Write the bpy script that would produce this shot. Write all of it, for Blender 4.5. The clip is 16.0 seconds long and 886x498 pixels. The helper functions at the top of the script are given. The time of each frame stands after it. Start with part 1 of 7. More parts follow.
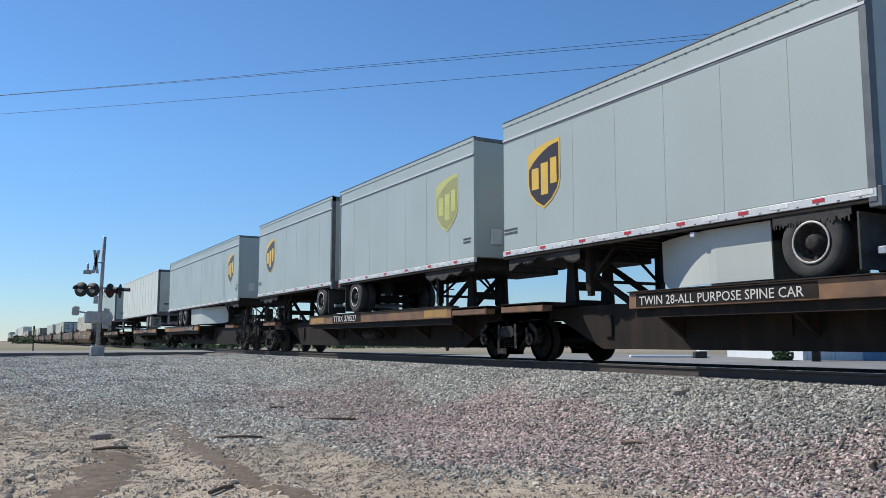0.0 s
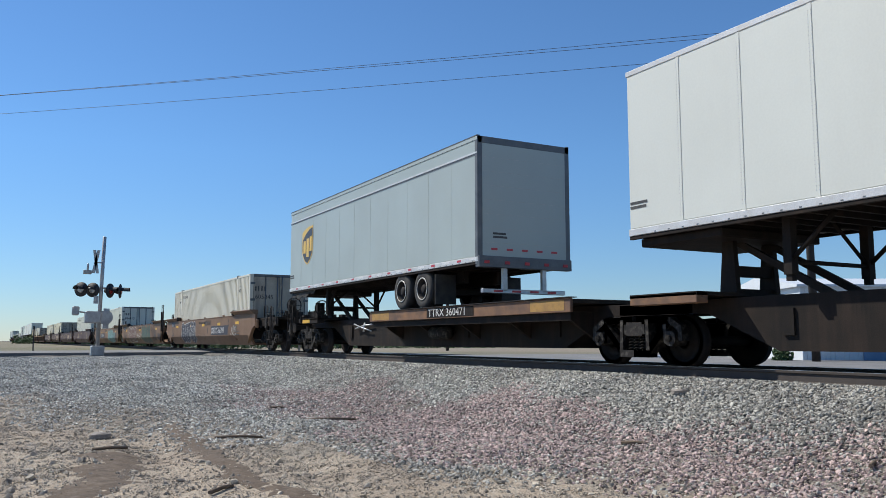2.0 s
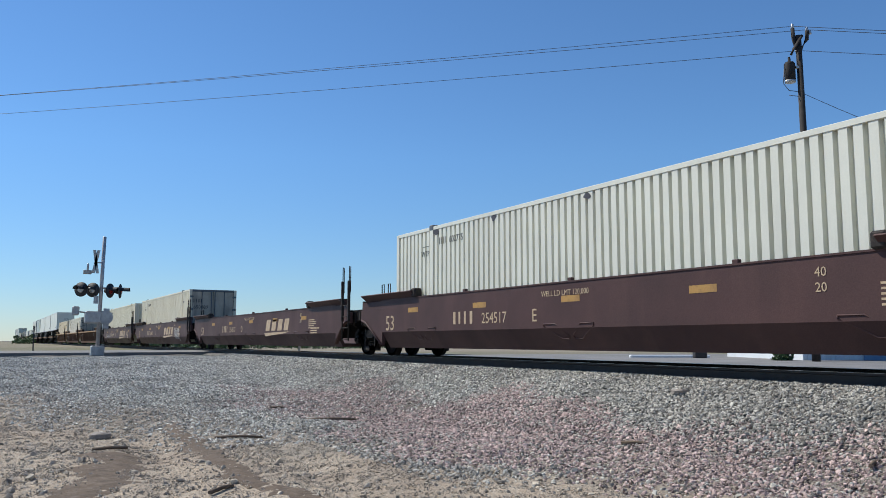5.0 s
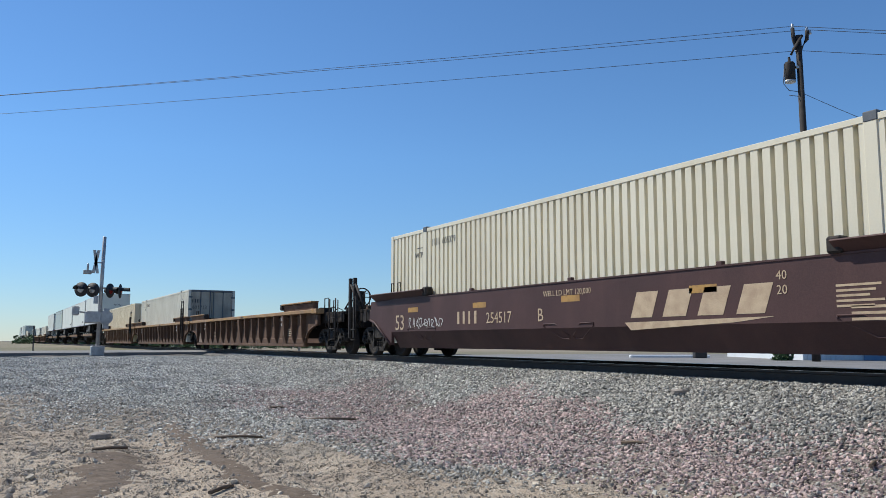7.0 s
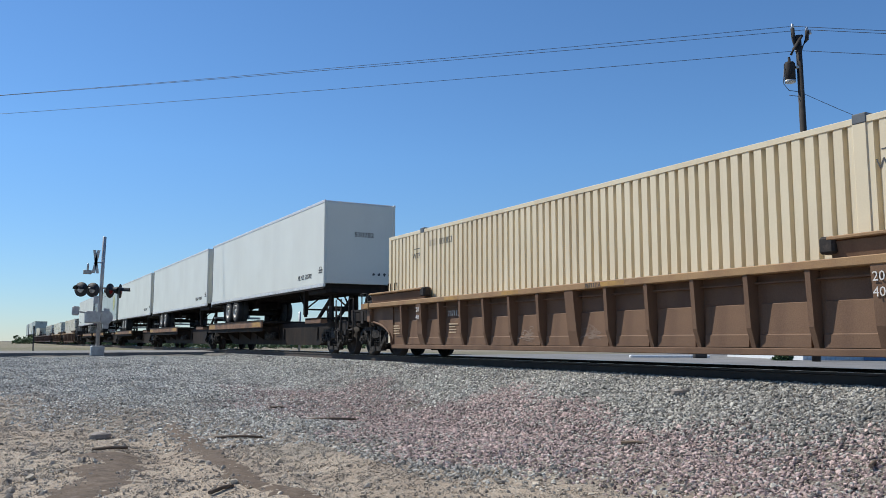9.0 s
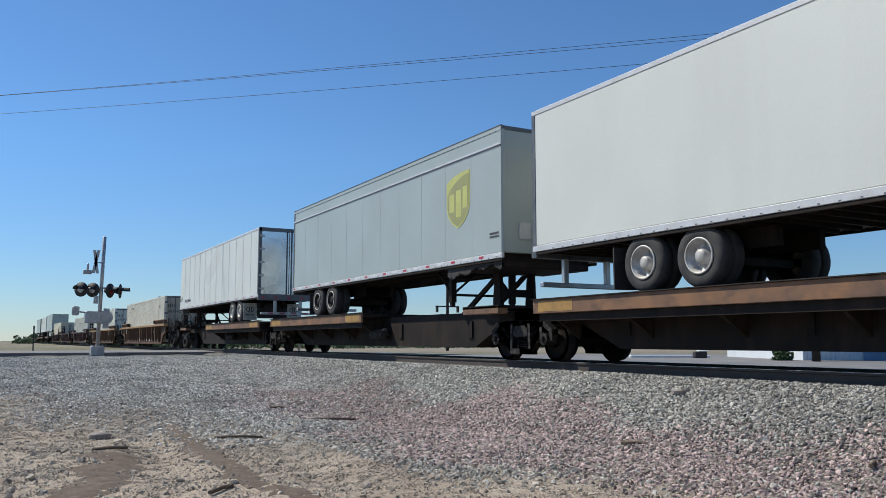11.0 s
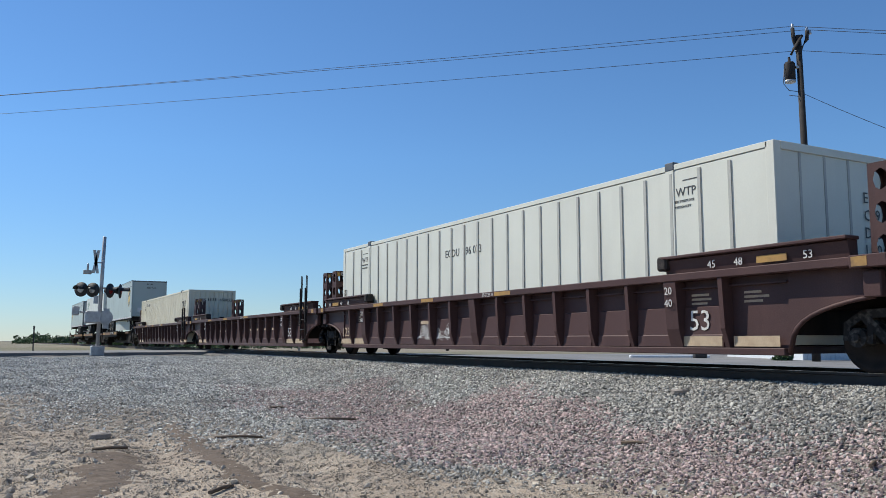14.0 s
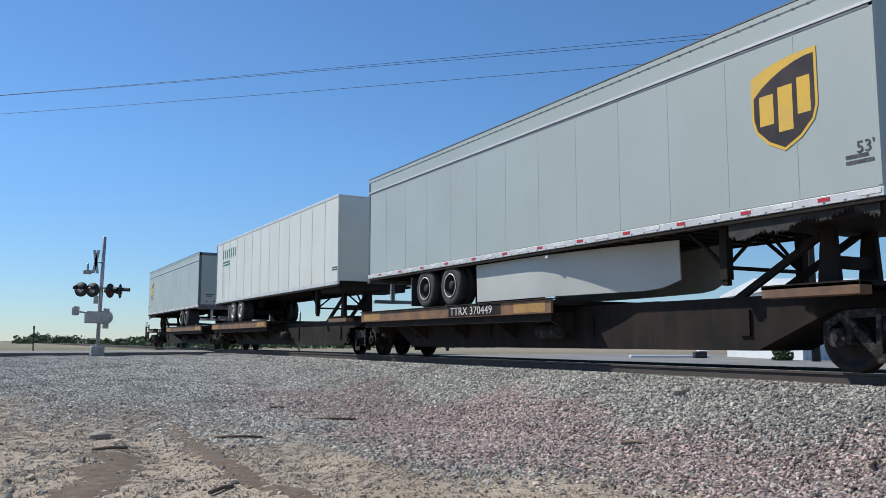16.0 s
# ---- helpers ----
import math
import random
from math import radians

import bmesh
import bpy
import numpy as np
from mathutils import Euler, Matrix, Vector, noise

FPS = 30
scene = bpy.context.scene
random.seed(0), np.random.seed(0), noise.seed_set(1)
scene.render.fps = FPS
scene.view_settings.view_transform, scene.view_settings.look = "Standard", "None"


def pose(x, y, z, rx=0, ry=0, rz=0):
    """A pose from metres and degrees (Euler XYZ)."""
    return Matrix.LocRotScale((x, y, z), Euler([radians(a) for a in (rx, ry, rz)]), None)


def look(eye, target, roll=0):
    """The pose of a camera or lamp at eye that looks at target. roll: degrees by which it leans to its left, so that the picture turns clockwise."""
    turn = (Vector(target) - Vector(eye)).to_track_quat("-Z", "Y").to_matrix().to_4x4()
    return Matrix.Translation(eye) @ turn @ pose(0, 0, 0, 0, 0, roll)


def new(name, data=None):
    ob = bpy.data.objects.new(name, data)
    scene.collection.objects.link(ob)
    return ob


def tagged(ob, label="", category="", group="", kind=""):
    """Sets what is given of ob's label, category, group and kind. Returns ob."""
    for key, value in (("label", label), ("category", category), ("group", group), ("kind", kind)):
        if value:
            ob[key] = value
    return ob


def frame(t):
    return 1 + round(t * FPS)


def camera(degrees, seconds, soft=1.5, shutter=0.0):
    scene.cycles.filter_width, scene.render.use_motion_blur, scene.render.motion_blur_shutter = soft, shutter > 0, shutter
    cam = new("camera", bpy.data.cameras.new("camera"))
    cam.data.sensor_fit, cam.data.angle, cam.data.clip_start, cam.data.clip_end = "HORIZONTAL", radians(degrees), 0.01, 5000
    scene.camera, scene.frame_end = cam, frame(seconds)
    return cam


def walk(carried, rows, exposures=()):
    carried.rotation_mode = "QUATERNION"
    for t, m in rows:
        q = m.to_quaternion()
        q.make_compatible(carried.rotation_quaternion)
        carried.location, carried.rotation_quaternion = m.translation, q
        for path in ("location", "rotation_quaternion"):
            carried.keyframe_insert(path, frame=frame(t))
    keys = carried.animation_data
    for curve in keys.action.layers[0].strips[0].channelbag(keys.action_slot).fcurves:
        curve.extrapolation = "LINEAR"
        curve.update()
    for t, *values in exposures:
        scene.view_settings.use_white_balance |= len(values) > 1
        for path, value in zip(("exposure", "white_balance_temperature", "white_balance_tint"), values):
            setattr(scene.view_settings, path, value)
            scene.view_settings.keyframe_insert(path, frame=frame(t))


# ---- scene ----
cam = camera(56.75, 16.0, soft=0.65)
EYE = (0.0, 0.0, 0.415)  # z = 0 is the top of the rails
VIEW = pose(*EYE, 96.405, -0.02, -28.813)
walk(cam, [(0.0, VIEW), (16.0, VIEW)], [(0.0, 0.06), (1.2, 0.04), (2.2, 0.0), (9.0, 0.0), (11.4, -0.1), (12.2, -0.1), (13.0, -0.02), (16.0, 0.0)])

# ---- light ----
SUN_TO = Vector((-0.408, 0.531, 0.743))
world = bpy.data.worlds.new("world")
scene.world = world
world.use_nodes = True
wn = world.node_tree.nodes
sky = wn.new("ShaderNodeTexSky")
sky.sky_type, sky.sun_disc = "NISHITA", False
sky.sun_elevation, sky.sun_rotation = radians(48), radians(-37.5)
sky.air_density, sky.dust_density, sky.ozone_density = 1.0, 0.0, 7.0
wn["Background"].inputs["Strength"].default_value = 0.116
tint = wn.new("ShaderNodeMix")
tint.data_type, tint.blend_type = "RGBA", "MULTIPLY"
tint.inputs["Factor"].default_value = 1.0
aim, height, lift, haze = (wn.new("ShaderNode" + k) for k in ("TexCoord", "SeparateXYZ", "MapRange", "Mix"))
haze.data_type = "RGBA"
haze.inputs["A"].default_value, haze.inputs["B"].default_value = (0.68, 0.765, 0.87, 1), (0.79, 0.985, 1.10, 1)
lift.inputs["From Max"].default_value = 0.22
world.node_tree.links.new(aim.outputs["Generated"], height.inputs["Vector"])
world.node_tree.links.new(height.outputs["Z"], lift.inputs["Value"])
world.node_tree.links.new(lift.outputs["Result"], haze.inputs["Factor"])
world.node_tree.links.new(haze.outputs["Result"], tint.inputs["B"])
world.node_tree.links.new(sky.outputs[0], tint.inputs["A"])
world.node_tree.links.new(tint.outputs["Result"], wn["Background"].inputs["Color"])
sun = new("sun", bpy.data.lights.new("sun", "SUN"))
sun.data.energy, sun.data.angle, sun.data.color = 5.0, radians(0.53), (1.0, 0.96, 0.87)
sun.matrix_world = look(SUN_TO * 60, (0, 0, 0))

TRACK_X = 10.862  # middle of the track
SPEED = 30.8  # metres a second

# ---- materials ----


def mat(name, c1, c2=None, scale=3.0, rough=0.6, metal=0.0, bump=0.15, fine=60.0, stain=None, amount=0.4,
        stretch=(1, 1, 1), island=0.0, spec=0.5, grain_value=0.1):
    """Two-scale node material: broad colour change, fine grain with relief, and stains that may run downwards."""
    m = bpy.data.materials.new(name)
    m.use_nodes = True
    n, l = m.node_tree.nodes, m.node_tree.links
    b = n["Principled BSDF"]
    b.inputs["Metallic"].default_value = metal
    b.inputs["Specular IOR Level"].default_value = spec
    co = n.new("ShaderNodeTexCoord")
    broad, grain = n.new("ShaderNodeTexNoise"), n.new("ShaderNodeTexNoise")
    broad.inputs["Scale"].default_value, broad.inputs["Detail"].default_value = scale, 6
    grain.inputs["Scale"].default_value, grain.inputs["Detail"].default_value = fine, 4
    l.new(co.outputs["Object"], broad.inputs["Vector"])
    l.new(co.outputs["Object"], grain.inputs["Vector"])
    c2 = c2 or tuple(v * 0.8 for v in c1)
    mix = n.new("ShaderNodeMix")
    mix.data_type = "RGBA"
    mix.inputs["A"].default_value, mix.inputs["B"].default_value = (*c1, 1), (*c2, 1)
    ramp = n.new("ShaderNodeMapRange")
    ramp.inputs["From Min"].default_value, ramp.inputs["From Max"].default_value = 0.35, 0.68
    l.new(broad.outputs["Fac"], ramp.inputs["Value"])
    l.new(ramp.outputs["Result"], mix.inputs["Factor"])
    col = mix.outputs["Result"]
    if stain:
        mp, st = n.new("ShaderNodeMapping"), n.new("ShaderNodeTexNoise")
        mp.inputs["Scale"].default_value = stretch
        st.inputs["Scale"].default_value, st.inputs["Detail"].default_value = scale * 2.3, 8
        l.new(co.outputs["Object"], mp.inputs["Vector"])
        l.new(mp.outputs["Vector"], st.inputs["Vector"])
        r2 = n.new("ShaderNodeMapRange")
        r2.inputs["From Min"].default_value, r2.inputs["From Max"].default_value = 0.5, 0.78
        r2.inputs["To Max"].default_value = amount
        l.new(st.outputs["Fac"], r2.inputs["Value"])
        m2 = n.new("ShaderNodeMix")
        m2.data_type = "RGBA"
        m2.inputs["B"].default_value = (*stain, 1)
        l.new(r2.outputs["Result"], m2.inputs["Factor"])
        l.new(col, m2.inputs["A"])
        col = m2.outputs["Result"]
    # grain lightens and darkens slightly
    hs = n.new("ShaderNodeHueSaturation")
    vr = n.new("ShaderNodeMapRange")
    vr.inputs["From Min"].default_value, vr.inputs["From Max"].default_value = 0.3, 0.7
    vr.inputs["To Min"].default_value, vr.inputs["To Max"].default_value = 1 - grain_value, 1 + grain_value
    l.new(grain.outputs["Fac"], vr.inputs["Value"])
    val = vr.outputs["Result"]
    if island:
        geo, ir, mu = n.new("ShaderNodeNewGeometry"), n.new("ShaderNodeMapRange"), n.new("ShaderNodeMath")
        ir.inputs["To Min"].default_value, ir.inputs["To Max"].default_value = 1 - island, 1 + island
        l.new(geo.outputs["Random Per Island"], ir.inputs["Value"])
        mu.operation = "MULTIPLY"
        l.new(val, mu.inputs[0])
        l.new(ir.outputs["Result"], mu.inputs[1])
        val = mu.outputs["Value"]
    l.new(val, hs.inputs["Value"])
    l.new(col, hs.inputs["Color"])
    l.new(hs.outputs["Color"], b.inputs["Base Color"])
    rr = n.new("ShaderNodeMapRange")
    rr.inputs["To Min"].default_value, rr.inputs["To Max"].default_value = max(rough - 0.12, 0.05), min(rough + 0.12, 1)
    l.new(broad.outputs["Fac"], rr.inputs["Value"])
    l.new(rr.outputs["Result"], b.inputs["Roughness"])
    if bump:
        bp = n.new("ShaderNodeBump")
        bp.inputs["Strength"].default_value, bp.inputs["Distance"].default_value = bump, 0.02
        l.new(grain.outputs["Fac"], bp.inputs["Height"])
        l.new(bp.outputs["Normal"], b.inputs["Normal"])
    return m


DOWN = (1.0, 1.0, 0.12)
M_SOIL = mat("damp_soil", (0.125, 0.088, 0.057), (0.085, 0.060, 0.040), 5.0, 0.95, 0, 0.8, 30, (0.22, 0.175, 0.135), 0.6)
M_SKIRT = mat("white_side_skirt", (0.52, 0.54, 0.50), (0.47, 0.49, 0.455), 0.6, 0.5, 0, 0.03, 30, (0.42, 0.41, 0.37), 0.25, DOWN, grain_value=0.02)
M_SEAM = mat("dull_panel_seam", (0.335, 0.38, 0.365), (0.36, 0.41, 0.39), 3, 0.6, 0, 0.02)
M_PATCH = mat("repainted_grey", (0.60, 0.615, 0.565), (0.565, 0.58, 0.53), 1.5, 0.5, 0, 0.02)
M_MIRROR = mat("polished_metal_door", (0.70, 0.72, 0.73), (0.6, 0.62, 0.63), 0.8, 0.25, 0.95, 0.05, 3)
M_OCHRE = mat("faded_yellow_paint", (0.42, 0.24, 0.06), (0.30, 0.17, 0.06), 3, 0.65, 0, 0.05, 50, (0.09, 0.06, 0.045), 0.6)
M_CHORD = mat("sun_faded_chord_paint", (0.34, 0.21, 0.095), (0.26, 0.145, 0.07), 1.6, 0.7, 0, 0.1, 50, (0.12, 0.07, 0.045), 0.5, (1, .4, 1))
M_HEAD = mat("polished_rail_head", (0.62, 0.62, 0.63), (0.5, 0.5, 0.5), 3, 0.22, 1.0, 0.02)
M_RUST = mat("rusty_rail", (0.062, 0.05, 0.044), (0.085, 0.07, 0.06), 4, 0.85, 0.1)
M_TIE = mat("weathered_tie", (0.12, 0.10, 0.085), (0.2, 0.18, 0.16), 8, 0.9)
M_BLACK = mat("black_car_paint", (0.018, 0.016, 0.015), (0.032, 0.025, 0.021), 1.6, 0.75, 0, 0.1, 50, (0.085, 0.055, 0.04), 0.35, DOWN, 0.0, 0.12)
M_TRUCK = mat("oily_cast_steel", (0.022, 0.020, 0.020), (0.04, 0.035, 0.032), 5, 0.75, 0.0, 0.2, 40, (0.12, 0.09, 0.075), 0.4, spec=0.2)
M_FRAME = mat("dusty_side_frame", (0.036, 0.033, 0.031), (0.02, 0.019, 0.018), 5, 0.85, 0.0, 0.2, 40, (0.20, 0.18, 0.155), 0.6, spec=0.12)
M_WHEEL = mat("wheel_steel", (0.026, 0.023, 0.022), (0.045, 0.036, 0.031), 4, 0.75, 0.0, 0.1, spec=0.15)
M_ORANGE = mat("faded_orange_paint", (0.25, 0.125, 0.055), (0.13, 0.075, 0.05), 2.2, 0.65, 0, 0.1, 50, (0.05, 0.035, 0.03), 0.85, (1, .5, 1))
M_YELLOW = mat("yellow_paint", (0.72, 0.42, 0.03), (0.6, 0.34, 0.04), 5, 0.55, 0, 0.05)
M_BROWN = mat("brown_well_paint", (0.235, 0.145, 0.090), (0.175, 0.108, 0.070), 0.6, 0.6, 0, 0.08, 50, (0.11, 0.06, 0.045), 0.55, DOWN, spec=0.2)
M_MAROON = mat("maroon_well_paint", (0.082, 0.045, 0.042), (0.062, 0.036, 0.035), 0.8, 0.55, 0, 0.08, 50, (0.15, 0.085, 0.07), 0.3, DOWN, spec=0.2)
M_RUSTY = mat("rusty_orange_well_paint", (0.185, 0.112, 0.070), (0.135, 0.082, 0.054), 1.0, 0.7, 0, 0.12, 50, (0.085, 0.05, 0.038), 0.6, DOWN, spec=0.2)
M_TAN = mat("rusty_brown_well_paint", (0.155, 0.096, 0.064), (0.10, 0.062, 0.045), 1.3, 0.75, 0, 0.12, 50, (0.06, 0.036, 0.028), 0.75, DOWN, spec=0.15)
M_GREY = mat("grey_trailer_skin", (0.385, 0.44, 0.42), (0.355, 0.405, 0.39), 0.5, 0.42, 0, 0.02, 30, (0.32, 0.34, 0.33), 0.18, DOWN, grain_value=0.02)
M_WHITE = mat("white_trailer_skin", (0.66, 0.675, 0.615), (0.615, 0.63, 0.575), 0.5, 0.45, 0, 0.02, 30, (0.48, 0.47, 0.43), 0.22, DOWN, grain_value=0.02)
M_CREAM = mat("cream_container_paint", (0.70, 0.655, 0.51), (0.64, 0.595, 0.455), 0.7, 0.5, 0, 0.03, 40, (0.36, 0.28, 0.18), 0.25, DOWN, grain_value=0.02)
M_TANBOX = mat("tan_container_paint", (0.69, 0.60, 0.425), (0.63, 0.54, 0.375), 0.7, 0.5, 0, 0.03, 40, (0.36, 0.25, 0.15), 0.3, DOWN, grain_value=0.02)
M_PALE = mat("pale_container_paint", (0.665, 0.635, 0.53), (0.60, 0.57, 0.47), 0.7, 0.5, 0, 0.03, 40, (0.36, 0.32, 0.25), 0.3, DOWN, grain_value=0.02)
M_OFFWHITE = mat("off_white_container_paint", (0.68, 0.685, 0.59), (0.62, 0.625, 0.54), 0.7, 0.5, 0, 0.03, 40, (0.42, 0.40, 0.35), 0.3, DOWN, grain_value=0.02)
M_DOOR = mat("grimy_container_door", (0.47, 0.42, 0.335), (0.34, 0.30, 0.235), 1.2, 0.65, 0, 0.06, 40, (0.13, 0.12, 0.11), 0.7, DOWN)
M_ALU = mat("aluminium_rail", (0.62, 0.63, 0.63), (0.52, 0.52, 0.51), 3, 0.45, 0.15, 0.05)
M_DARKRAIL = mat("dark_rail", (0.09, 0.10, 0.11), (0.14, 0.15, 0.16), 3, 0.5, 0.2, 0.05)
M_RUBBER = mat("tyre_rubber", (0.028, 0.028, 0.03), (0.06, 0.056, 0.05), 5, 0.85, 0, 0.25, 40)
M_RIM = mat("white_wheel_rim", (0.55, 0.54, 0.5), (0.35, 0.32, 0.28), 6, 0.5, 0.2, 0.1)
M_RED = mat("red_reflective_tape", (0.5, 0.03, 0.04), (0.42, 0.03, 0.04), 8, 0.35, 0, 0.0)
M_TAPE = mat("white_reflective_tape", (0.75, 0.75, 0.74), (0.62, 0.62, 0.6), 8, 0.35, 0, 0.0)
M_SHIELD = mat("dark_brown_decal", (0.035, 0.022, 0.016), (0.05, 0.03, 0.02), 3, 0.35, 0, 0.0)
M_GOLD = mat("gold_decal", (0.75, 0.46, 0.05), (0.65, 0.42, 0.08), 2, 0.35, 0, 0.0)
M_OLIVE = mat("faded_olive_decal", (0.30, 0.29, 0.10), (0.36, 0.35, 0.14), 2, 0.4, 0, 0.0)
M_LETTER = mat("white_lettering", (0.72, 0.70, 0.66), (0.5, 0.48, 0.45), 9, 0.6, 0, 0.0)
M_BUFF = mat("buff_lettering", (0.52, 0.40, 0.26), (0.40, 0.29, 0.19), 5, 0.6, 0, 0.0)
M_INK = mat("black_lettering", (0.03, 0.03, 0.032), (0.08, 0.08, 0.08), 9, 0.6, 0, 0.0)
M_GREEN = mat("green_lettering", (0.04, 0.16, 0.12), (0.06, 0.2, 0.15), 9, 0.6, 0, 0.0)
M_TEAL = mat("teal_spray_paint", (0.16, 0.30, 0.29), (0.10, 0.22, 0.22), 2, 0.7, 0, 0.0)
M_SPRAYG = mat("green_spray_paint", (0.07, 0.12, 0.085), (0.05, 0.08, 0.06), 2, 0.7, 0, 0.0)
M_SPRAYW = mat("white_spray_paint", (0.6, 0.6, 0.57), (0.45, 0.45, 0.43), 4, 0.7, 0, 0.0)
M_SPRAYD = mat("dark_spray_paint", (0.03, 0.035, 0.05), (0.045, 0.045, 0.06), 4, 0.7, 0, 0.0)
M_SPRAYR = mat("faded_red_spray_paint", (0.42, 0.07, 0.06), (0.34, 0.08, 0.07), 3, 0.7, 0, 0.0)
M_DIMGREEN = mat("thin_green_spray_paint", (0.13, 0.105, 0.07), (0.085, 0.09, 0.065), 1.5, 0.7, 0, 0.0)
M_PALETEAL = mat("pale_teal_spray_paint", (0.34, 0.42, 0.40), (0.20, 0.32, 0.31), 1.2, 0.7, 0, 0.0)
M_RUSTRED = mat("dull_red_spray_paint", (0.115, 0.055, 0.045), (0.15, 0.085, 0.06), 2, 0.7, 0, 0.0)
M_CHALK = mat("chalky_faded_paint", (0.27, 0.20, 0.15), (0.15, 0.095, 0.065), 4, 0.8, 0, 0.05, 50, (0.12, 0.07, 0.05), 0.6)
M_GRAVEL = mat("grey_gravel", (0.54, 0.522, 0.465), (0.475, 0.455, 0.40), 0.3, 0.9, 0, 0.4, 90, (0.15, 0.14, 0.125), 0.75, (1, 1, 1), 0.75)
M_STONE = mat("ballast_stone", (0.365, 0.345, 0.298), (0.33, 0.312, 0.272), 0.22, 0.9, 0, 0.4, 90, (0.12, 0.115, 0.106), 0.6, (1, 1, 1), 0.72)
M_PINK = mat("pinkish_ballast_stone", (0.43, 0.325, 0.29), (0.36, 0.27, 0.243), 0.6, 0.9, 0, 0.4, 90, (0.14, 0.11, 0.11), 0.6, (1, 1, 1), 0.75)
# off-white battens toned darker: their thin shadow lines are put into the colour
M_JOINT = mat("shadow_toned_joint_strip", (0.46, 0.46, 0.41), (0.36, 0.36, 0.32), 3, 0.6, 0, 0.05)
M_PEBBLE = mat("tan_pebble", (0.46, 0.40, 0.315), (0.33, 0.275, 0.215), 0.5, 0.9, 0, 0.4, 90, (0.2, 0.17, 0.14), 0.5, (1, 1, 1), 0.5)
M_POLE = mat("weathered_pole_wood", (0.036, 0.031, 0.028), (0.026, 0.022, 0.02), 3, 0.9, 0, 0.5, 50, (0.06, 0.05, 0.04), 0.5, (1, 1, 0.1))
M_GALV = mat("galvanised_steel", (0.50, 0.51, 0.52), (0.40, 0.41, 0.42), 5, 0.45, 0.75, 0.05)
M_SIGNAL = mat("silver_painted_metal", (0.42, 0.42, 0.42), (0.30, 0.30, 0.30), 4, 0.45, 0.4, 0.05)
M_MATTE = mat("matte_black", (0.02, 0.02, 0.022), (0.035, 0.035, 0.035), 4, 0.7)
M_LENS = mat("red_lens", (0.25, 0.02, 0.02), (0.2, 0.02, 0.02), 4, 0.2, 0, 0.0)
M_ASPHALT = mat("sunbleached_asphalt", (0.20, 0.195, 0.19), (0.15, 0.148, 0.145), 0.6, 0.9, 0, 0.3, 80, (0.26, 0.24, 0.21), 0.5)
M_SHED = mat("white_corrugated_metal", (0.70, 0.73, 0.75), (0.62, 0.65, 0.67), 0.6, 0.5, 0.1, 0.03, 30, (0.45, 0.44, 0.42), 0.2, DOWN)
M_BLUE = mat("faded_blue_paint", (0.16, 0.28, 0.42), (0.13, 0.22, 0.34), 1, 0.55, 0, 0.05)
M_LEAF = mat("leaves", (0.055, 0.10, 0.03), (0.035, 0.07, 0.022), 0.6, 0.7, 0, 0.0, 5, (0.10, 0.13, 0.05), 0.5, (1, 1, 1), 0.4)
M_BARK = mat("bark", (0.11, 0.085, 0.065), (0.08, 0.06, 0.05), 4, 0.9)
M_ROLLDOOR = mat("cream_roll_door", (0.60, 0.585, 0.48), (0.55, 0.53, 0.44), 0.7, 0.5, 0, 0.02, 30, (0.42, 0.39, 0.32), 0.3, DOWN, grain_value=0.02)
M_ROCK = mat("pale_rock", (0.34, 0.30, 0.26), (0.2, 0.175, 0.15), 8, 0.9, 0, 0.5)
M_STICK = mat("dry_wood", (0.16, 0.115, 0.08), (0.10, 0.075, 0.055), 8, 0.9, 0, 0.5)
M_WIRE = mat("wire", (0.05, 0.05, 0.055), (0.08, 0.08, 0.08), 8, 0.6)

# ---- building blocks ----


def part(name, bm, material, parent, label="", at=None):
    """Links a bmesh (or a mesh already made) as one object under a thing or part."""
    if isinstance(bm, bmesh.types.BMesh):
        me = bpy.data.meshes.new(name)
        bmesh.ops.recalc_face_normals(bm, faces=bm.faces)
        bm.to_mesh(me)
        bm.free()
        me.materials.append(material)
    else:
        me = bm
    ob = new(name, me)
    ob.parent = parent
    if at is not None:
        ob.matrix_basis = at
    return tagged(ob, label)


def box(bm, x0, x1, y0, y1, z0, z1):
    x0, x1, y0, y1, z0, z1 = min(x0, x1), max(x0, x1), min(y0, y1), max(y0, y1), min(z0, z1), max(z0, z1)
    v = [bm.verts.new(p) for p in ((x0, y0, z0), (x1, y0, z0), (x1, y1, z0), (x0, y1, z0),
                                   (x0, y0, z1), (x1, y0, z1), (x1, y1, z1), (x0, y1, z1))]
    for f in ((0, 3, 2, 1), (4, 5, 6, 7), (0, 1, 5, 4), (1, 2, 6, 5), (2, 3, 7, 6), (3, 0, 4, 7)):
        bm.faces.new([v[i] for i in f])
    return bm


def boxes(*rows):
    bm = bmesh.new()
    for r in rows:
        box(bm, *r)
    return bm


def soften(bm, width=0.01, segments=1):
    bmesh.ops.bevel(bm, geom=bm.edges[:], offset=width, segments=segments, affect="EDGES")
    return bm


def extrude(bm, section, axis, a, b):
    """A closed section of 2D points swept along x or y from a to b. (x: points are y, z; y: points are x, z)"""
    put = (lambda p, t: (t, p[0], p[1])) if axis == "x" else (lambda p, t: (p[0], t, p[1]))
    r0, r1 = [bm.verts.new(put(p, a)) for p in section], [bm.verts.new(put(p, b)) for p in section]
    n = len(section)
    for i in range(n):
        bm.faces.new((r0[i], r0[(i + 1) % n], r1[(i + 1) % n], r1[i]))
    bm.faces.new(r0[::-1])
    bm.faces.new(r1)
    return bm


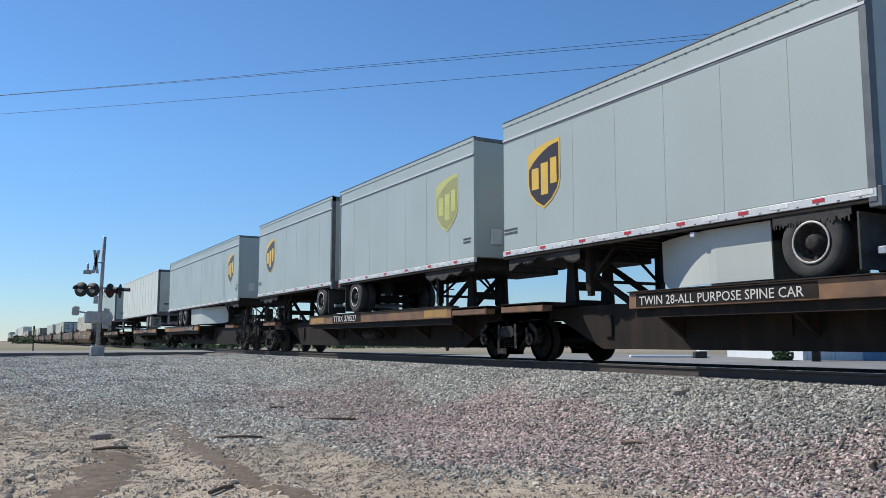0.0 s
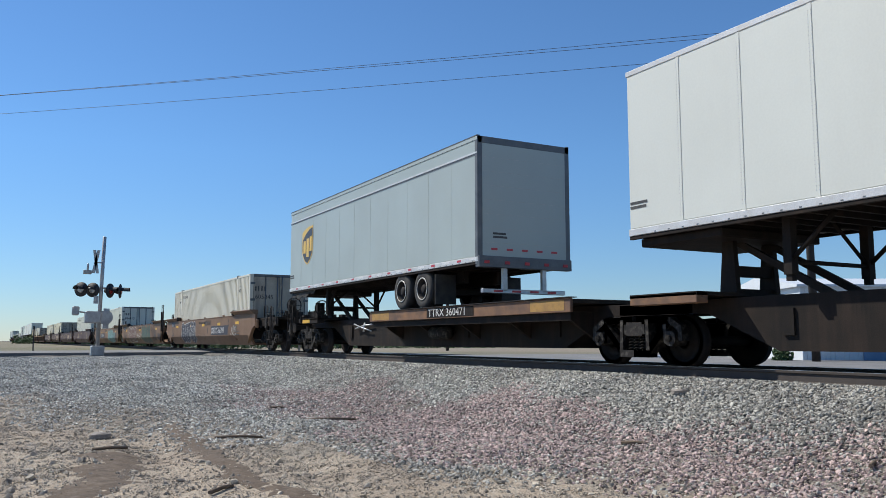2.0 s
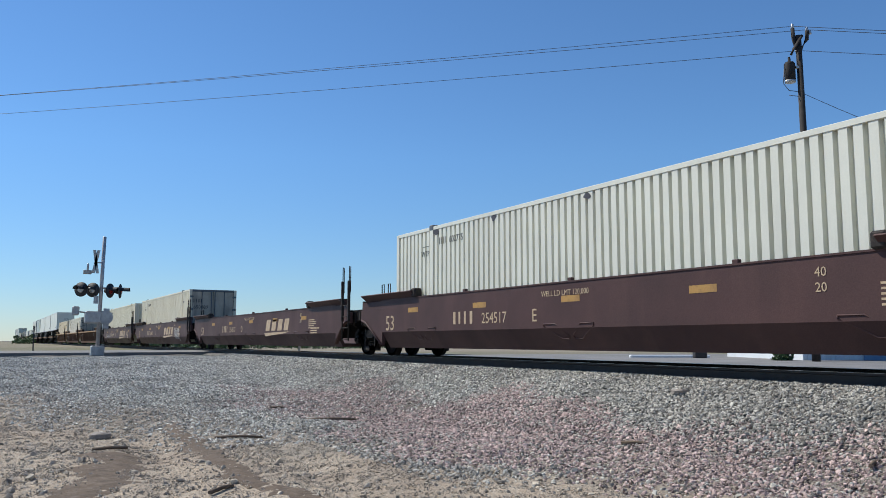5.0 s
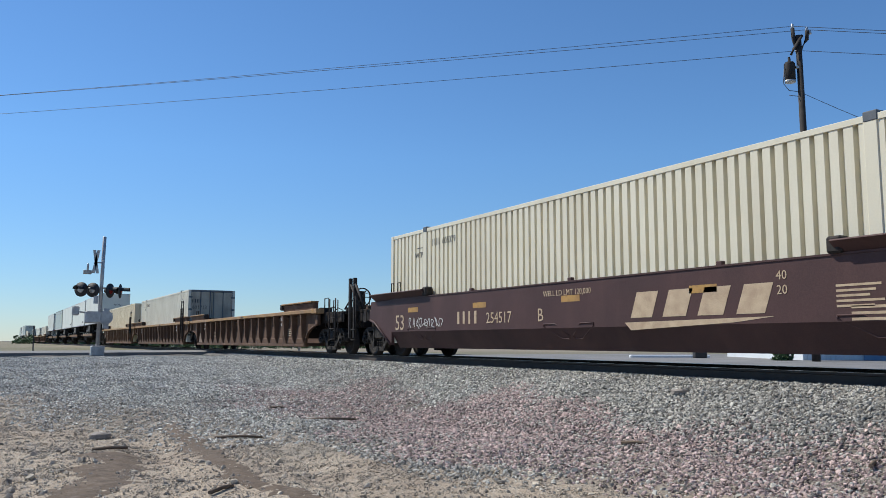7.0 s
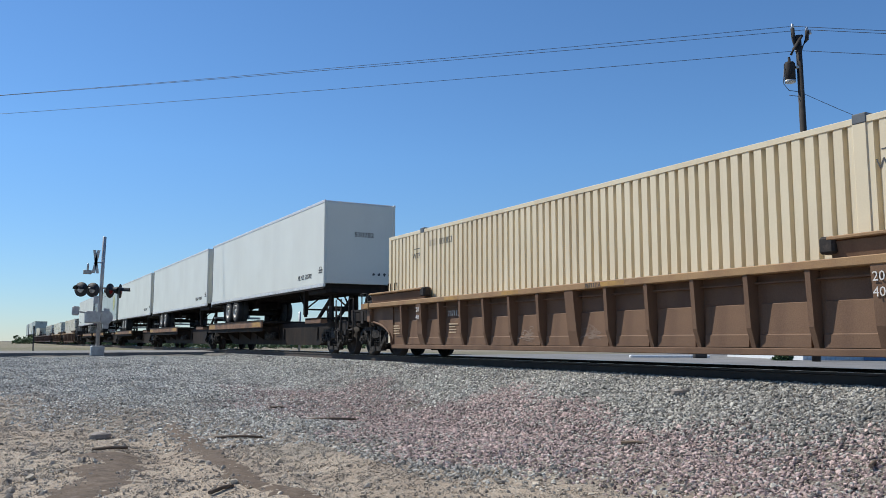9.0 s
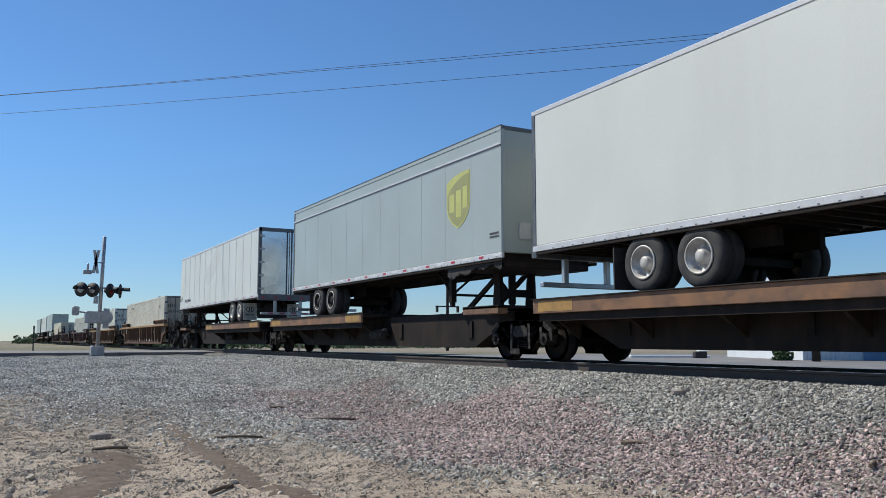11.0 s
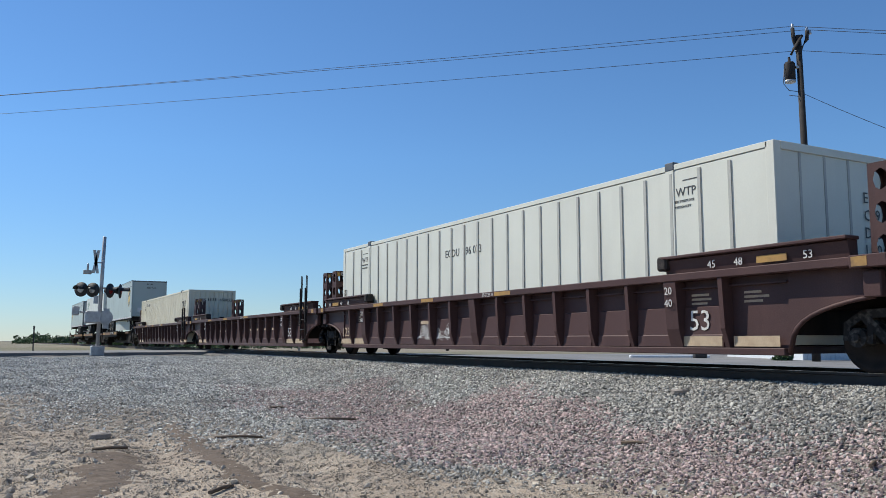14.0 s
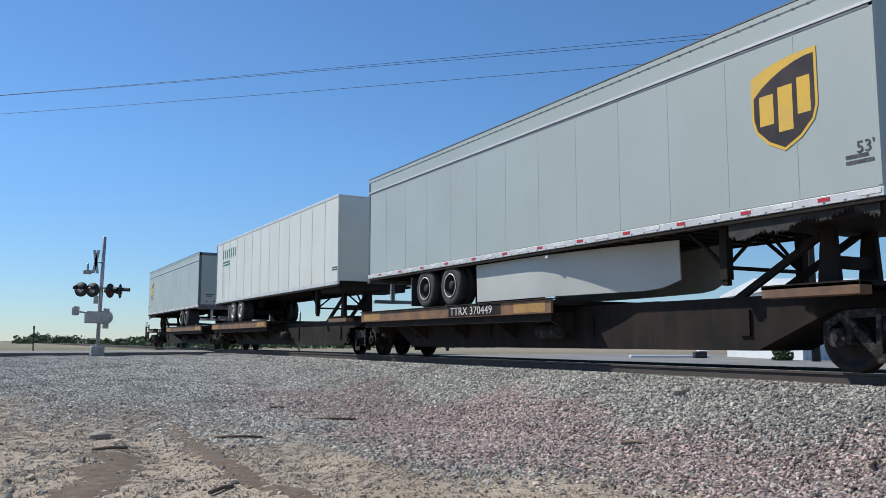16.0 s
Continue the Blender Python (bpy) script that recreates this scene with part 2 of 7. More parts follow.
def rod(bm, points, radius, sides=6):
    """A bent bar through the points."""
    pts = [Vector(p) for p in points]
    rings = []
    for i, p in enumerate(pts):
        d = (pts[min(i + 1, len(pts) - 1)] - pts[max(i - 1, 0)]).normalized()
        up = Vector((0, 0, 1)) if abs(d.z) < 0.9 else Vector((1, 0, 0))
        a = d.cross(up).normalized()
        b = d.cross(a)
        rings.append([bm.verts.new(p + radius * (math.cos(2 * math.pi * k / sides) * a + math.sin(2 * math.pi * k / sides) * b))
                      for k in range(sides)])
    for r0, r1 in zip(rings, rings[1:]):
        for k in range(sides):
            f = bm.faces.new((r0[k], r0[(k + 1) % sides], r1[(k + 1) % sides], r1[k]))
            f.smooth = True
    bm.faces.new(rings[0][::-1])
    bm.faces.new(rings[-1])
    return bm


def lathe(bm, profile, centre, axis="x", sides=24, caps=True):
    """Revolves (along, radius) points about an axis through the centre."""
    c = Vector(centre)
    rings = []
    for a, r in profile:
        ring = []
        for k in range(sides):
            q = 2 * math.pi * k / sides
            u, v = r * math.cos(q), r * math.sin(q)
            ring.append(bm.verts.new(c + Vector({"x": (a, u, v), "y": (u, a, v), "z": (u, v, a)}[axis])))
        rings.append(ring)
    for r0, r1 in zip(rings, rings[1:]):
        for k in range(sides):
            bm.faces.new((r0[k], r0[(k + 1) % sides], r1[(k + 1) % sides], r1[k])).smooth = True
    if caps:
        bm.faces.new(rings[0][::-1])
        bm.faces.new(rings[-1])
    return bm


SIDE = Matrix(((0, 0, -1, 0), (-1, 0, 0, 0), (0, 1, 0, 0), (0, 0, 0, 1)))  # plane seen from -x: right is -y, up is z
END = Matrix(((1, 0, 0, 0), (0, 0, -1, 0), (0, 1, 0, 0), (0, 0, 0, 1)))  # plane seen from -y: right is +x, up is z


def words(text, size, where, plane, material, parent, name="letter", width=1.0):
    """Painted letters, each a part, lower left corner at where; small print stays joined."""
    cu = bpy.data.curves.new(name, "FONT")
    cu.body, cu.size, cu.extrude, cu.resolution_u = text, size, 0.002, 2
    tmp = new("text", cu)
    me = bpy.data.meshes.new_from_object(tmp)
    bpy.data.objects.remove(tmp)
    place = Matrix.Translation(where) @ plane @ Matrix.Diagonal((width, 1, 1, 1))
    if size < 0.16:
        me.materials.clear()
        me.materials.append(material)
        return tagged(part("small_lettering", me, None, parent, "", place), kind="stuff")
    bm = bmesh.new()
    bm.from_mesh(me)
    bpy.data.meshes.remove(me)
    bm.verts.index_update()
    todo, glyphs = set(bm.verts), []
    for first in bm.verts:
        if first not in todo:
            continue
        todo.discard(first)
        stack, found = [first], []
        while stack:
            v = stack.pop()
            found.append(v)
            for e in v.link_edges:
                o = e.other_vert(v)
                if o in todo:
                    todo.discard(o)
                    stack.append(o)
        glyphs.append(found)
    last = None
    for found in glyphs:
        index = {v: i for i, v in enumerate(found)}
        faces = {f for v in found for f in v.link_faces}
        gm = bpy.data.meshes.new(name)
        gm.from_pydata([v.co[:] for v in found], [], sorted(tuple(index[v] for v in f.verts) for f in faces))
        gm.materials.append(material)
        last = part(name, gm, None, parent, "", place)
    bm.free()
    return last


def flats(name, shapes, where, plane, material, parent, label="", lift=0.0):
    """Painted flat shapes: polygons of (right, up) points on a plane at where."""
    bm = bmesh.new()
    for s in shapes:
        bm.faces.new([bm.verts.new((p[0], p[1], lift)) for p in s])
    me = bpy.data.meshes.new(name)
    bmesh.ops.recalc_face_normals(bm, faces=bm.faces)
    bm.to_mesh(me)
    bm.free()
    me.materials.append(material)
    return part(name, me, None, parent, label, Matrix.Translation(where) @ plane)


def rect(x0, y0, x1, y1, lean=0.0):
    return [(x0, y0), (x1, y0), (x1 + lean, y1), (x0 + lean, y1)]


def bars(rows, length, height, gap, seed=0):
    """Plain bars in the place of small print."""
    rng = random.Random(seed)
    return [rect(0, -i * (height + gap), length * rng.uniform(0.6, 1), -i * (height + gap) + height) for i in range(rows)]


def glyph_bars(count, w, h, gap, lean=0.0, seed=0):
    rng = random.Random(seed)
    return [rect(i * (w + gap), 0, i * (w + gap) + w * rng.uniform(0.4, 0.6), h, lean) for i in range(count)]


def ribbon(points, width):
    """Quads along a painted line."""
    out = []
    for (x0, y0), (x1, y1) in zip(points, points[1:]):
        d = math.hypot(x1 - x0, y1 - y0) or 1
        nx, ny = -(y1 - y0) / d * width / 2, (x1 - x0) / d * width / 2
        out.append([(x0 + nx, y0 + ny), (x0 - nx, y0 - ny), (x1 - nx, y1 - ny), (x1 + nx, y1 + ny)])
    return out


def blob(cx, cy, rx, ry, seed):
    rng = random.Random(seed)
    ph = [rng.uniform(0, 6.3) for _ in range(3)]
    return [(cx + rx * (1 + 0.2 * math.sin(3 * a + ph[0])) * math.cos(a), cy + ry * (1 + 0.22 * math.sin(2 * a + ph[1])) * math.sin(a))
            for a in (2 * math.pi * k / 20 for k in range(20))]


MOVING = []  # things that ride on the train, with their place along it


def riding(name, along, label, category, group=""):
    ob = tagged(new(name), label, category, group)
    ob.matrix_basis = pose(TRACK_X, along, 0)
    MOVING.append((ob, along))
    return ob

# ---- the ground ----


def smooth(a, b, x):
    t = np.clip((x - a) / (b - a), 0, 1)
    return t * t * (3 - 2 * t)


def ground_height(x, y):
    """Height of the land: low dirt lot, ramp up to the crossing, ballast bank under the track."""
    lot = -0.97 + 0.70 * smooth(11, 36, y) + 0.02 * np.sin(x * 1.3 + y * 0.7) + 0.015 * np.sin(x * 2.9 - y * 1.9)
    bank = -0.178 - 0.30 * np.clip(9.65 - x, 0, 12)
    far = -0.21 - 0.22 * np.clip(x - 12.1, 0, 1.4)
    h = np.where(x < 10.9, np.maximum(lot, bank), far)
    ruts = -0.06 * np.exp(-((x - 1.6 - 0.10 * (y - 8)) / 0.28) ** 2) - 0.06 * np.exp(-((x - 3.1 - 0.16 * (y - 8)) / 0.28) ** 2)
    return h + ruts * smooth(4, 6, y) * (1 - smooth(14, 18, y)) * (x < 6)


def axis_steps(marks):
    out = []
    for a, b, n in marks:
        out += list(np.linspace(a, b, n, endpoint=False))
    return np.array(out + [marks[-1][1]])


def ground_material():
    m = bpy.data.materials.new("gravel_and_dirt")
    m.use_nodes = True
    n, l = m.node_tree.nodes, m.node_tree.links
    b = n["Principled BSDF"]
    b.inputs["Roughness"].default_value, b.inputs["Specular IOR Level"].default_value = 0.95, 0.2
    co = n.new("ShaderNodeTexCoord")

    def noise_at(scale, detail=8):
        t = n.new("ShaderNodeTexNoise")
        t.inputs["Scale"].default_value, t.inputs["Detail"].default_value = scale, detail
        l.new(co.outputs["Object"], t.inputs["Vector"])
        return t.outputs["Fac"]

    def mixed(f, lo, hi, a, bb):
        r, x = n.new("ShaderNodeMapRange"), n.new("ShaderNodeMix")
        x.data_type = "RGBA"
        r.inputs["From Min"].default_value, r.inputs["From Max"].default_value = lo, hi
        l.new(f, r.inputs["Value"])
        l.new(r.outputs["Result"], x.inputs["Factor"])
        for s, v in (("A", a), ("B", bb)):
            if isinstance(v, tuple):
                x.inputs[s].default_value = (*v, 1)
            else:
                l.new(v, x.inputs[s])
        return x.outputs["Result"]

    dirt = mixed(noise_at(0.5), 0.4, 0.65, (0.435, 0.357, 0.272), (0.34, 0.275, 0.21))
    dirt = mixed(noise_at(9), 0.5, 0.75, dirt, (0.46, 0.40, 0.32))
    dirt = mixed(noise_at(55, 4), 0.52, 0.72, dirt, (0.135, 0.108, 0.084))
    gravel = mixed(noise_at(0.35), 0.4, 0.62, (0.27, 0.26, 0.23), (0.26, 0.225, 0.195))
    # near-black specks paint the shaded gaps between stones into the colour
    gravel = mixed(noise_at(30), 0.42, 0.6, gravel, (0.06, 0.056, 0.052))
    sep = n.new("ShaderNodeSeparateXYZ")
    l.new(co.outputs["Object"], sep.inputs["Vector"])
    # dirt lot on the near side, gravel towards the track and the crossing
    mx, my = n.new("ShaderNodeMath"), n.new("ShaderNodeMath")
    mx.operation, my.operation = "MULTIPLY_ADD", "ADD"
    l.new(sep.outputs["X"], mx.inputs[0])
    mx.inputs[1].default_value = 2.2
    l.new(sep.outputs["Y"], mx.inputs[2])
    wob = n.new("ShaderNodeMath")
    wob.operation = "MULTIPLY_ADD"
    l.new(noise_at(0.6), wob.inputs[0])
    wob.inputs[1].default_value = 9.0
    l.new(mx.outputs[0], wob.inputs[2])
    near = mixed(wob.outputs[0], 21.0, 28.0, dirt, gravel)
    field = mixed(noise_at(0.02), 0.4, 0.6, (0.27, 0.23, 0.175), (0.17, 0.165, 0.105))
    col = mixed(sep.outputs["Y"], 52, 64, near, field)
    east = mixed(sep.outputs["X"], 24, 30, col, field)
    l.new(east, b.inputs["Base Color"])
    bp = n.new("ShaderNodeBump")
    bp.inputs["Strength"].default_value, bp.inputs["Distance"].default_value = 1.0, 0.05
    l.new(noise_at(24), bp.inputs["Height"])
    l.new(bp.outputs["Normal"], b.inputs["Normal"])
    return m


def build_ground():
    xs = axis_steps([(-3000, -200, 8), (-200, -20, 10), (-20, -2, 18), (-2, 13.6, 156), (13.6, 60, 20), (60, 400, 10), (400, 3000, 8)])
    ys = axis_steps([(-600, -20, 8), (-20, 1, 12), (1, 22, 190), (22, 52, 60), (52, 300, 20), (300, 4500, 14)])
    gx, gy = np.meshgrid(xs, ys)
    gz = ground_height(gx, gy)
    rng = np.random.default_rng(5)
    near = (gx > -2) & (gx < 9.6) & (gy > 1) & (gy < 30)
    gz = gz + near * rng.normal(0, 0.009, gz.shape)
    nx = len(xs)
    verts = np.stack([gx, gy, gz], -1).reshape(-1, 3)
    i = np.arange(len(ys) - 1)[:, None] * nx + np.arange(nx - 1)[None]
    faces = np.stack([i, i + 1, i + nx + 1, i + nx], -1).reshape(-1, 4)
    me = bpy.data.meshes.new("ground")
    me.from_pydata(verts.tolist(), [], faces.tolist())
    me.materials.append(ground_material())
    me.polygons.foreach_set("use_smooth", [True] * len(me.polygons))
    return tagged(new("ground", me), "gravel and dirt lot beside the track, flat fields beyond", "ground", "", "structure")


def rocks(name, points, sizes, material, label, category, seed, coarse=False):
    """Many broken stones in one mesh."""
    rng = np.random.default_rng(seed)
    bm = bmesh.new()
    if coarse:
        v = [bm.verts.new(p) for p in ((1, 0, 0), (-1, 0, 0), (0, 1, 0), (0, -1, 0), (0, 0, 1), (0, 0, -1))]
        for i in (0, 1):
            for j in (2, 3):
                for k in (4, 5):
                    bm.faces.new((v[i], v[j], v[k]))
        bmesh.ops.recalc_face_normals(bm, faces=bm.faces)
        bm.verts.index_update()
    else:
        bmesh.ops.create_icosphere(bm, subdivisions=1, radius=1.0)
    bv = np.array([v.co[:] for v in bm.verts])
    bf = np.array([[v.index for v in f.verts] for f in bm.faces])
    bm.free()
    n = len(points)
    ang = rng.uniform(0, 6.283, (n, 3))
    cz, sz, cx, sx = np.cos(ang[:, 0]), np.sin(ang[:, 0]), np.cos(ang[:, 1]), np.sin(ang[:, 1])
    shape = bv[None] * rng.uniform(0.62, 1.2, (n, len(bv), 1)) * (sizes[:, None] * rng.uniform(0.65, 1.25, (n, 3)))[:, None, :]
    x, y, z = shape[..., 0], shape[..., 1], shape[..., 2] * 0.62
    y, z = y * cx[:, None] - z * sx[:, None], y * sx[:, None] + z * cx[:, None]
    x, y = x * cz[:, None] - y * sz[:, None], x * sz[:, None] + y * cz[:, None]
    v = np.stack([x, y, z], -1) + points[:, None, :]
    f = bf[None] + (np.arange(n) * len(bv))[:, None, None]
    me = bpy.data.meshes.new(name)
    me.from_pydata(v.reshape(-1, 3), [], f.reshape(-1, 3))
    me.materials.append(material)
    return tagged(new(name, me), label, category, "", "stuff")


def scatter(n, x0, x1, y0, y1, keep, size, seed):
    rng = np.random.default_rng(seed)
    x, y = rng.uniform(x0, x1, n), rng.uniform(y0, y1, n)
    k = rng.uniform(0, 1, n) < keep(x, y)
    x, y = x[k], y[k]
    s = rng.uniform(*size, len(x)) * rng.uniform(0.6, 1.1, len(x))
    return np.stack([x, y, ground_height(x, y) + s * 0.25], -1), s


def in_view(x, y):
    """Wedge of land before the camera, with a margin."""
    a = np.degrees(np.arctan2(x, y))
    return ((a > -4) & (a < 61)).astype(float)


def pinkness(x, y):
    """Share of pink quartzite among the stones: a band along the foot of the bank."""
    w = 0.45 * np.sin(y * 0.9 + 1.3 * np.sin(x * 1.1)) + 0.25 * np.sin(y * 2.3)
    return 0.8 * smooth(4.2, 5.4, x + w) * (1 - smooth(7.7, 8.6, x + w)) * (1 - smooth(16, 23, y + 3 * w))


def bare(x, y):
    """Worn wheel paths with few loose stones."""
    a = np.abs(x - np.interp(y, [7.0, 8.0, 9.9, 12.2, 14.1], [2.5, 2.35, 2.4, 2.55, 2.6])) < 0.24
    b = (np.abs(x - np.interp(y, [7.6, 9.3, 10.3, 11.1], [0.75, 1.1, 1.35, 1.4])) < 0.42) & (y < 11.3)
    c = (np.abs(x - np.interp(y, [8.5, 10.5, 13.5], [1.95, 2.08, 2.2])) < 0.16) & (y > 8.6) & (y < 13.4)
    return 1 - 0.45 * (a | b | c) * ((x < 3.2) & (y < 14.4))


def build_stones():
    gravelly = lambda x, y: in_view(x, y) * smooth(15, 26, 2.2 * x + y + 2.5 * np.sin(x * 1.7) * np.sin(y * 0.9))
    for n, x0, y0, y1, size, seed, plain, coarse in ((84000, 4.0, 2.5, 14, (0.018, 0.037), 11, M_STONE, False), (165000, -1.0, 11, 38, (0.017, 0.038), 12, M_GRAVEL, True)):
        p, s = scatter(n, x0, 9.95, y0, y1, gravelly, size, seed)
        pink = np.random.default_rng(seed + 50).uniform(0, 1, len(s)) < pinkness(p[:, 0], p[:, 1])
        rocks("gravel_stones" if coarse else "ballast_stones", p[~pink], s[~pink], plain, "loose grey crushed stones along the track", "ballast", seed, coarse)
        rocks("pink_stones", p[pink], s[pink], M_PINK, "loose pink crushed stones at the foot of the bank", "ballast", seed + 1, coarse)
    dirt = lambda x, y: in_view(x, y) * bare(x, y) * (1 - 0.8 * smooth(20, 30, 2.2 * x + y)) * (0.6 + 0.4 * (np.sin(x * 2.1 + y) * np.sin(y * 1.3 - x) > -0.1))
    p, s = scatter(150000, -1, 7.5, 5, 19, dirt, (0.006, 0.021), 13)
    rocks("pebbles", p, s, M_PEBBLE, "small tan pebbles strewn over the dirt", "pebbles", 3, True)
    p, s = scatter(1500, -1, 7, 6, 18, dirt, (0.022, 0.05), 14)
    rocks("dirt_clods", p, s, M_PEBBLE, "brown clods and larger stones on the dirt", "stones", 4)


# ---- track, crossing, road ----
RAIL = [(-0.07, -0.18), (0.07, -0.18), (0.07, -0.168), (0.012, -0.15), (0.010, -0.045), (0.034, -0.035), (0.036, -0.004),
        (0.030, 0.0), (-0.030, 0.0), (-0.036, -0.004), (-0.034, -0.035), (-0.010, -0.045), (-0.012, -0.15), (-0.07, -0.168)]


def build_track():
    track = tagged(new("railway_track"), "single railway track on grey ballast, rusty rails with polished heads", "railway track", "", "structure")
    track.matrix_basis = pose(TRACK_X, 0, 0)
    for side in (-0.755, 0.755):
        bm = extrude(bmesh.new(), [(x + side, z) for x, z in RAIL], "y", -60, 900)
        rail = part("rail", bm, M_RUST, track)
        head = [(side - 0.031, 0.0015), (side + 0.031, 0.0015), (side + 0.031, -0.003), (side - 0.031, -0.003)]
        part("rail_head", extrude(bmesh.new(), head, "y", -60, 900), M_HEAD, rail, "polished running surface")
    tie = None
    for i in range(150):
        y = -4 + i * 0.52
        if tie is None:
            tie = part("tie", soften(boxes((-1.3, 1.3, -0.115, 0.115, -0.36, -0.185)), 0.012), M_TIE, track, "", pose(0, y, 0))
        else:
            part("tie", tie.data, None, track, "", pose(0, y, 0))
    clip = soften(boxes((-0.13, 0.13, -0.09, 0.09, -0.186, -0.172)), 0.004)
    cd = None
    for i in range(60):
        for side in (-0.755, 0.755):
            cd = part("tie_plate", cd.data if cd else clip, M_RUST, track, "", pose(side, -4 + i * 0.52, 0))
    # trackside ballast between the rails and the sleepers
    p, s = scatter(9000, 10.2, 11.5, 4, 34, lambda x, y: np.ones_like(x), (0.025, 0.045), 21)
    p[:, 2] = -0.19
    rocks("track_ballast", p, s, M_STONE, "ballast between the rails", "ballast", 7)


def build_roads():
    road = bmesh.new()
    extrude(road, [(42.0, -0.30), (42.0, -0.13), (42.6, -0.10), (45.3, -0.06), (48.0, -0.10), (48.6, -0.13), (48.6, -0.30)], "x", -60, 10.02)
    part("crossing_road", road, M_ASPHALT, None)
    ob = tagged(bpy.data.objects["crossing_road"], "sun-bleached asphalt road over the level crossing", "road", "", "structure")
    panel = None
    for k, (a, b) in enumerate(((10.19, 11.53),)):
        bm = soften(boxes((a, b, 42.3, 48.3, -0.18, -0.02)), 0.01)
        panel = tagged(part("crossing_panel", bm, M_ASPHALT, None), "concrete panel between the rails at the crossing", "crossing panel", "", "structure")
    far = bmesh.new()
    extrude(far, [(11.70, -0.30), (11.70, -0.06), (14.5, -0.12), (26.0, -0.40), (26.0, -0.9)], "y", 42.0, 48.6)
    tagged(part("crossing_road_east", far, M_ASPHALT, None), "sun-bleached asphalt road beyond the track", "road", "", "structure")
    lane = bmesh.new()
    extrude(lane, [(15.4, -0.9), (15.4, -0.46), (16.4, -0.42), (26, -0.38), (41, -0.42), (42, -0.46), (42, -0.9)], "y", -80, 41.9)
    tagged(part("parallel_road", lane, M_ASPHALT, None), "wide pale asphalt road and yard along the track", "road", "", "structure")
    line = boxes((16.0, 16.14, -80, 41.0, -0.42, -0.40))
    tagged(part("edge_line", line, M_TAPE, None), "worn white edge line on the road", "road marking", "", "structure")
    bm = soften(boxes((-2.0, 2.0, -0.15, 0.15, -0.45, -0.27)), 0.03)
    tagged(part("kerb", bm, M_SHED, None, "", pose(29.6, 30.5, 0, 0, 0, -27)), "white concrete kerb in the yard beyond the track", "kerb", "", "structure")
    box_ob = tagged(new("equipment_box"), "small dark equipment box with a pale lid in the yard", "box")
    box_ob.matrix_basis = pose(29.9, 28.8, -0.40, 0, 0, -27)
    part("body", soften(boxes((-0.3, 0.3, -0.2, 0.2, 0, 0.32)), 0.04), M_MATTE, box_ob)
    part("lid", soften(boxes((-0.1, 0.34, -0.22, 0.22, 0.324, 0.38)), 0.02), M_SHED, box_ob)


def tyre_tracks():
    for pts, w in ((((0.62, 7.4), (0.8, 8.3), (1.12, 9.3), (1.36, 10.3), (1.42, 11.1)), 0.80),
                   (((2.6, 6.8), (2.36, 8.0), (2.42, 9.9), (2.56, 12.2), (2.6, 14.1)), 0.42)):
        rng = random.Random(int(w * 100))
        bm = bmesh.new()
        rows = []
        for (x0, y0), (x1, y1) in zip(pts, pts[1:]):
            for k in range(14):
                t = k / 14
                cy = y0 + (y1 - y0) * t
                cx = x0 + (x1 - x0) * t + 0.05 * math.sin(4.1 * cy + 20 * w)
                hw = w / 2 * (1 + 0.18 * math.sin(5.3 * cy) + 0.12 * math.sin(11 * cy + 1) + rng.uniform(-0.06, 0.06)) * min(1, 0.3 + 2.5 * min(cy - pts[0][1], pts[-1][1] - cy + 0.05))
                row = []
                for q in range(9):
                    x = cx - hw + 2 * hw * q / 8
                    z = float(ground_height(np.array(x), np.array(cy))) + 0.034 * (1 - abs(q - 4) / 4) ** 0.4 - 0.014 + rng.uniform(-0.008, 0.008)
                    row.append(bm.verts.new((x, cy, z)))
                rows.append(row)
        for a, b in zip(rows, rows[1:]):
            for q in range(8):
                bm.faces.new((a[q], a[q + 1], b[q + 1], b[q])).smooth = True
        tagged(part("tyre_track", bm, M_SOIL, None), "dark tyre track pressed into the dirt", "tyre track", "", "structure")


build_ground()
tyre_tracks()
build_track()
build_roads()

# ---- running gear shared by all cars ----
SHARED = {}


def shared(key, make, material):
    """A mesh made once for many alike parts."""
    if key not in SHARED:
        bm = make()
        bmesh.ops.recalc_face_normals(bm, faces=bm.faces)
        me = bpy.data.meshes.new(key)
        bm.to_mesh(me)
        bm.free()
        me.materials.append(material)
        SHARED[key] = me
    return SHARED[key]


def make_wheelset():
    bm = bmesh.new()
    rod(bm, [(-1.05, 0, 0), (1.05, 0, 0)], 0.085, 10)
    for s in (-1, 1):
        prof = [(0.68, 0.14), (0.70, 0.30), (0.675, 0.34), (0.66, 0.445), (0.69, 0.448), (0.705, 0.424), (0.82, 0.418), (0.82, 0.345), (0.76, 0.30), (0.77, 0.16), (0.83, 0.13), (0.83, 0.05)]
        lathe(bm, [(s * a, r) for a, r in prof], (0, 0, 0), "x", 32)
    return bm


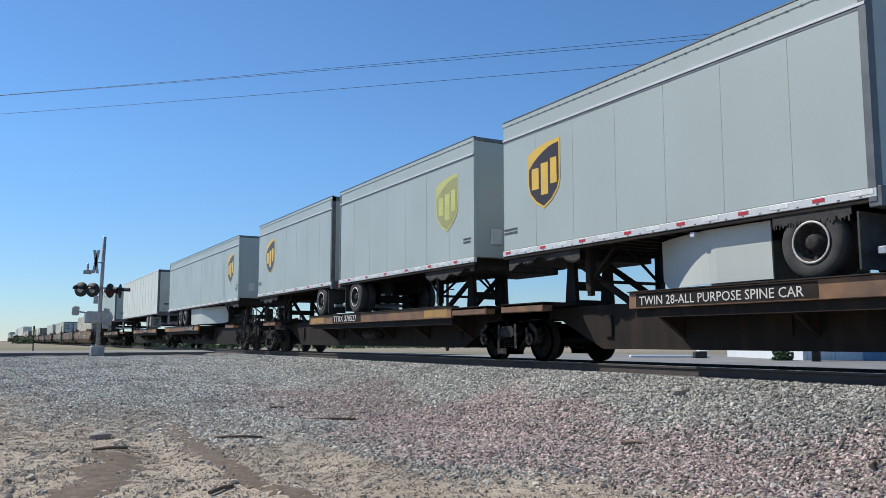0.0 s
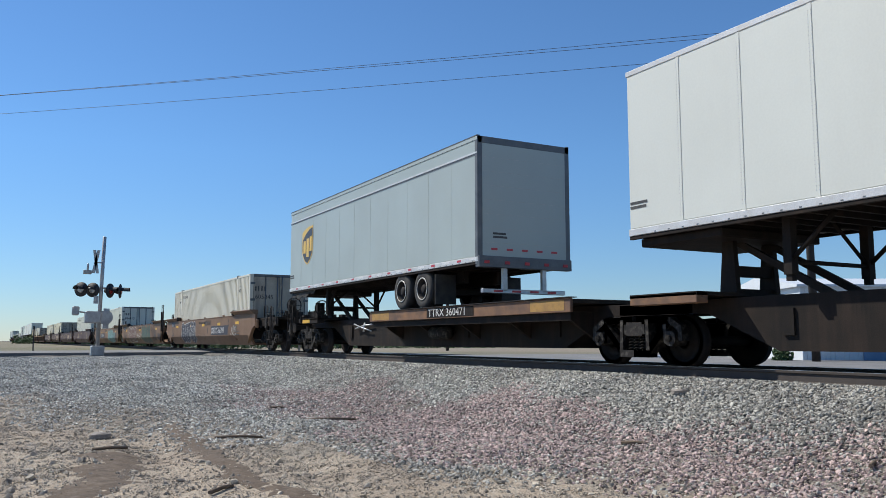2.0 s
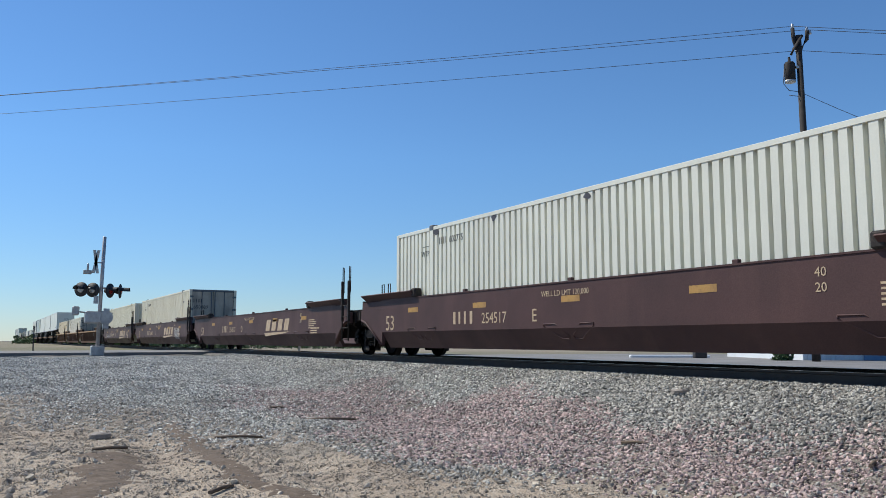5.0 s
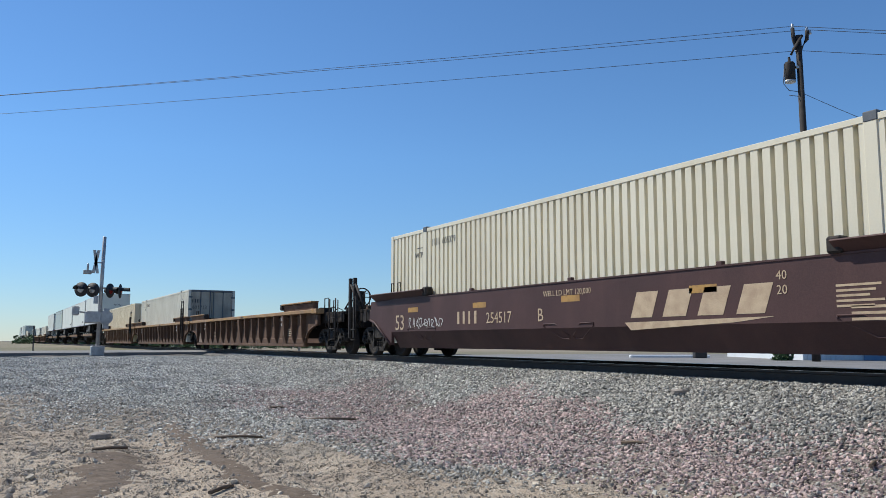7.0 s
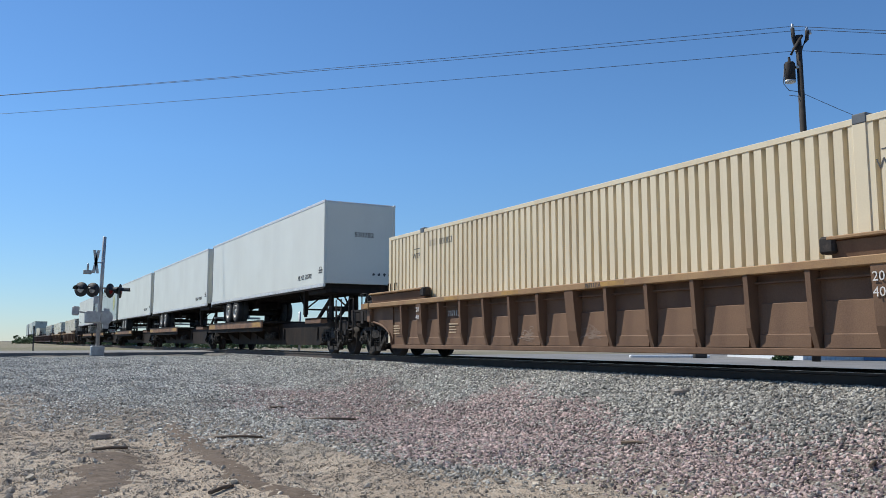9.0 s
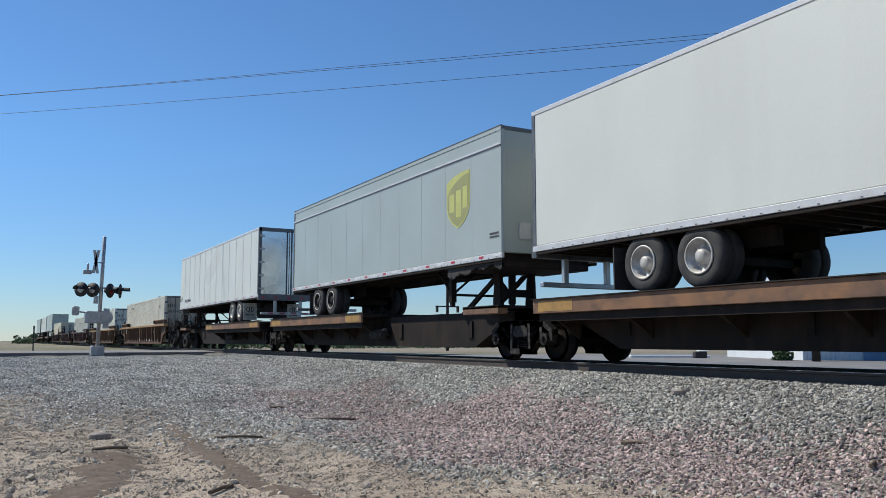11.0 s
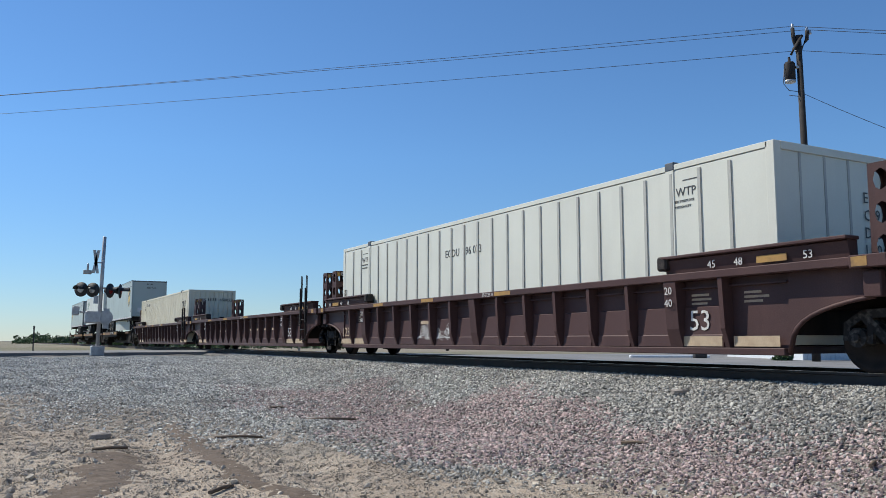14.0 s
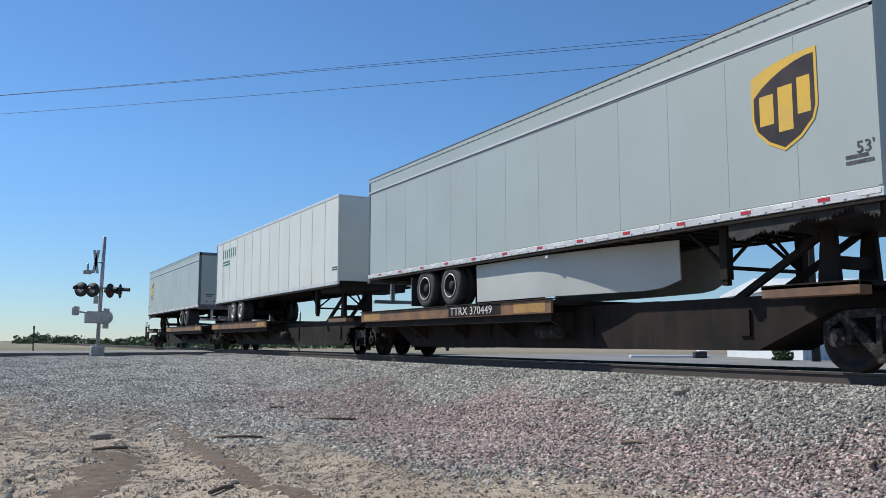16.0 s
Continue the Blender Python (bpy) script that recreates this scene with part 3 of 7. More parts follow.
def make_side_frame():
    """Cast side frame: arched top chord, two windows, V-shaped lower chord, pedestals over the axles."""
    bm = bmesh.new()
    depth = [0.070]

    def bar(p, q, w):
        depth[0] += 0.003
        x0, x1 = -depth[0], depth[0]
        d = Vector((q[0] - p[0], q[1] - p[1])).normalized()
        nx, nz = -d.y * w / 2, d.x * w / 2
        extrude(bm, [(p[0] + nx, p[1] + nz), (p[0] - nx, p[1] - nz), (q[0] - nx, q[1] - nz), (q[0] + nx, q[1] + nz)], "x", x0, x1)

    for s in (-1, 1):
        bar((s * 0.04, 0.79), (s * 0.82, 0.76), 0.11)
        bar((s * 0.80, 0.77), (s * 1.06, 0.62), 0.10)
        bar((s * 1.05, 0.66), (s * 1.07, 0.42), 0.09)
        bar((s * 0.80, 0.72), (s * 0.32, 0.24), 0.12)
        bar((s * 0.72, 0.70), (s * 0.74, 0.38), 0.08)
        bar((s * 0.30, 0.78), (s * 0.32, 0.22), 0.08)
        bar((0, 0.20), (s * 0.36, 0.20), 0.12)
        extrude(bm, [(s * 0.89 + 0.13 * math.cos(a), 0.46 + 0.13 * math.sin(a)) for a in (k * math.pi / 5 for k in range(10))], "x", -0.14, 0.1)
        extrude(bm, [(s * 0.89 + 0.06 * math.cos(a), 0.46 + 0.06 * math.sin(a)) for a in (k * math.pi / 4 for k in range(8))], "x", -0.19, -0.13)
    return bm


def make_spring():
    pts = []
    for k in range(31):
        a = k / 6 * 2 * math.pi
        pts.append((0.062 * math.cos(a), 0.062 * math.sin(a), 0.27 + 0.26 * k / 30))
    return rod(bmesh.new(), pts, 0.017, 4)


def make_bolster():
    bm = boxes((-1.1, 1.1, -0.2, 0.2, 0.50, 0.74))
    lathe(bm, [(0.74, 0.30), (0.84, 0.30)], (0, 0, 0), "z", 16)
    for s in (-1, 1):
        rod(bm, [(-0.95, s * 0.42, 0.35), (0.95, s * 0.42, 0.35)], 0.05)
        box(bm, -0.85, -0.65, s * 0.40, s * 0.48, 0.3, 0.62)
        box(bm, 0.65, 0.85, s * 0.40, s * 0.48, 0.3, 0.62)
    return soften(bm, 0.008)


def truck(parent, y):
    base = part("truck", shared("bolster", make_bolster, M_TRUCK), None, parent, "four-wheel cast steel truck", pose(0, y, 0))
    for s in (-1, 1):
        part("wheelset", shared("wheelset", make_wheelset, M_WHEEL), None, base, "", pose(0, s * 0.89, 0.42))
        part("side_frame", shared("side_frame", make_side_frame, M_FRAME), None, base, "", pose(s * 1.0, 0, 0, 0, 0, 0 if s < 0 else 180))
        part("spring_seat", shared("spring_seat", lambda: boxes((-0.1, 0.1, -0.26, 0.26, 0.53, 0.70)), M_FRAME), None, base, "", pose(s * 1.0, 0, 0))
        for cy in (-0.14, 0.0, 0.14):
            part("coil_spring", shared("coil", make_spring, M_FRAME), None, base, "", pose(s * 1.0, cy, 0))


def grab(points, parent, radius=0.018, material=None, name="grab_iron"):
    return part(name, rod(bmesh.new(), points, radius, 6), material or M_TRUCK, parent)


def ladder(parent, x, y, z0, z1, rungs, width=0.46):
    bm = bmesh.new()
    for d in (0, width):
        rod(bm, [(x, y + d, z0), (x, y + d, z1)], 0.022)
    for k in range(rungs):
        z = z0 + (z1 - z0) * (k + 0.15) / rungs
        rod(bm, [(x, y, z), (x, y + width, z)], 0.016)
    return part("ladder", bm, M_TRUCK, parent)


def hand_wheel(parent, x, y, z, r=0.28):
    bm = bmesh.new()
    ring = [(r * math.cos(a), 0, r * math.sin(a)) for a in (2 * math.pi * k / 24 for k in range(25))]
    rod(bm, ring, 0.022)
    for k in range(6):
        a = math.pi * k / 3
        rod(bm, [(0, 0, 0), (r * math.cos(a), 0, r * math.sin(a))], 0.014)
    lathe(bm, [(-0.05, 0.05), (0.12, 0.07)], (0, 0, 0), "y", 10)
    part("brake_wheel", bm, M_TRUCK, parent, "", pose(x, y, z))
    part("brake_stand", soften(boxes((x - 0.14, x + 0.14, y + 0.1, y + 0.34, 1.15, z + 0.2)), 0.02), M_TRUCK, parent)


def coupler(parent, y, to):
    bm = boxes((-0.12, 0.12, y, to, 0.66, 0.90))
    s = 1 if to > y else -1
    box(bm, -0.2, 0.2, to - s * 0.3, to, 0.60, 0.96)
    part("coupler", soften(bm, 0.02), M_TRUCK, parent)
    hose = rod(bmesh.new(), [(-0.35, to - s * 0.25, 0.8), (-0.4, to - s * 0.05, 0.45), (-0.36, to + s * 0.1, 0.40)], 0.03)
    part("air_hose", hose, M_RUBBER, parent)


def end_platform(parent, y0, y1, z, material, outer, seed=0):
    """Decking over a truck with stubs of gear, and at a car's outer end its ladder, posts and brake."""
    rng = random.Random(seed)
    lo, hi = min(y0, y1), max(y0, y1)
    bm = boxes((-0.62, 0.62, lo, hi, 0.84, z - 0.002), (-1.27, 1.27, lo + 0.1, hi - 0.1, z - 0.08, z), (-1.26, -1.22, lo + 0.1, hi - 0.1, z - 0.34, z - 0.084))
    part("end_platform", soften(bm, 0.01), M_BLACK, parent)
    bm = bmesh.new()
    for k in range(9):
        w, d, h = rng.uniform(0.06, 0.2), rng.uniform(0.08, 0.3), rng.uniform(0.08, 0.34)
        x, y = rng.uniform(-1.05, 1.0), rng.uniform(lo + 0.2, hi - 0.3)
        box(bm, x - w, x + w, y - d / 2, y + d / 2, z, z + h)
    for k in range(8):
        p = Vector((rng.uniform(-1.2, 1.0), rng.uniform(lo + 0.1, hi - 0.2), z + 0.06))
        q = p + Vector((rng.uniform(-0.4, 0.4), rng.uniform(-0.5, 0.5), rng.uniform(0.05, 0.3)))
        rod(bm, [p, (p + q) / 2 + Vector((0, 0, 0.12)), q, q - Vector((0, 0, 0.25))], rng.uniform(0.014, 0.03), 5)
    for k in range(5):
        y = lo + (hi - lo) * (k + 0.5) / 5
        box(bm, -1.275, -1.22, y - 0.09, y + 0.09, z - rng.uniform(0.25, 0.5), z - 0.05)
    for k in range(3):
        y = lo + (hi - lo) * (k + 0.5) / 3
        rod(bm, [(-1.2, y, z - 0.1), (-1.25, y + 0.1, z - 0.45), (-1.1, y + 0.25, z - 0.5)], 0.02)
    tagged(part("brake_gear", bm, M_TRUCK, parent), kind="stuff")
    if outer:
        s = 1 if y1 > y0 else -1  # way in which the end lies
        e = y1 - s * 0.25
        grab([(-1.40, e, 0.45), (-1.40, e, z + 0.35), (-1.40, e - s * 0.35, z + 0.35), (-1.40, e - s * 0.35, 0.45), (-1.40, e, 0.45)], parent)
        grab([(-1.40, e, 0.75), (-1.40, e - s * 0.35, 0.75)], parent)
        grab([(-1.36, e - s * 0.9, z), (-1.36, e - s * 0.9, z + 0.45), (-1.36, e - s * 1.25, z + 0.45), (-1.36, e - s * 1.25, z)], parent)


# ---- well cars ----


def on_side(z, lift):
    """x of the smooth car side at height z: upright above 0.66, folded inwards below."""
    return -1.4905 - lift + max(0.0, 0.66 - z) * 0.6111


def well_car(along, y0, y1, paint, style, label, ends, seed, cap=1.69, posts=0, trucks=(True, True), middle=None):
    """One well between truck centres y0 and y1. style: 'ribbed' or 'smooth'. ends: (near, far) outer ends of a car."""
    car = riding("well_car", along, label, "rail car", "well cars of the train")
    L = y1 - y0
    truck(car, 0)
    if trucks[1]:
        truck(car, L)
    a, b = (0.95 if style == "smooth" else 0.6), L - 0.5  # length of the top of the sides
    lo, hi = 1.72, L - 1.72  # length of the deep middle part
    for s in (-1, 1):
        if style == "smooth":
            sec = [(1.33, 1.50), (1.49, 1.50), (1.49, 0.66), (1.27, 0.30), (1.24, 0.24), (1.16, 0.24), (1.18, 0.32), (1.35, 0.70)]
            bm = extrude(bmesh.new(), [(s * x, z) for x, z in sec], "y", lo, hi)
            side = part("side_wall", bm, paint, car)
            if s < 0:
                part("top_edge", boxes((-1.505, -1.32, lo, hi, 1.502, 1.53)), paint, car)
                for k in range(5):
                    y = a + 1.6 + (b - a - 3.2) * k / 4
                    part("lug", soften(boxes((-1.42, -1.34, y - 0.06, y + 0.06, 1.53, 1.60)), 0.01), paint, car)
            for y in (L / 2 - 6.1, L / 2 + 0.2, L / 2 + 6.1):
                if s < 0:  # pairs of welded guide loops across the fold
                    for d in (-1, 1):
                        loop = [(0.75, 0.74), (0.38, 0.74), (0.06, 0.52), (0.10, 0.46), (0.30, 0.46), (0.75, 0.70), (0.75, 0.74)]
                        grab([(on_side(z, 0.006), y + d * u, z) for u, z in loop], side, 0.012, paint, "guide_loop")
        else:
            part("top_chord", soften(boxes((s * 1.302, s * 1.56, a, b, 1.34, 1.46)), 0.012), M_CHORD if paint in (M_TAN, M_RUSTY) else paint, car)
            wall = part("side_sheet", boxes((s * 1.302, s * 1.325, lo - 0.02, hi + 0.02, 0.30, 1.34)), paint, car)
            part("bottom_sill", soften(boxes((s * 1.24, s * 1.42, lo + 0.05, hi - 0.05, 0.22, 0.32)), 0.01), paint, car)
            mid = middle or L / 2
            for k in range(-8, 9):
                y = mid + 1.015 * k
                if not lo + 0.05 < y < hi - 0.05 or (s > 0 and k % 2):
                    continue
                if s < 0 and k % 6 == 0:  # broad post: at the middle and at both lifting points
                    top = 1.338 if k else 1.336
                    post = extrude(bmesh.new(), [(-1.322, top), (-1.545, top), (-1.49 if k else -1.47, 0.60), (-1.41, 0.322), (-1.322, 0.322)], "y", y - 0.13, y + 0.13)
                    part("number_post", post, paint, car)
                else:
                    rib = shared(f"rib{s}" + paint.name, lambda: extrude(bmesh.new(), [(s * 1.322, 1.338), (s * 1.54, 1.338), (s * 1.50, 0.60), (s * 1.41, 0.322), (s * 1.322, 0.322)], "y", -0.04, 0.04), paint)
                    part("rib", rib, None, car, "", pose(0, y, 0))
                if s < 0:  # pressed lower panel between the ribs, with a step near its foot
                    pan = shared("panel" + paint.name, lambda: extrude(bmesh.new(), [(-1.3262, 0.33), (-1.392, 0.33), (-1.384, 0.50), (-1.372, 0.515), (-1.345, 0.93), (-1.3262, 0.945)], "y", 0.10, 0.915), paint)
                    if y + 1.0 < hi:
                        part("side_panel", pan, None, car, "", pose(0, y, 0))
            if s < 0:
                part("chord_lip", boxes((-1.40, -1.3262, lo, hi, 1.215, 1.24)), paint, car)
        # raised ends of the sides
        for e, d in ((a - 0.15, 1), (b + 0.15, -1)):
            lean = 0.20 if style == "smooth" else 0.05
            z0 = 1.505 if style == "smooth" else 1.465
            sec = [(s * 1.305, z0), (s * 1.46, z0), (s * (1.46 + lean), cap - 0.02), (s * (1.44 + lean), cap), (s * 1.305, cap)]
            reach = 3.35 if style == "smooth" else 3.45
            part("raised_end", extrude(bmesh.new(), sec, "y", e + d * 0.25, e + d * reach), paint, car)
            if style == "ribbed":
                part("end_chord", soften(boxes((s * 1.302, s * 1.575, e + d * 0.22, e + d * reach, cap + 0.002, cap + 0.05)), 0.01), M_CHORD if paint in (M_TAN, M_RUSTY) else paint, car)
            if s < 0:
                part("lifting_guide", soften(boxes((-1.57, -1.36, e + d * (reach - 0.10), e + d * (reach + 0.12), cap - 0.17, cap + 0.055)), 0.03), M_TRUCK, car)
                low = lo if d > 0 else hi
                span = abs(low - e)
                top = 1.50 if style == "smooth" else 1.34
                arch = [(e, top), (e, 0.96)]
                arch += [(e + d * span * 0.97 * math.sin(q) ** 1.5, 0.30 + 0.66 * math.cos(q) ** 0.7) for q in (k * math.pi / 20 for k in range(2, 10))]
                arch += [(low, 0.26), (low, top)]
                xa, xb = (-1.49, -1.40) if style == "smooth" else (-1.36, -1.305)
                if style == "smooth":
                    arch = [(e, top), (e, 1.0), (e + d * 0.3, 0.92), (low, 0.32), (low, top)]
                part("end_gusset", extrude(bmesh.new(), arch, "x", xa, xb), paint, car)
                rim = [(xa - 0.02, p[0], p[1]) for p in arch[1:-1]]
                part("arch_flange", rod(bmesh.new(), rim, 0.03, 6), paint, car)
                if style == "ribbed":
                    part("end_corner", soften(boxes((-1.585, -1.30, e - d * 0.30, e + d * 0.20, 1.31, 1.47)), 0.01), M_CHORD if paint in (M_TAN, M_RUSTY) else paint, car)
                    part("end_plate", boxes((-1.589, -1.586, e - d * 0.05, e + d * 0.16, 1.33, 1.45)), M_OCHRE, car)
                part("corner_lamp_bracket", soften(boxes((-1.47, -1.36, e - d * 0.14, e + d * 0.1, 0.95, 1.28)), 0.015), paint, car)
    for p, q in ((lo + 0.2, lo + 1.5), (hi - 1.5, hi - 0.2), (L / 2 - 0.5, L / 2 + 0.5)):
        part("well_floor", boxes((-1.22, 1.22, p, q, 0.24, 0.34)), paint, car)
    for e, d in ((lo, -1), (hi, 1)):
        bm = boxes((-1.28, 1.28, e + d * -0.25, e + d * -0.15, 0.5, 1.38))
        part("bulkhead", bm, M_BLACK, car)
    near_to, far_to = (-1.55 if ends[0] else -0.15), (1.55 if ends[1] else 0.15)
    end_platform(car, lo - 0.05, near_to, 1.34, paint, ends[0], seed)
    end_platform(car, hi + 0.05, L + far_to, 1.34, paint, ends[1], seed + 1)
    if ends[0]:
        coupler(car, near_to, near_to - 0.55)
    if ends[1]:
        coupler(car, L + far_to, L + far_to + 0.55)
    ly = 0.42 if style == "smooth" else 1.12
    if ends[0]:
        ly = -1.15
    ladder(car, -1.60 if not ends[0] else -1.42, ly, 0.42, 1.75, 4, 0.5)
    for y in (ly, ly + 0.5) if not ends[0] else ():
        part("stile", soften(boxes((-1.64, -1.56, y - 0.035, y + 0.035, 1.0, 2.2)), 0.01), M_TRUCK, car)
        grab([(-1.60, y - 0.02, 1.75), (-1.60, y - 0.02, 2.62), (-1.60, y - 0.12, 2.60), (-1.60, y - 0.12, 1.85)], car, 0.014)
    for y in (L - 1.75, L - 2.15):
        grab([(-1.45, y, cap), (-1.45, y, cap + 0.26), (-1.45, y + 0.14, cap + 0.26), (-1.45, y + 0.14, cap)], car, 0.016)
    if ends[1] and style == "smooth":  # tall braced posts at the outer end
        for y in (L + 1.15, L + 1.5):
            part("braced_post", soften(boxes((-1.40, -1.30, y - 0.05, y + 0.05, 0.5, 2.3)), 0.01), M_TRUCK, car)
            part("brace", rod(bmesh.new(), [(-1.35, y, 2.15), (-1.35, y - 0.75, 1.36)], 0.045), M_TRUCK, car)
    if ends[1] and style == "smooth":
        hand_wheel(car, -0.75, L - 0.75, 2.02, 0.27)
    if ends[0]:
        hand_wheel(car, -0.55, -1.25, 1.80, 0.28)
    if posts:  # tall drilled container guides
        for y in posts_at(posts, L):
            for x in (-1.02, 1.02):
                bm = bmesh.new()
                hole_plate(bm, x, y)
                post = part("guide_post", bm, paint, car, "tall steel guide post with round holes")
                part("post_plate", boxes((x - 0.14, x - 0.03, y - 0.175, y - 0.171, 2.50, 2.62)), M_OCHRE, post)
                words("IBC", 0.17, (x - 0.01, y - 0.173, 2.51), END, M_LETTER, post, "letter", 0.62)
    return car


def posts_at(posts, L):
    return {1: [0.42], 2: [L - 0.42], 3: [0.42, L - 0.42]}[posts]


def hole_plate(bm, x, y):
    """Square column with two rows of round holes in each face."""
    w, z0, z1 = 0.17, 1.30, 2.66
    for cx, cy, ax in ((x, y - w, "y"), (x - w, y, "x"), (x + w, y, "x"), (x, y + w, "y")):
        for j in range(3):
            zc = z0 + 0.30 + 0.42 * j
            outer = [(-w, zc - 0.21), (w, zc - 0.21), (w, zc + 0.21), (-w, zc + 0.21)]
            ring = [(0.10 * math.cos(q), zc + 0.14 * math.sin(q)) for q in (math.radians(-135 + 45 * k) for k in range(8))]
            corners = [outer[0], outer[1], outer[2], outer[3]]
            put = (lambda p: (cx + p[0], cy, p[1])) if ax == "y" else (lambda p: (cx, cy + p[0], p[1]))
            V = [bm.verts.new(put(p)) for p in corners]
            R = [bm.verts.new(put(p)) for p in ring]
            for k in range(4):
                bm.faces.new((V[k], V[(k + 1) % 4], R[(2 * k + 2) % 8], R[2 * k + 1], R[2 * k]))
        lo, hi = z0 + 0.09, z0 + 0.30 + 0.84 + 0.21
        for za, zb in ((z0, lo), (hi, z1)):
            if ax == "y":
                bm.faces.new([bm.verts.new(p) for p in ((cx - w, cy, za), (cx + w, cy, za), (cx + w, cy, zb), (cx - w, cy, zb))])
            else:
                bm.faces.new([bm.verts.new(p) for p in ((cx, cy - w, za), (cx, cy + w, za), (cx, cy + w, zb), (cx, cy - w, zb))])
    bm.faces.new([bm.verts.new(p) for p in ((x - w, y - w, z1), (x + w, y - w, z1), (x + w, y + w, z1), (x - w, y + w, z1))])
    bmesh.ops.remove_doubles(bm, verts=bm.verts, dist=0.001)


# ---- containers ----


def corrugated(bm, x, y0, y1, z0, z1, pitch=0.2145, depth=0.08, axis="y"):
    """Pressed sheet with flat outer bands and narrow grooves; axis: the way along which the waves repeat."""
    n = max(1, round(abs(y1 - y0) / pitch))
    p = (y1 - y0) / n
    s = 1 if x > 0 else -1
    prof = []
    for k in range(n):
        q = y0 + k * p
        prof += [(q, 0), (q + 0.62 * p, 0), (q + 0.70 * p, depth), (q + 0.93 * p, depth)]
    prof.append((y1, 0))
    put = (lambda a, d, z: (x - s * d, a, z)) if axis == "y" else (lambda a, d, z: (a, x + d, z))
    lo = [bm.verts.new(put(a, d, z0)) for a, d in prof]
    hi = [bm.verts.new(put(a, d, z1)) for a, d in prof]
    for k in range(len(prof) - 1):
        bm.faces.new((lo[k], lo[k + 1], hi[k + 1], hi[k]))
    return bm


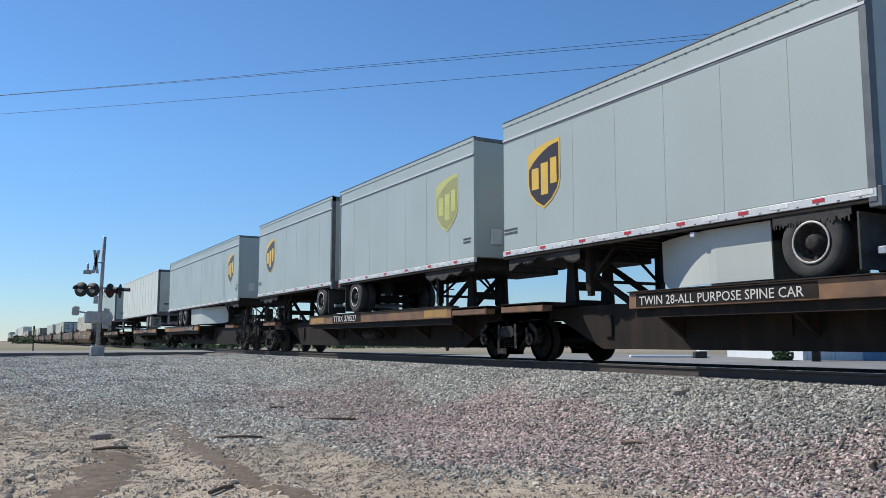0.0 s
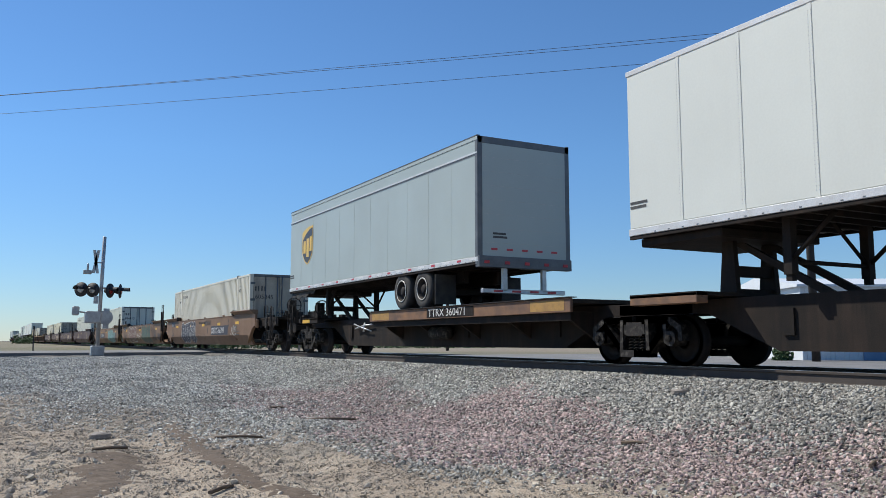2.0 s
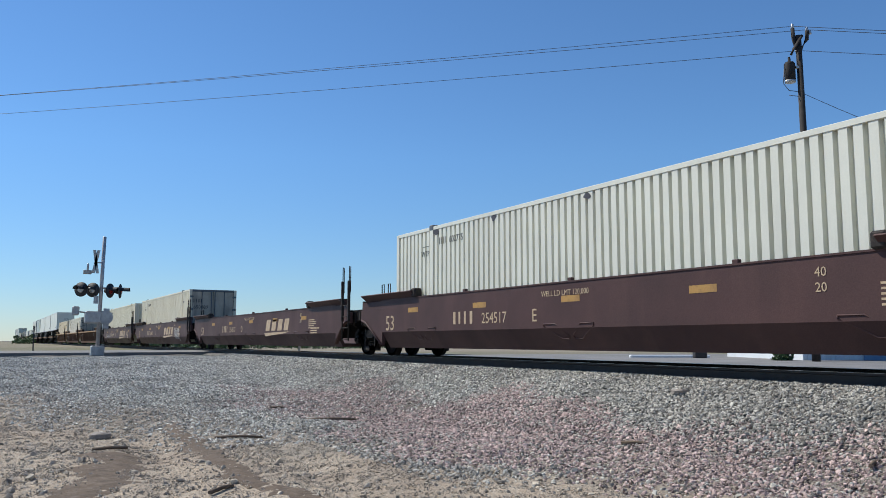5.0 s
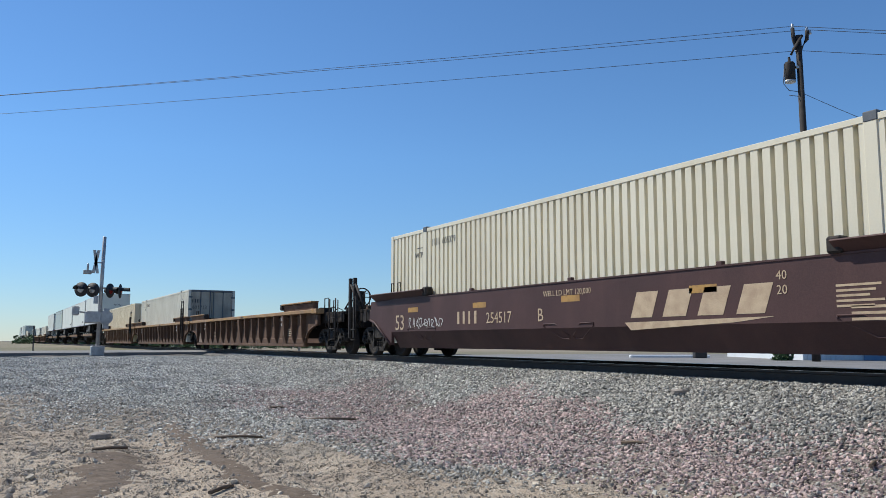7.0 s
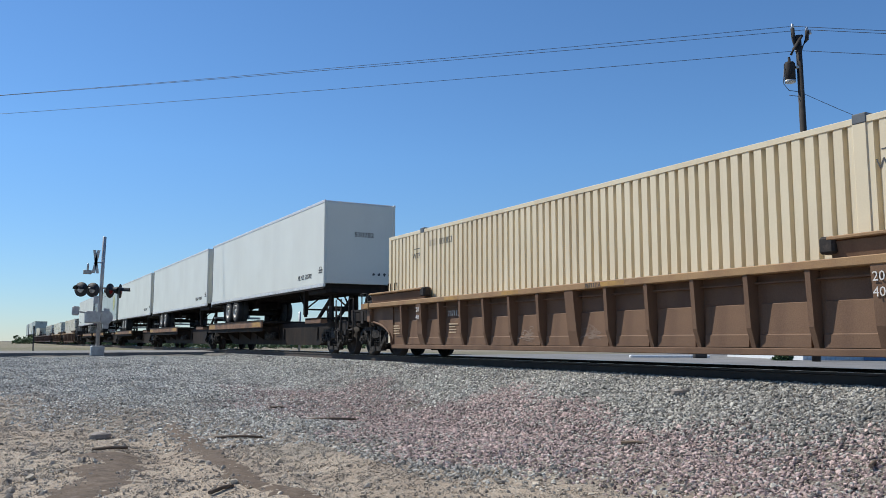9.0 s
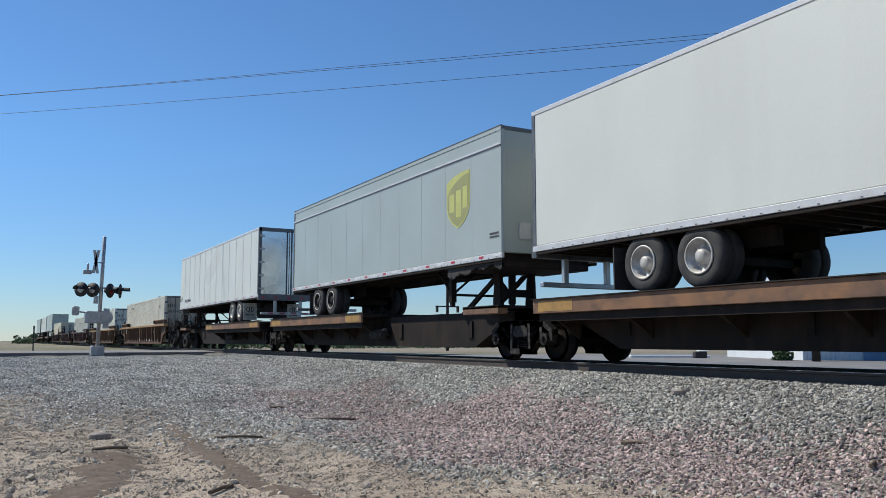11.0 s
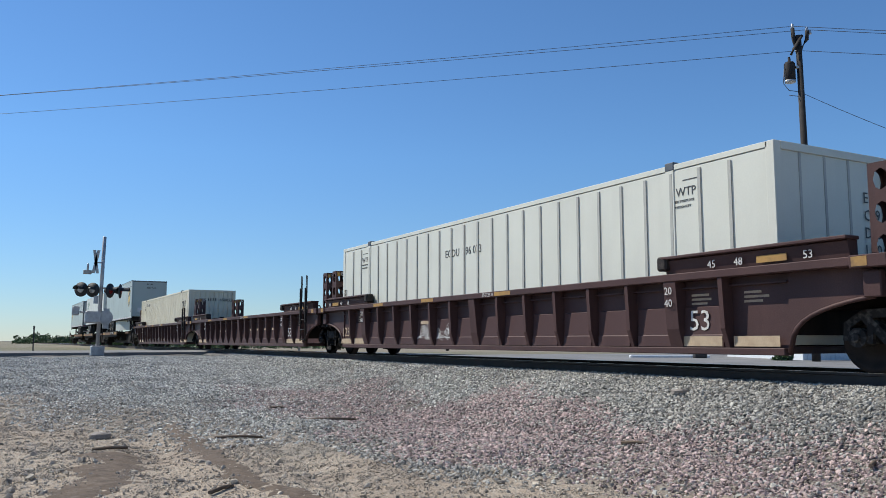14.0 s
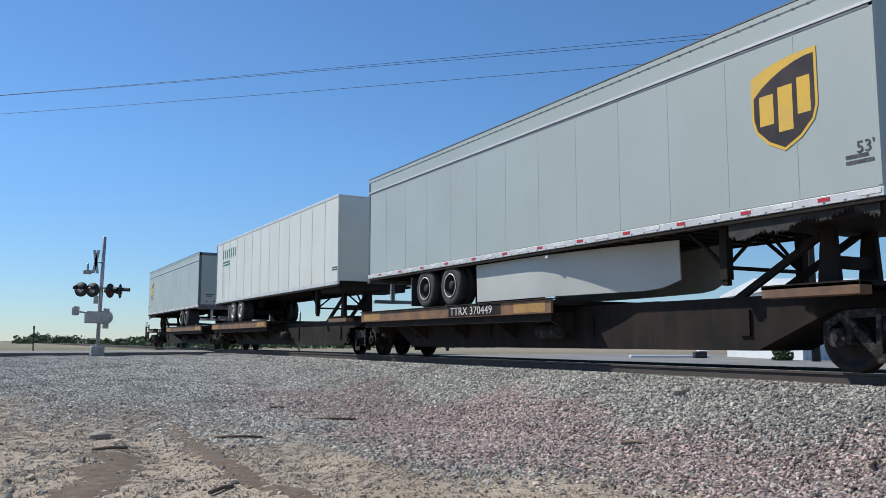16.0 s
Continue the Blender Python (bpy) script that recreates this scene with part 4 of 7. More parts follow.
def container(along, paint, label, end, seed, number="", wtp=True, smooth=False, length=16.154, bottom=0.362, marks=None):
    """53 ft box. end: 'doors' or 'front' on the near end."""
    c = riding("shipping_container", along, label, "container", "containers on the train")
    L, W, z0, z1 = length, 1.295, bottom, bottom + 2.896
    rng = random.Random(seed)
    for s in (-1, 1):
        bm = bmesh.new()
        if smooth:
            box(bm, s * (W - 0.03), s * (W - 0.012), 0.14, L - 0.14, z0 + 0.12, z1 - 0.10)
        else:
            corrugated(bm, s * (W - 0.012), 0.15, L - 0.15, z0 + 0.12, z1 - 0.08)
        part("side_panel", bm, paint, c)
        part("top_rail", soften(boxes((s * W, s * (W - 0.06), 0.12, L - 0.12, z1 - 0.09, z1)), 0.006), paint, c)
        part("bottom_rail", soften(boxes((s * W, s * (W - 0.06), 0.12, L - 0.12, z0, z0 + 0.13)), 0.006), paint, c)
        for y in (0, L - 0.15):
            part("corner_post", soften(boxes((s * W, s * (W - 0.15), y, y + 0.15, z0, z1)), 0.008), paint, c)
        for y in (1.95, L - 2.10):
            part("lift_post", soften(boxes((s * (W + 0.004), s * (W - 0.10), y, y + 0.19, z0 + 0.1, z1 + 0.01)), 0.008), paint, c)
            part("corner_casting", soften(boxes((s * (W + 0.012), s * (W - 0.16), y - 0.01, y + 0.19, z1 - 0.09, z1 + 0.045)), 0.012), M_DARKRAIL, c)
        if smooth and s < 0:
            n = 26
            for k in range(1, n):
                part("batten", shared("batten", lambda: boxes((-0.02, 0.006, -0.03, 0.03, 0, 2.62)), M_JOINT), None, c, "", pose(-W + 0.012, 0.2 + (L - 0.4) * k / n, z0 + 0.13))
    roof = bmesh.new()
    for k in range(30):
        y = 0.15 + (L - 0.3) * k / 30
        box(roof, -W + 0.06, W - 0.06, y, y + (L - 0.3) / 30 * 0.6, z1 - 0.06, z1 - 0.03)
    box(roof, -W + 0.06, W - 0.06, 0.15, L - 0.15, z1 - 0.08, z1 - 0.055)
    part("roof", roof, paint, c)
    part("floor", boxes((-W + 0.06, W - 0.06, 0.1, L - 0.1, z0 + 0.02, z0 + 0.12)), M_TIE, c)
    for y, near in ((0, True), (L, False)):
        kind = end if near else ("front" if end == "doors" else "doors")
        d = 1 if near else -1
        part("end_header", soften(boxes((-W + 0.15, W - 0.15, y, y + d * 0.1, z1 - 0.12, z1)), 0.006), M_DARKRAIL if kind == "doors" else paint, c)
        part("end_sill", soften(boxes((-W + 0.15, W - 0.15, y, y + d * 0.1, z0, z0 + 0.15)), 0.006), paint, c)
        if kind == "front":
            bm = bmesh.new()
            if smooth:
                box(bm, -W + 0.15, W - 0.15, y + d * 0.03, y + d * 0.05, z0 + 0.15, z1 - 0.12)
            else:
                corrugated(bm, y + d * 0.03, -W + 0.15, W - 0.15, z0 + 0.15, z1 - 0.12, 0.25, 0.035, "x")
            part("front_wall", bm, paint, c)
            if near:
                for x in (-0.75, -0.2, 0.35, 0.85):
                    if smooth:
                        part("batten", boxes((x, x + 0.05, 0.02, 0.034, z0 + 0.15, z1 - 0.12)), M_JOINT, c)
        else:
            for s in (-1, 1):
                door = part("door", soften(boxes((s * 0.012, s * (W - 0.15), y + d * 0.03, y + d * 0.07, z0 + 0.15, z1 - 0.12)), 0.006), (paint if paint is M_OFFWHITE else M_DOOR) if near else paint, c, "steel door leaf with lock rods")
                if near:
                    for x in (0.10, 0.62):
                        part("lock_rod", rod(bmesh.new(), [(s * x, y + 0.005, z0 + 0.1), (s * x, y + 0.005, z1 - 0.06)], 0.022, 8), M_DARKRAIL, door)
                        part("door_handle", soften(boxes((s * x - 0.03, s * x + 0.25, y - 0.02, y + 0.01, z0 + 1.25, z0 + 1.30)), 0.006), M_DARKRAIL, door)
                    for k in range(4):
                        z = z0 + 0.35 + k * 0.7
                        part("hinge", soften(boxes((s * (W - 0.22), s * (W - 0.02), y - 0.012, y + 0.03, z, z + 0.10)), 0.006), M_DARKRAIL, door)
                    part("gasket", boxes((s * (W - 0.165), s * (W - 0.15), y + 0.012, y + 0.03, z0 + 0.15, z1 - 0.12)), M_RUBBER, door)
    face = -W + 0.008
    if number:
        if end == "doors":
            flats("owner_mark", glyph_bars(4, 0.10, 0.2, 0.035, 0, seed), (-1.08, -0.004, z1 - 0.72), END, M_INK, c)
            words(number, 0.27, (-1.08, -0.004, z1 - 1.06), END, M_INK, c)
        else:
            flats("owner_mark", glyph_bars(4, 0.10, 0.18, 0.035, 0, seed), (-0.25, 0.005, z1 - 0.62), END, M_INK, c)
            words(number, 0.24, (0.40, 0.005, z1 - 0.62), END, M_INK, c)
        flats("owner_mark", glyph_bars(4, 0.075, 0.17, 0.03, 0, seed), (face, L - 2.4, z1 - 0.48), SIDE, M_INK, c)
        words(number, 0.22, (face, L - 2.4 - 0.50, z1 - 0.48), SIDE, M_INK, c)
    if wtp:
        for y in (L - 1.45, 1.85):
            up = 0.18 if smooth else 0.0
            words("WTP", 0.20, (face, (y - 0.03 if y > 5 else y + 0.07) if smooth else y, z1 - 0.72 + up), SIDE, M_INK, c)
            part("arrow", boxes((face, face + 0.003, y - 0.42, y - 0.08, z1 - 0.48 + up, z1 - 0.462 + up)), M_INK, c)
    for k in range(3 if seed in (20, 23) else 0):  # soot stains along the top
        y = rng.uniform(0.4, 0.9) * L
        flats("soot_streak", [blob(0, 0, rng.uniform(0.06, 0.16), rng.uniform(0.05, 0.09), seed * 7 + k)], (face - 0.001, y, z1 - rng.uniform(0.13, 0.2)), SIDE, M_SPRAYD, c)
    if marks:
        marks(c, face, L, z0, z1)
    return c

# ---- spine cars ----


def spine_car(along, y0, y1, platform, hitches, label, ends, seed, trucks=(True, True), text=None, colour=None, text_at=None):
    """One spine platform between truck centres. platform: (from, to) of the wheel deck, hitches: kingpin stands, all along the train."""
    car = riding("spine_car", along, label, "rail car", "spine cars of the train")
    L = y1 - y0
    truck(car, 0)
    if trucks[1]:
        truck(car, L)
    deck = colour or M_ORANGE
    prof = [(-0.9, 1.06), (-0.9, 0.88), (1.25, 0.86), (2.6, 0.27), (L - 2.6, 0.27), (L - 1.25, 0.86), (L + 0.9, 0.88), (L + 0.9, 1.06), (L - 2.3, 1.10), (2.3, 1.10)]
    part("centre_sill", extrude(bmesh.new(), prof, "x", -0.62, 0.62), M_BLACK, car, "black box-section centre sill")
    bm = bmesh.new()
    for k in range(4):
        y = 2.8 + (L - 5.6) * k / 3
        box(bm, -0.66, -0.60, y - 0.1, y + 0.1, 0.5, 0.9)
    tagged(part("sill_pad", bm, M_BLACK, car), kind="stuff")
    part("air_reservoir", lathe(bmesh.new(), [(0, 0.05), (0.06, 0.16), (0.85, 0.16), (0.9, 0.05)], (-0.85, L * 0.42, 0.62), "y", 14), M_FRAME, car)
    p0, p1 = platform[0] - y0, platform[1] - y0
    if seed == 11:
        gear = rod(bmesh.new(), [(-0.70, 12.0, 0.92), (-0.72, 12.6, 0.90), (-0.72, 13.3, 0.80)], 0.022)
        rod(gear, [(-0.70, 12.1, 0.72), (-0.74, 12.7, 0.82), (-0.72, 13.4, 0.95)], 0.02)
        rod(gear, [(-0.70, 12.6, 0.98), (-0.73, 12.62, 0.70)], 0.03)
        part("brake_rigging", gear, M_GALV, car, "pale steel brake rods on the sill")
    for s in (-1, 1):
        part("deck_side", soften(boxes((s * 1.40, s * 1.46, p0, p1, 0.95, 1.22)), 0.008), deck, car, "orange-edged wheel deck")
        part("deck_lip", boxes((s * 1.30, s * 1.50, p0, p1, 1.224, 1.24)), M_TRUCK, car)
        for k in range(5):
            y = p0 + 0.4 + (p1 - p0 - 0.8) * k / 4
            part("deck_bracket", shared("bracket", lambda: extrude(bmesh.new(), [(-1.42, 0.98), (-0.6, 0.45), (-0.6, 0.98)], "y", -0.04, 0.04), M_BLACK), None, car, "", pose(0, y, 0, 0, 0, 0 if s < 0 else 180))
    part("wheel_deck", boxes((-1.40, 1.40, p0, p1, 1.12, 1.20)), M_BLACK, car)
    # thin black strip added under the deck edge in place of the shade there
    part("under_deck_shade", boxes((-1.38, -1.36, p0 + 0.1, p1 - 0.1, 0.80, 0.96)), M_BLACK, car)
    for k, (a, b, m) in enumerate(((0.02, 0.14, M_OCHRE), (0.86, 0.98, M_OCHRE))):
        flats("deck_marking", [rect(0, 0, (p1 - p0) * (b - a), 0.20)], (-1.464, p0 + (p1 - p0) * b, 0.985), SIDE, m, car)
    # steps and side sills over the trucks
    for y, d in ([(0.3, 1)] if hitches[0][0] < sum(platform) / 2 else []) + ([(L - 0.3, -1)] if hitches[-1][0] > sum(platform) / 2 else []):
        bm = soften(boxes((-1.44, -1.2, y, y + d * 1.5, 1.0, 1.17)), 0.01)
        part("end_step", bm, M_BLACK if seed == 11 else deck, car)
        if seed == 11:
            part("yellow_plate", boxes((-1.446, -1.442, y - 0.75, y - 0.05, 1.02, 1.13)), M_YELLOW, car)
        part("end_step_top", boxes((-1.44, 1.40, y, y + d * 1.5, 1.12, 1.18)), M_BLACK, car)
    # kingpin stands: an upright with lightening holes and a raking strut
    for hy, lean in hitches:
        y = hy - y0
        for s in (-1, 1):
            bm = bmesh.new()
            extrude(bm, [(y - 0.16, 1.08), (y + 0.20, 1.08), (y + 0.10, 2.05), (y - 0.10, 2.05)], "x", s * 0.46 - 0.05, s * 0.46 + 0.05)
            part("hitch_leg", bm, M_BLACK, car)
            bm = bmesh.new()
            q = y + lean * 1.75
            extrude(bm, [(q - 0.12, 1.08), (q + 0.12, 1.08), (y + lean * 0.12 + 0.1, 1.98), (y + lean * 0.12 - 0.1, 1.98)], "x", s * 0.38 - 0.04, s * 0.38 + 0.04)
            part("hitch_strut", bm, M_BLACK, car)
        for za, zb in ((1.45, 1.62), (1.12, 1.25)):
            part("hitch_crossbar", boxes((-0.409, 0.409, y - 0.08, y + 0.08, za, zb)), M_BLACK, car)
        part("hitch_head", soften(boxes((-0.5, 0.5, y - 0.42, y + 0.42, 2.02, 2.14)), 0.03), M_TRUCK, car)
    for e, y, d in ((ends[0], -0.9, -1), (ends[1], L + 0.9, 1)):
        if e:
            end_platform(car, y, y + d * 0.7, 1.06, deck, True, seed)
            coupler(car, y + d * 0.7, y + d * 1.25)
            grab([(-1.38, y, 0.45), (-1.38, y, 1.7), (-1.38, y + d * 0.45, 1.7), (-1.38, y + d * 0.45, 0.45), (-1.38, y, 0.45)], car)
            grab([(-1.38, y, 0.8), (-1.38, y + d * 0.45, 0.8)], car)
            grab([(-1.38, y, 1.2), (-1.38, y + d * 0.45, 1.2)], car)
            hand_wheel(car, -0.2, y + d * 0.2, 1.62, 0.27)
    if text:
        mid = (p0 + p1) / 2 if text_at is None else text_at - y0
        long = len(text) > 15
        half = 1.72 if long else 1.12
        flats("text_patch", [rect(0, 0, 2 * half, 0.22)], (-1.466, mid + half, 0.977), SIDE, M_BLACK, car)
        words(text, 0.205 if long else 0.26, (-1.469, mid + half - 0.08, 1.005), SIDE, M_LETTER, car, "letter", 1.0 if long else 1.22)
    return car


# ---- highway trailers on the spine cars ----


def make_tyre():
    bm = bmesh.new()
    lathe(bm, [(0.05, 0.27), (0.02, 0.34), (0.03, 0.44), (0.06, 0.485), (0.09, 0.50), (0.22, 0.50), (0.25, 0.47), (0.27, 0.40), (0.29, 0.47), (0.32, 0.50), (0.48, 0.50), (0.52, 0.45), (0.53, 0.3)], (0, 0, 0), "x", 32, False)
    return bm


def make_rim():
    bm = bmesh.new()
    lathe(bm, [(0.045, 0.285), (0.02, 0.28), (0.03, 0.255), (0.16, 0.235), (0.17, 0.13), (0.06, 0.11), (0.04, 0.08), (0.04, 0.004)], (0, 0, 0), "x", 28, False)
    for k in range(8):
        a = k * math.pi / 4
        box(bm, 0.145, 0.175, 0.18 * math.cos(a) - 0.02, 0.18 * math.cos(a) + 0.02, 0.18 * math.sin(a) - 0.02, 0.18 * math.sin(a) + 0.02)
    return bm


def shield(parent, face, y, z, w, h, top_paint, main_paint):
    """Parcel-carrier shield as plain shapes: dark body, bright band above, bright strokes."""
    def outline(k):
        pts = [(-w / 2 * k, 0.36 * h * k), (-w * 0.25 * k, 0.44 * h * k), (w * 0.1 * k, 0.49 * h * k), (w / 2 * k, 0.50 * h * k)]
        pts += [(w / 2 * k, -0.10 * h * k), (w * 0.44 * k, -0.25 * h * k), (w * 0.25 * k, -0.40 * h * k), (0, -0.5 * h * k)]
        pts += [(-w * 0.25 * k, -0.40 * h * k), (-w * 0.44 * k, -0.25 * h * k), (-w / 2 * k, -0.10 * h * k)]
        return pts
    base = flats("emblem", [outline(1.0)], (face, y, z), SIDE, top_paint, parent, "shield-shaped emblem in dark brown and gold")
    low = [(-w * 0.46, -0.10 * h), (-w * 0.46, 0.14 * h)]
    low += [(-w * 0.46 + w * 0.92 * t, 0.14 * h + 0.30 * h * math.sin(t * math.pi / 2) ** 0.8) for t in (0.15, 0.3, 0.5, 0.7, 0.85, 1.0)]
    low += [(w * 0.46, -0.10 * h), (w * 0.41, -0.23 * h), (w * 0.23, -0.37 * h), (0, -0.465 * h), (-w * 0.23, -0.37 * h), (-w * 0.41, -0.23 * h)]
    flats("emblem_field", [low], (0, 0, 0), Matrix(), main_paint, base, "", 0.002)
    u = w / 10
    strokes = [rect(-3.7 * u, -2.3 * u, -1.5 * u, 1.7 * u), rect(-0.8 * u, -3.6 * u, 1.4 * u, 2.3 * u), rect(2.1 * u, -1.9 * u, 4.0 * u, 2.8 * u)]
    flats("emblem_stroke", strokes, (0, 0, 0), Matrix(), top_paint, base, "", 0.004)


def trailer(along, L, nose_near, paint, label, seed, kind="plate", emblem=None, axles=(4.4, 3.15), skirt=False, tape=True, number="", end_mark=None, side_mark=None, emblem_at=1.4):
    """Box trailer riding on its wheels and a kingpin stand. kind: 'plate' with riveted seams or 'smooth' with a roof band."""
    t = riding("semi_trailer", along, label, "trailer", "trailers on the train")
    W, z0, zs, z1 = 1.295, 2.14, 2.32, 5.11
    Y = (lambda s: s) if nose_near else (lambda s: L - s)
    rng = random.Random(seed)
    face = -W - 0.006
    part("box_body", soften(boxes((-W, W, 0.02, L - 0.02, zs, z1 - 0.06)), 0.015), paint, t)
    part("roof", soften(boxes((-W + 0.03, W - 0.03, 0.03, L - 0.03, z1 - 0.07, z1 - 0.01)), 0.02), M_ALU, t)
    for s in (-1, 1):
        part("top_rail", soften(boxes((s * (W + 0.012), s * (W - 0.05), 0, L, z1 - 0.10, z1)), 0.012), paint if kind == "smooth" else M_ALU, t)
        rail = part("bottom_rail", soften(boxes((s * (W + 0.012), s * (W - 0.06), 0, L, z0 + 0.062, zs)), 0.008), M_ALU, t)
        part("rub_rail", soften(boxes((s * (W - 0.004), s * (W - 0.06), 0, L, z0, z0 + 0.058)), 0.006), M_BLACK, t)
        if kind == "smooth":
            part("roof_cap", boxes((s * (W + 0.016), s * (W - 0.06), 0.01, L - 0.01, z1 + 0.002, z1 + 0.022)), M_DARKRAIL, t)
            part("roof_band", boxes((s * (W + 0.016), s * (W - 0.01), 0.02, L - 0.02, 4.70, 4.74)), M_ALU, t)
            part("band_groove", boxes((s * (W + 0.006), s * (W - 0.01), 0.02, L - 0.02, 4.655, 4.697)), M_DARKRAIL, t)
        if s < 0:
            n = round(L / 1.22)
            for k in range(1, n):
                if kind in ("plate", "swing"):
                    part("seam_strip", shared("seam", lambda: boxes((-0.006, 0.004, -0.035, 0.035, zs, z1 - 0.10)), paint), None, t, "", pose(-W, L * k / n, 0))
                    part("rivet_strip", shared("rivets", lambda: rivet_row(zs, z1), M_ALU), None, t, "", pose(-W - 0.005, L * k / n, 0))["kind"] = "stuff"
                if kind == "smooth":
                    part("panel_line", shared("line", lambda: boxes((-0.0025, 0.004, -0.006, 0.006, zs, 4.65)), M_SEAM), None, t, "", pose(-W, L * k / n, 0))
            if tape:
                m = round(L / 0.62)
                for k in range(m):
                    y = 0.2 + (L - 0.4) * k / (m - 1)
                    part("reflector", shared("tape_red", lambda: boxes((-0.004, 0.002, -0.09, 0.09, 0, 0.05)), M_RED) if k % 2 else shared("tape_white", lambda: boxes((-0.004, 0.002, -0.16, 0.16, 0, 0.055)), M_TAPE), None, rail, "", pose(-W - 0.013, y, zs - 0.075))
            tagged(part("punched_edge", punched(L, z0 + 0.045, 0.31, 0.02), M_DARKRAIL, rail), kind="stuff")
            if kind == "smooth":
                tagged(part("roof_rivets", punched(L, z1 - 0.13, 0.24, 0.02), M_DARKRAIL, t), kind="stuff")
    # underside
    bm = bmesh.new()
    for k in range(int(L / 0.4)):
        box(bm, -1.2, 1.2, 0.2 + k * 0.4, 0.27 + k * 0.4, z0 + 0.02, z0 + 0.17)
    box(bm, -1.2, 1.2, 0.1, L - 0.1, z0 + 0.165, z0 + 0.18)
    tagged(part("underfloor", bm, M_BLACK, t), kind="stuff")
    part("coupler_plate", soften(boxes((-1.15, 1.15, Y(0.12), Y(1.9), z0 - 0.13, z0 + 0.018)), 0.02), M_BLACK, t)
    if kind == "smooth":
        fr, bm = random.Random(seed + 90), bmesh.new()
        for k in range(190):
            y = 0.12 + 2.4 * k / 190
            drop = 0.14 + 0.07 * math.sin(2.2 * y + seed) + 0.04 * math.sin(9 * y) + fr.uniform(-0.03, 0.03)
            box(bm, -1.235, -1.225, Y(y), Y(y + 0.011), z0 - drop, z0 + 0.01)
        tagged(part("rubber_fringe", bm, M_RUBBER, t, "ragged black rubber fringe under the nose"), kind="stuff")
    # landing gear
    ys = Y(2.9 if L > 10 else 2.4)
    bm = bmesh.new()
    for s in (-1, 1):
        box(bm, s * 0.88 - 0.07, s * 0.88 + 0.07, ys - 0.07, ys + 0.07, 1.36, z0 + 0.05)
        box(bm, s * 0.88 - 0.05, s * 0.88 + 0.05, ys - 0.05, ys + 0.05, 1.27, 1.36)
        rod(bm, [(s * 0.88, ys, 1.55), (s * 0.88, ys + 0.75 * (1 if nose_near else -1), z0 + 0.04)], 0.035)
        rod(bm, [(s * 0.88, ys, 1.55), (s * 0.1, ys, z0 + 0.04)], 0.03)
    rod(bm, [(-0.88, ys, 1.55), (0.88, ys, 1.55)], 0.035)
    part("landing_gear", bm, M_BLACK, t)
    # axles, wheels, frame
    bogie = boxes((-0.55, -0.42, Y(L - axles[0] - 0.9), Y(L - axles[-1] + 0.9), 1.85, z0 + 0.03), (0.42, 0.55, Y(L - axles[0] - 0.9), Y(L - axles[-1] + 0.9), 1.85, z0 + 0.03))
    for a in axles:
        rod(bogie, [(-1.2, Y(L - a), 1.73), (1.2, Y(L - a), 1.73)], 0.07)
        box(bogie, -0.62, 0.62, Y(L - a - 0.25), Y(L - a + 0.25), 1.6, 1.72)
    part("axle_frame", bogie, M_BLACK, t)
    for a in axles:
        for s in (-1, 1):
            wheel = part("wheel", shared("tyre", make_tyre, M_RUBBER), None, t, "dual black tyres on steel rims", pose(s * 1.29, Y(L - a), 1.735, 0, 0, 0 if s < 0 else 180))
            part("rim", shared("rim", make_rim, M_RIM) if paint is M_WHITE else shared("dark_rim", make_rim, M_TRUCK), None, wheel)
            part("rim_ring", shared("ring", lambda: lathe(bmesh.new(), [(0.02, 0.262), (0.012, 0.268), (0.012, 0.288), (0.02, 0.294)], (0, 0, 0), "x", 32, False), M_RIM), None, wheel)
    for s in (-1, 1):
        yf = Y(L - axles[-1] + 0.72)
        part("mud_flap", boxes((s * 0.68, s * 1.27, yf, yf + 0.03, 1.32, 2.06)), M_RUBBER if paint is not M_WHITE or seed % 2 else M_RIM, t)
        if paint is M_WHITE and not seed % 2:
            ring = [(0.30 + 0.17 * math.cos(k * math.pi / 10), 0.46 + 0.11 * math.sin(k * math.pi / 10)) for k in range(21)]
            tagged(flats("flap_emblem", ribbon(ring, 0.035) + [rect(0.24, 0.38, 0.29, 0.54), rect(0.32, 0.38, 0.37, 0.54)] + [rect(0.12 + 0.052 * k, 0.20, 0.155 + 0.052 * k, 0.27) for k in range(7)], (s * 0.975 - 0.30, yf - 0.006, 1.32), END, M_INK, t), kind="stuff")
            if s > 0:
                part("spray_guard", boxes((-0.66, 0.66, yf + 0.01, yf + 0.03, 1.40, 2.05)), M_RUBBER, t)
    # rear: frame, doors, guard bar
    r, d = (Y(L), 1 if nose_near else -1)
    frame_parts = boxes((-W - 0.01, -W + 0.12, r, r - d * 0.12, z0, z1), (W + 0.01, W - 0.12, r, r - d * 0.12, z0, z1), (-W, W, r, r - d * 0.12, z1 - 0.16, z1 + 0.002), (-W, W, r + d * 0.06, r - d * 0.12, z0 - 0.06, zs + 0.02))
    part("rear_frame", soften(frame_parts, 0.008), M_DARKRAIL, t)
    part("rear_door", soften(boxes((-W + 0.12, W - 0.12, r - d * 0.03, r + d * 0.004, zs + 0.02, z1 - 0.16)), 0.004), M_MIRROR if kind == "swing" else M_ROLLDOOR if paint is M_WHITE else paint, t, "closed rear door")
    guard = bmesh.new()
    for s in (-1, 1):
        box(guard, s * 0.55 - 0.06, s * 0.55 + 0.06, r - d * 0.12, r - d * 0.02, 1.55, z0)
    box(guard, -1.15, 1.15, r - d * 0.14, r - d * 0.02, 1.50, 1.60)
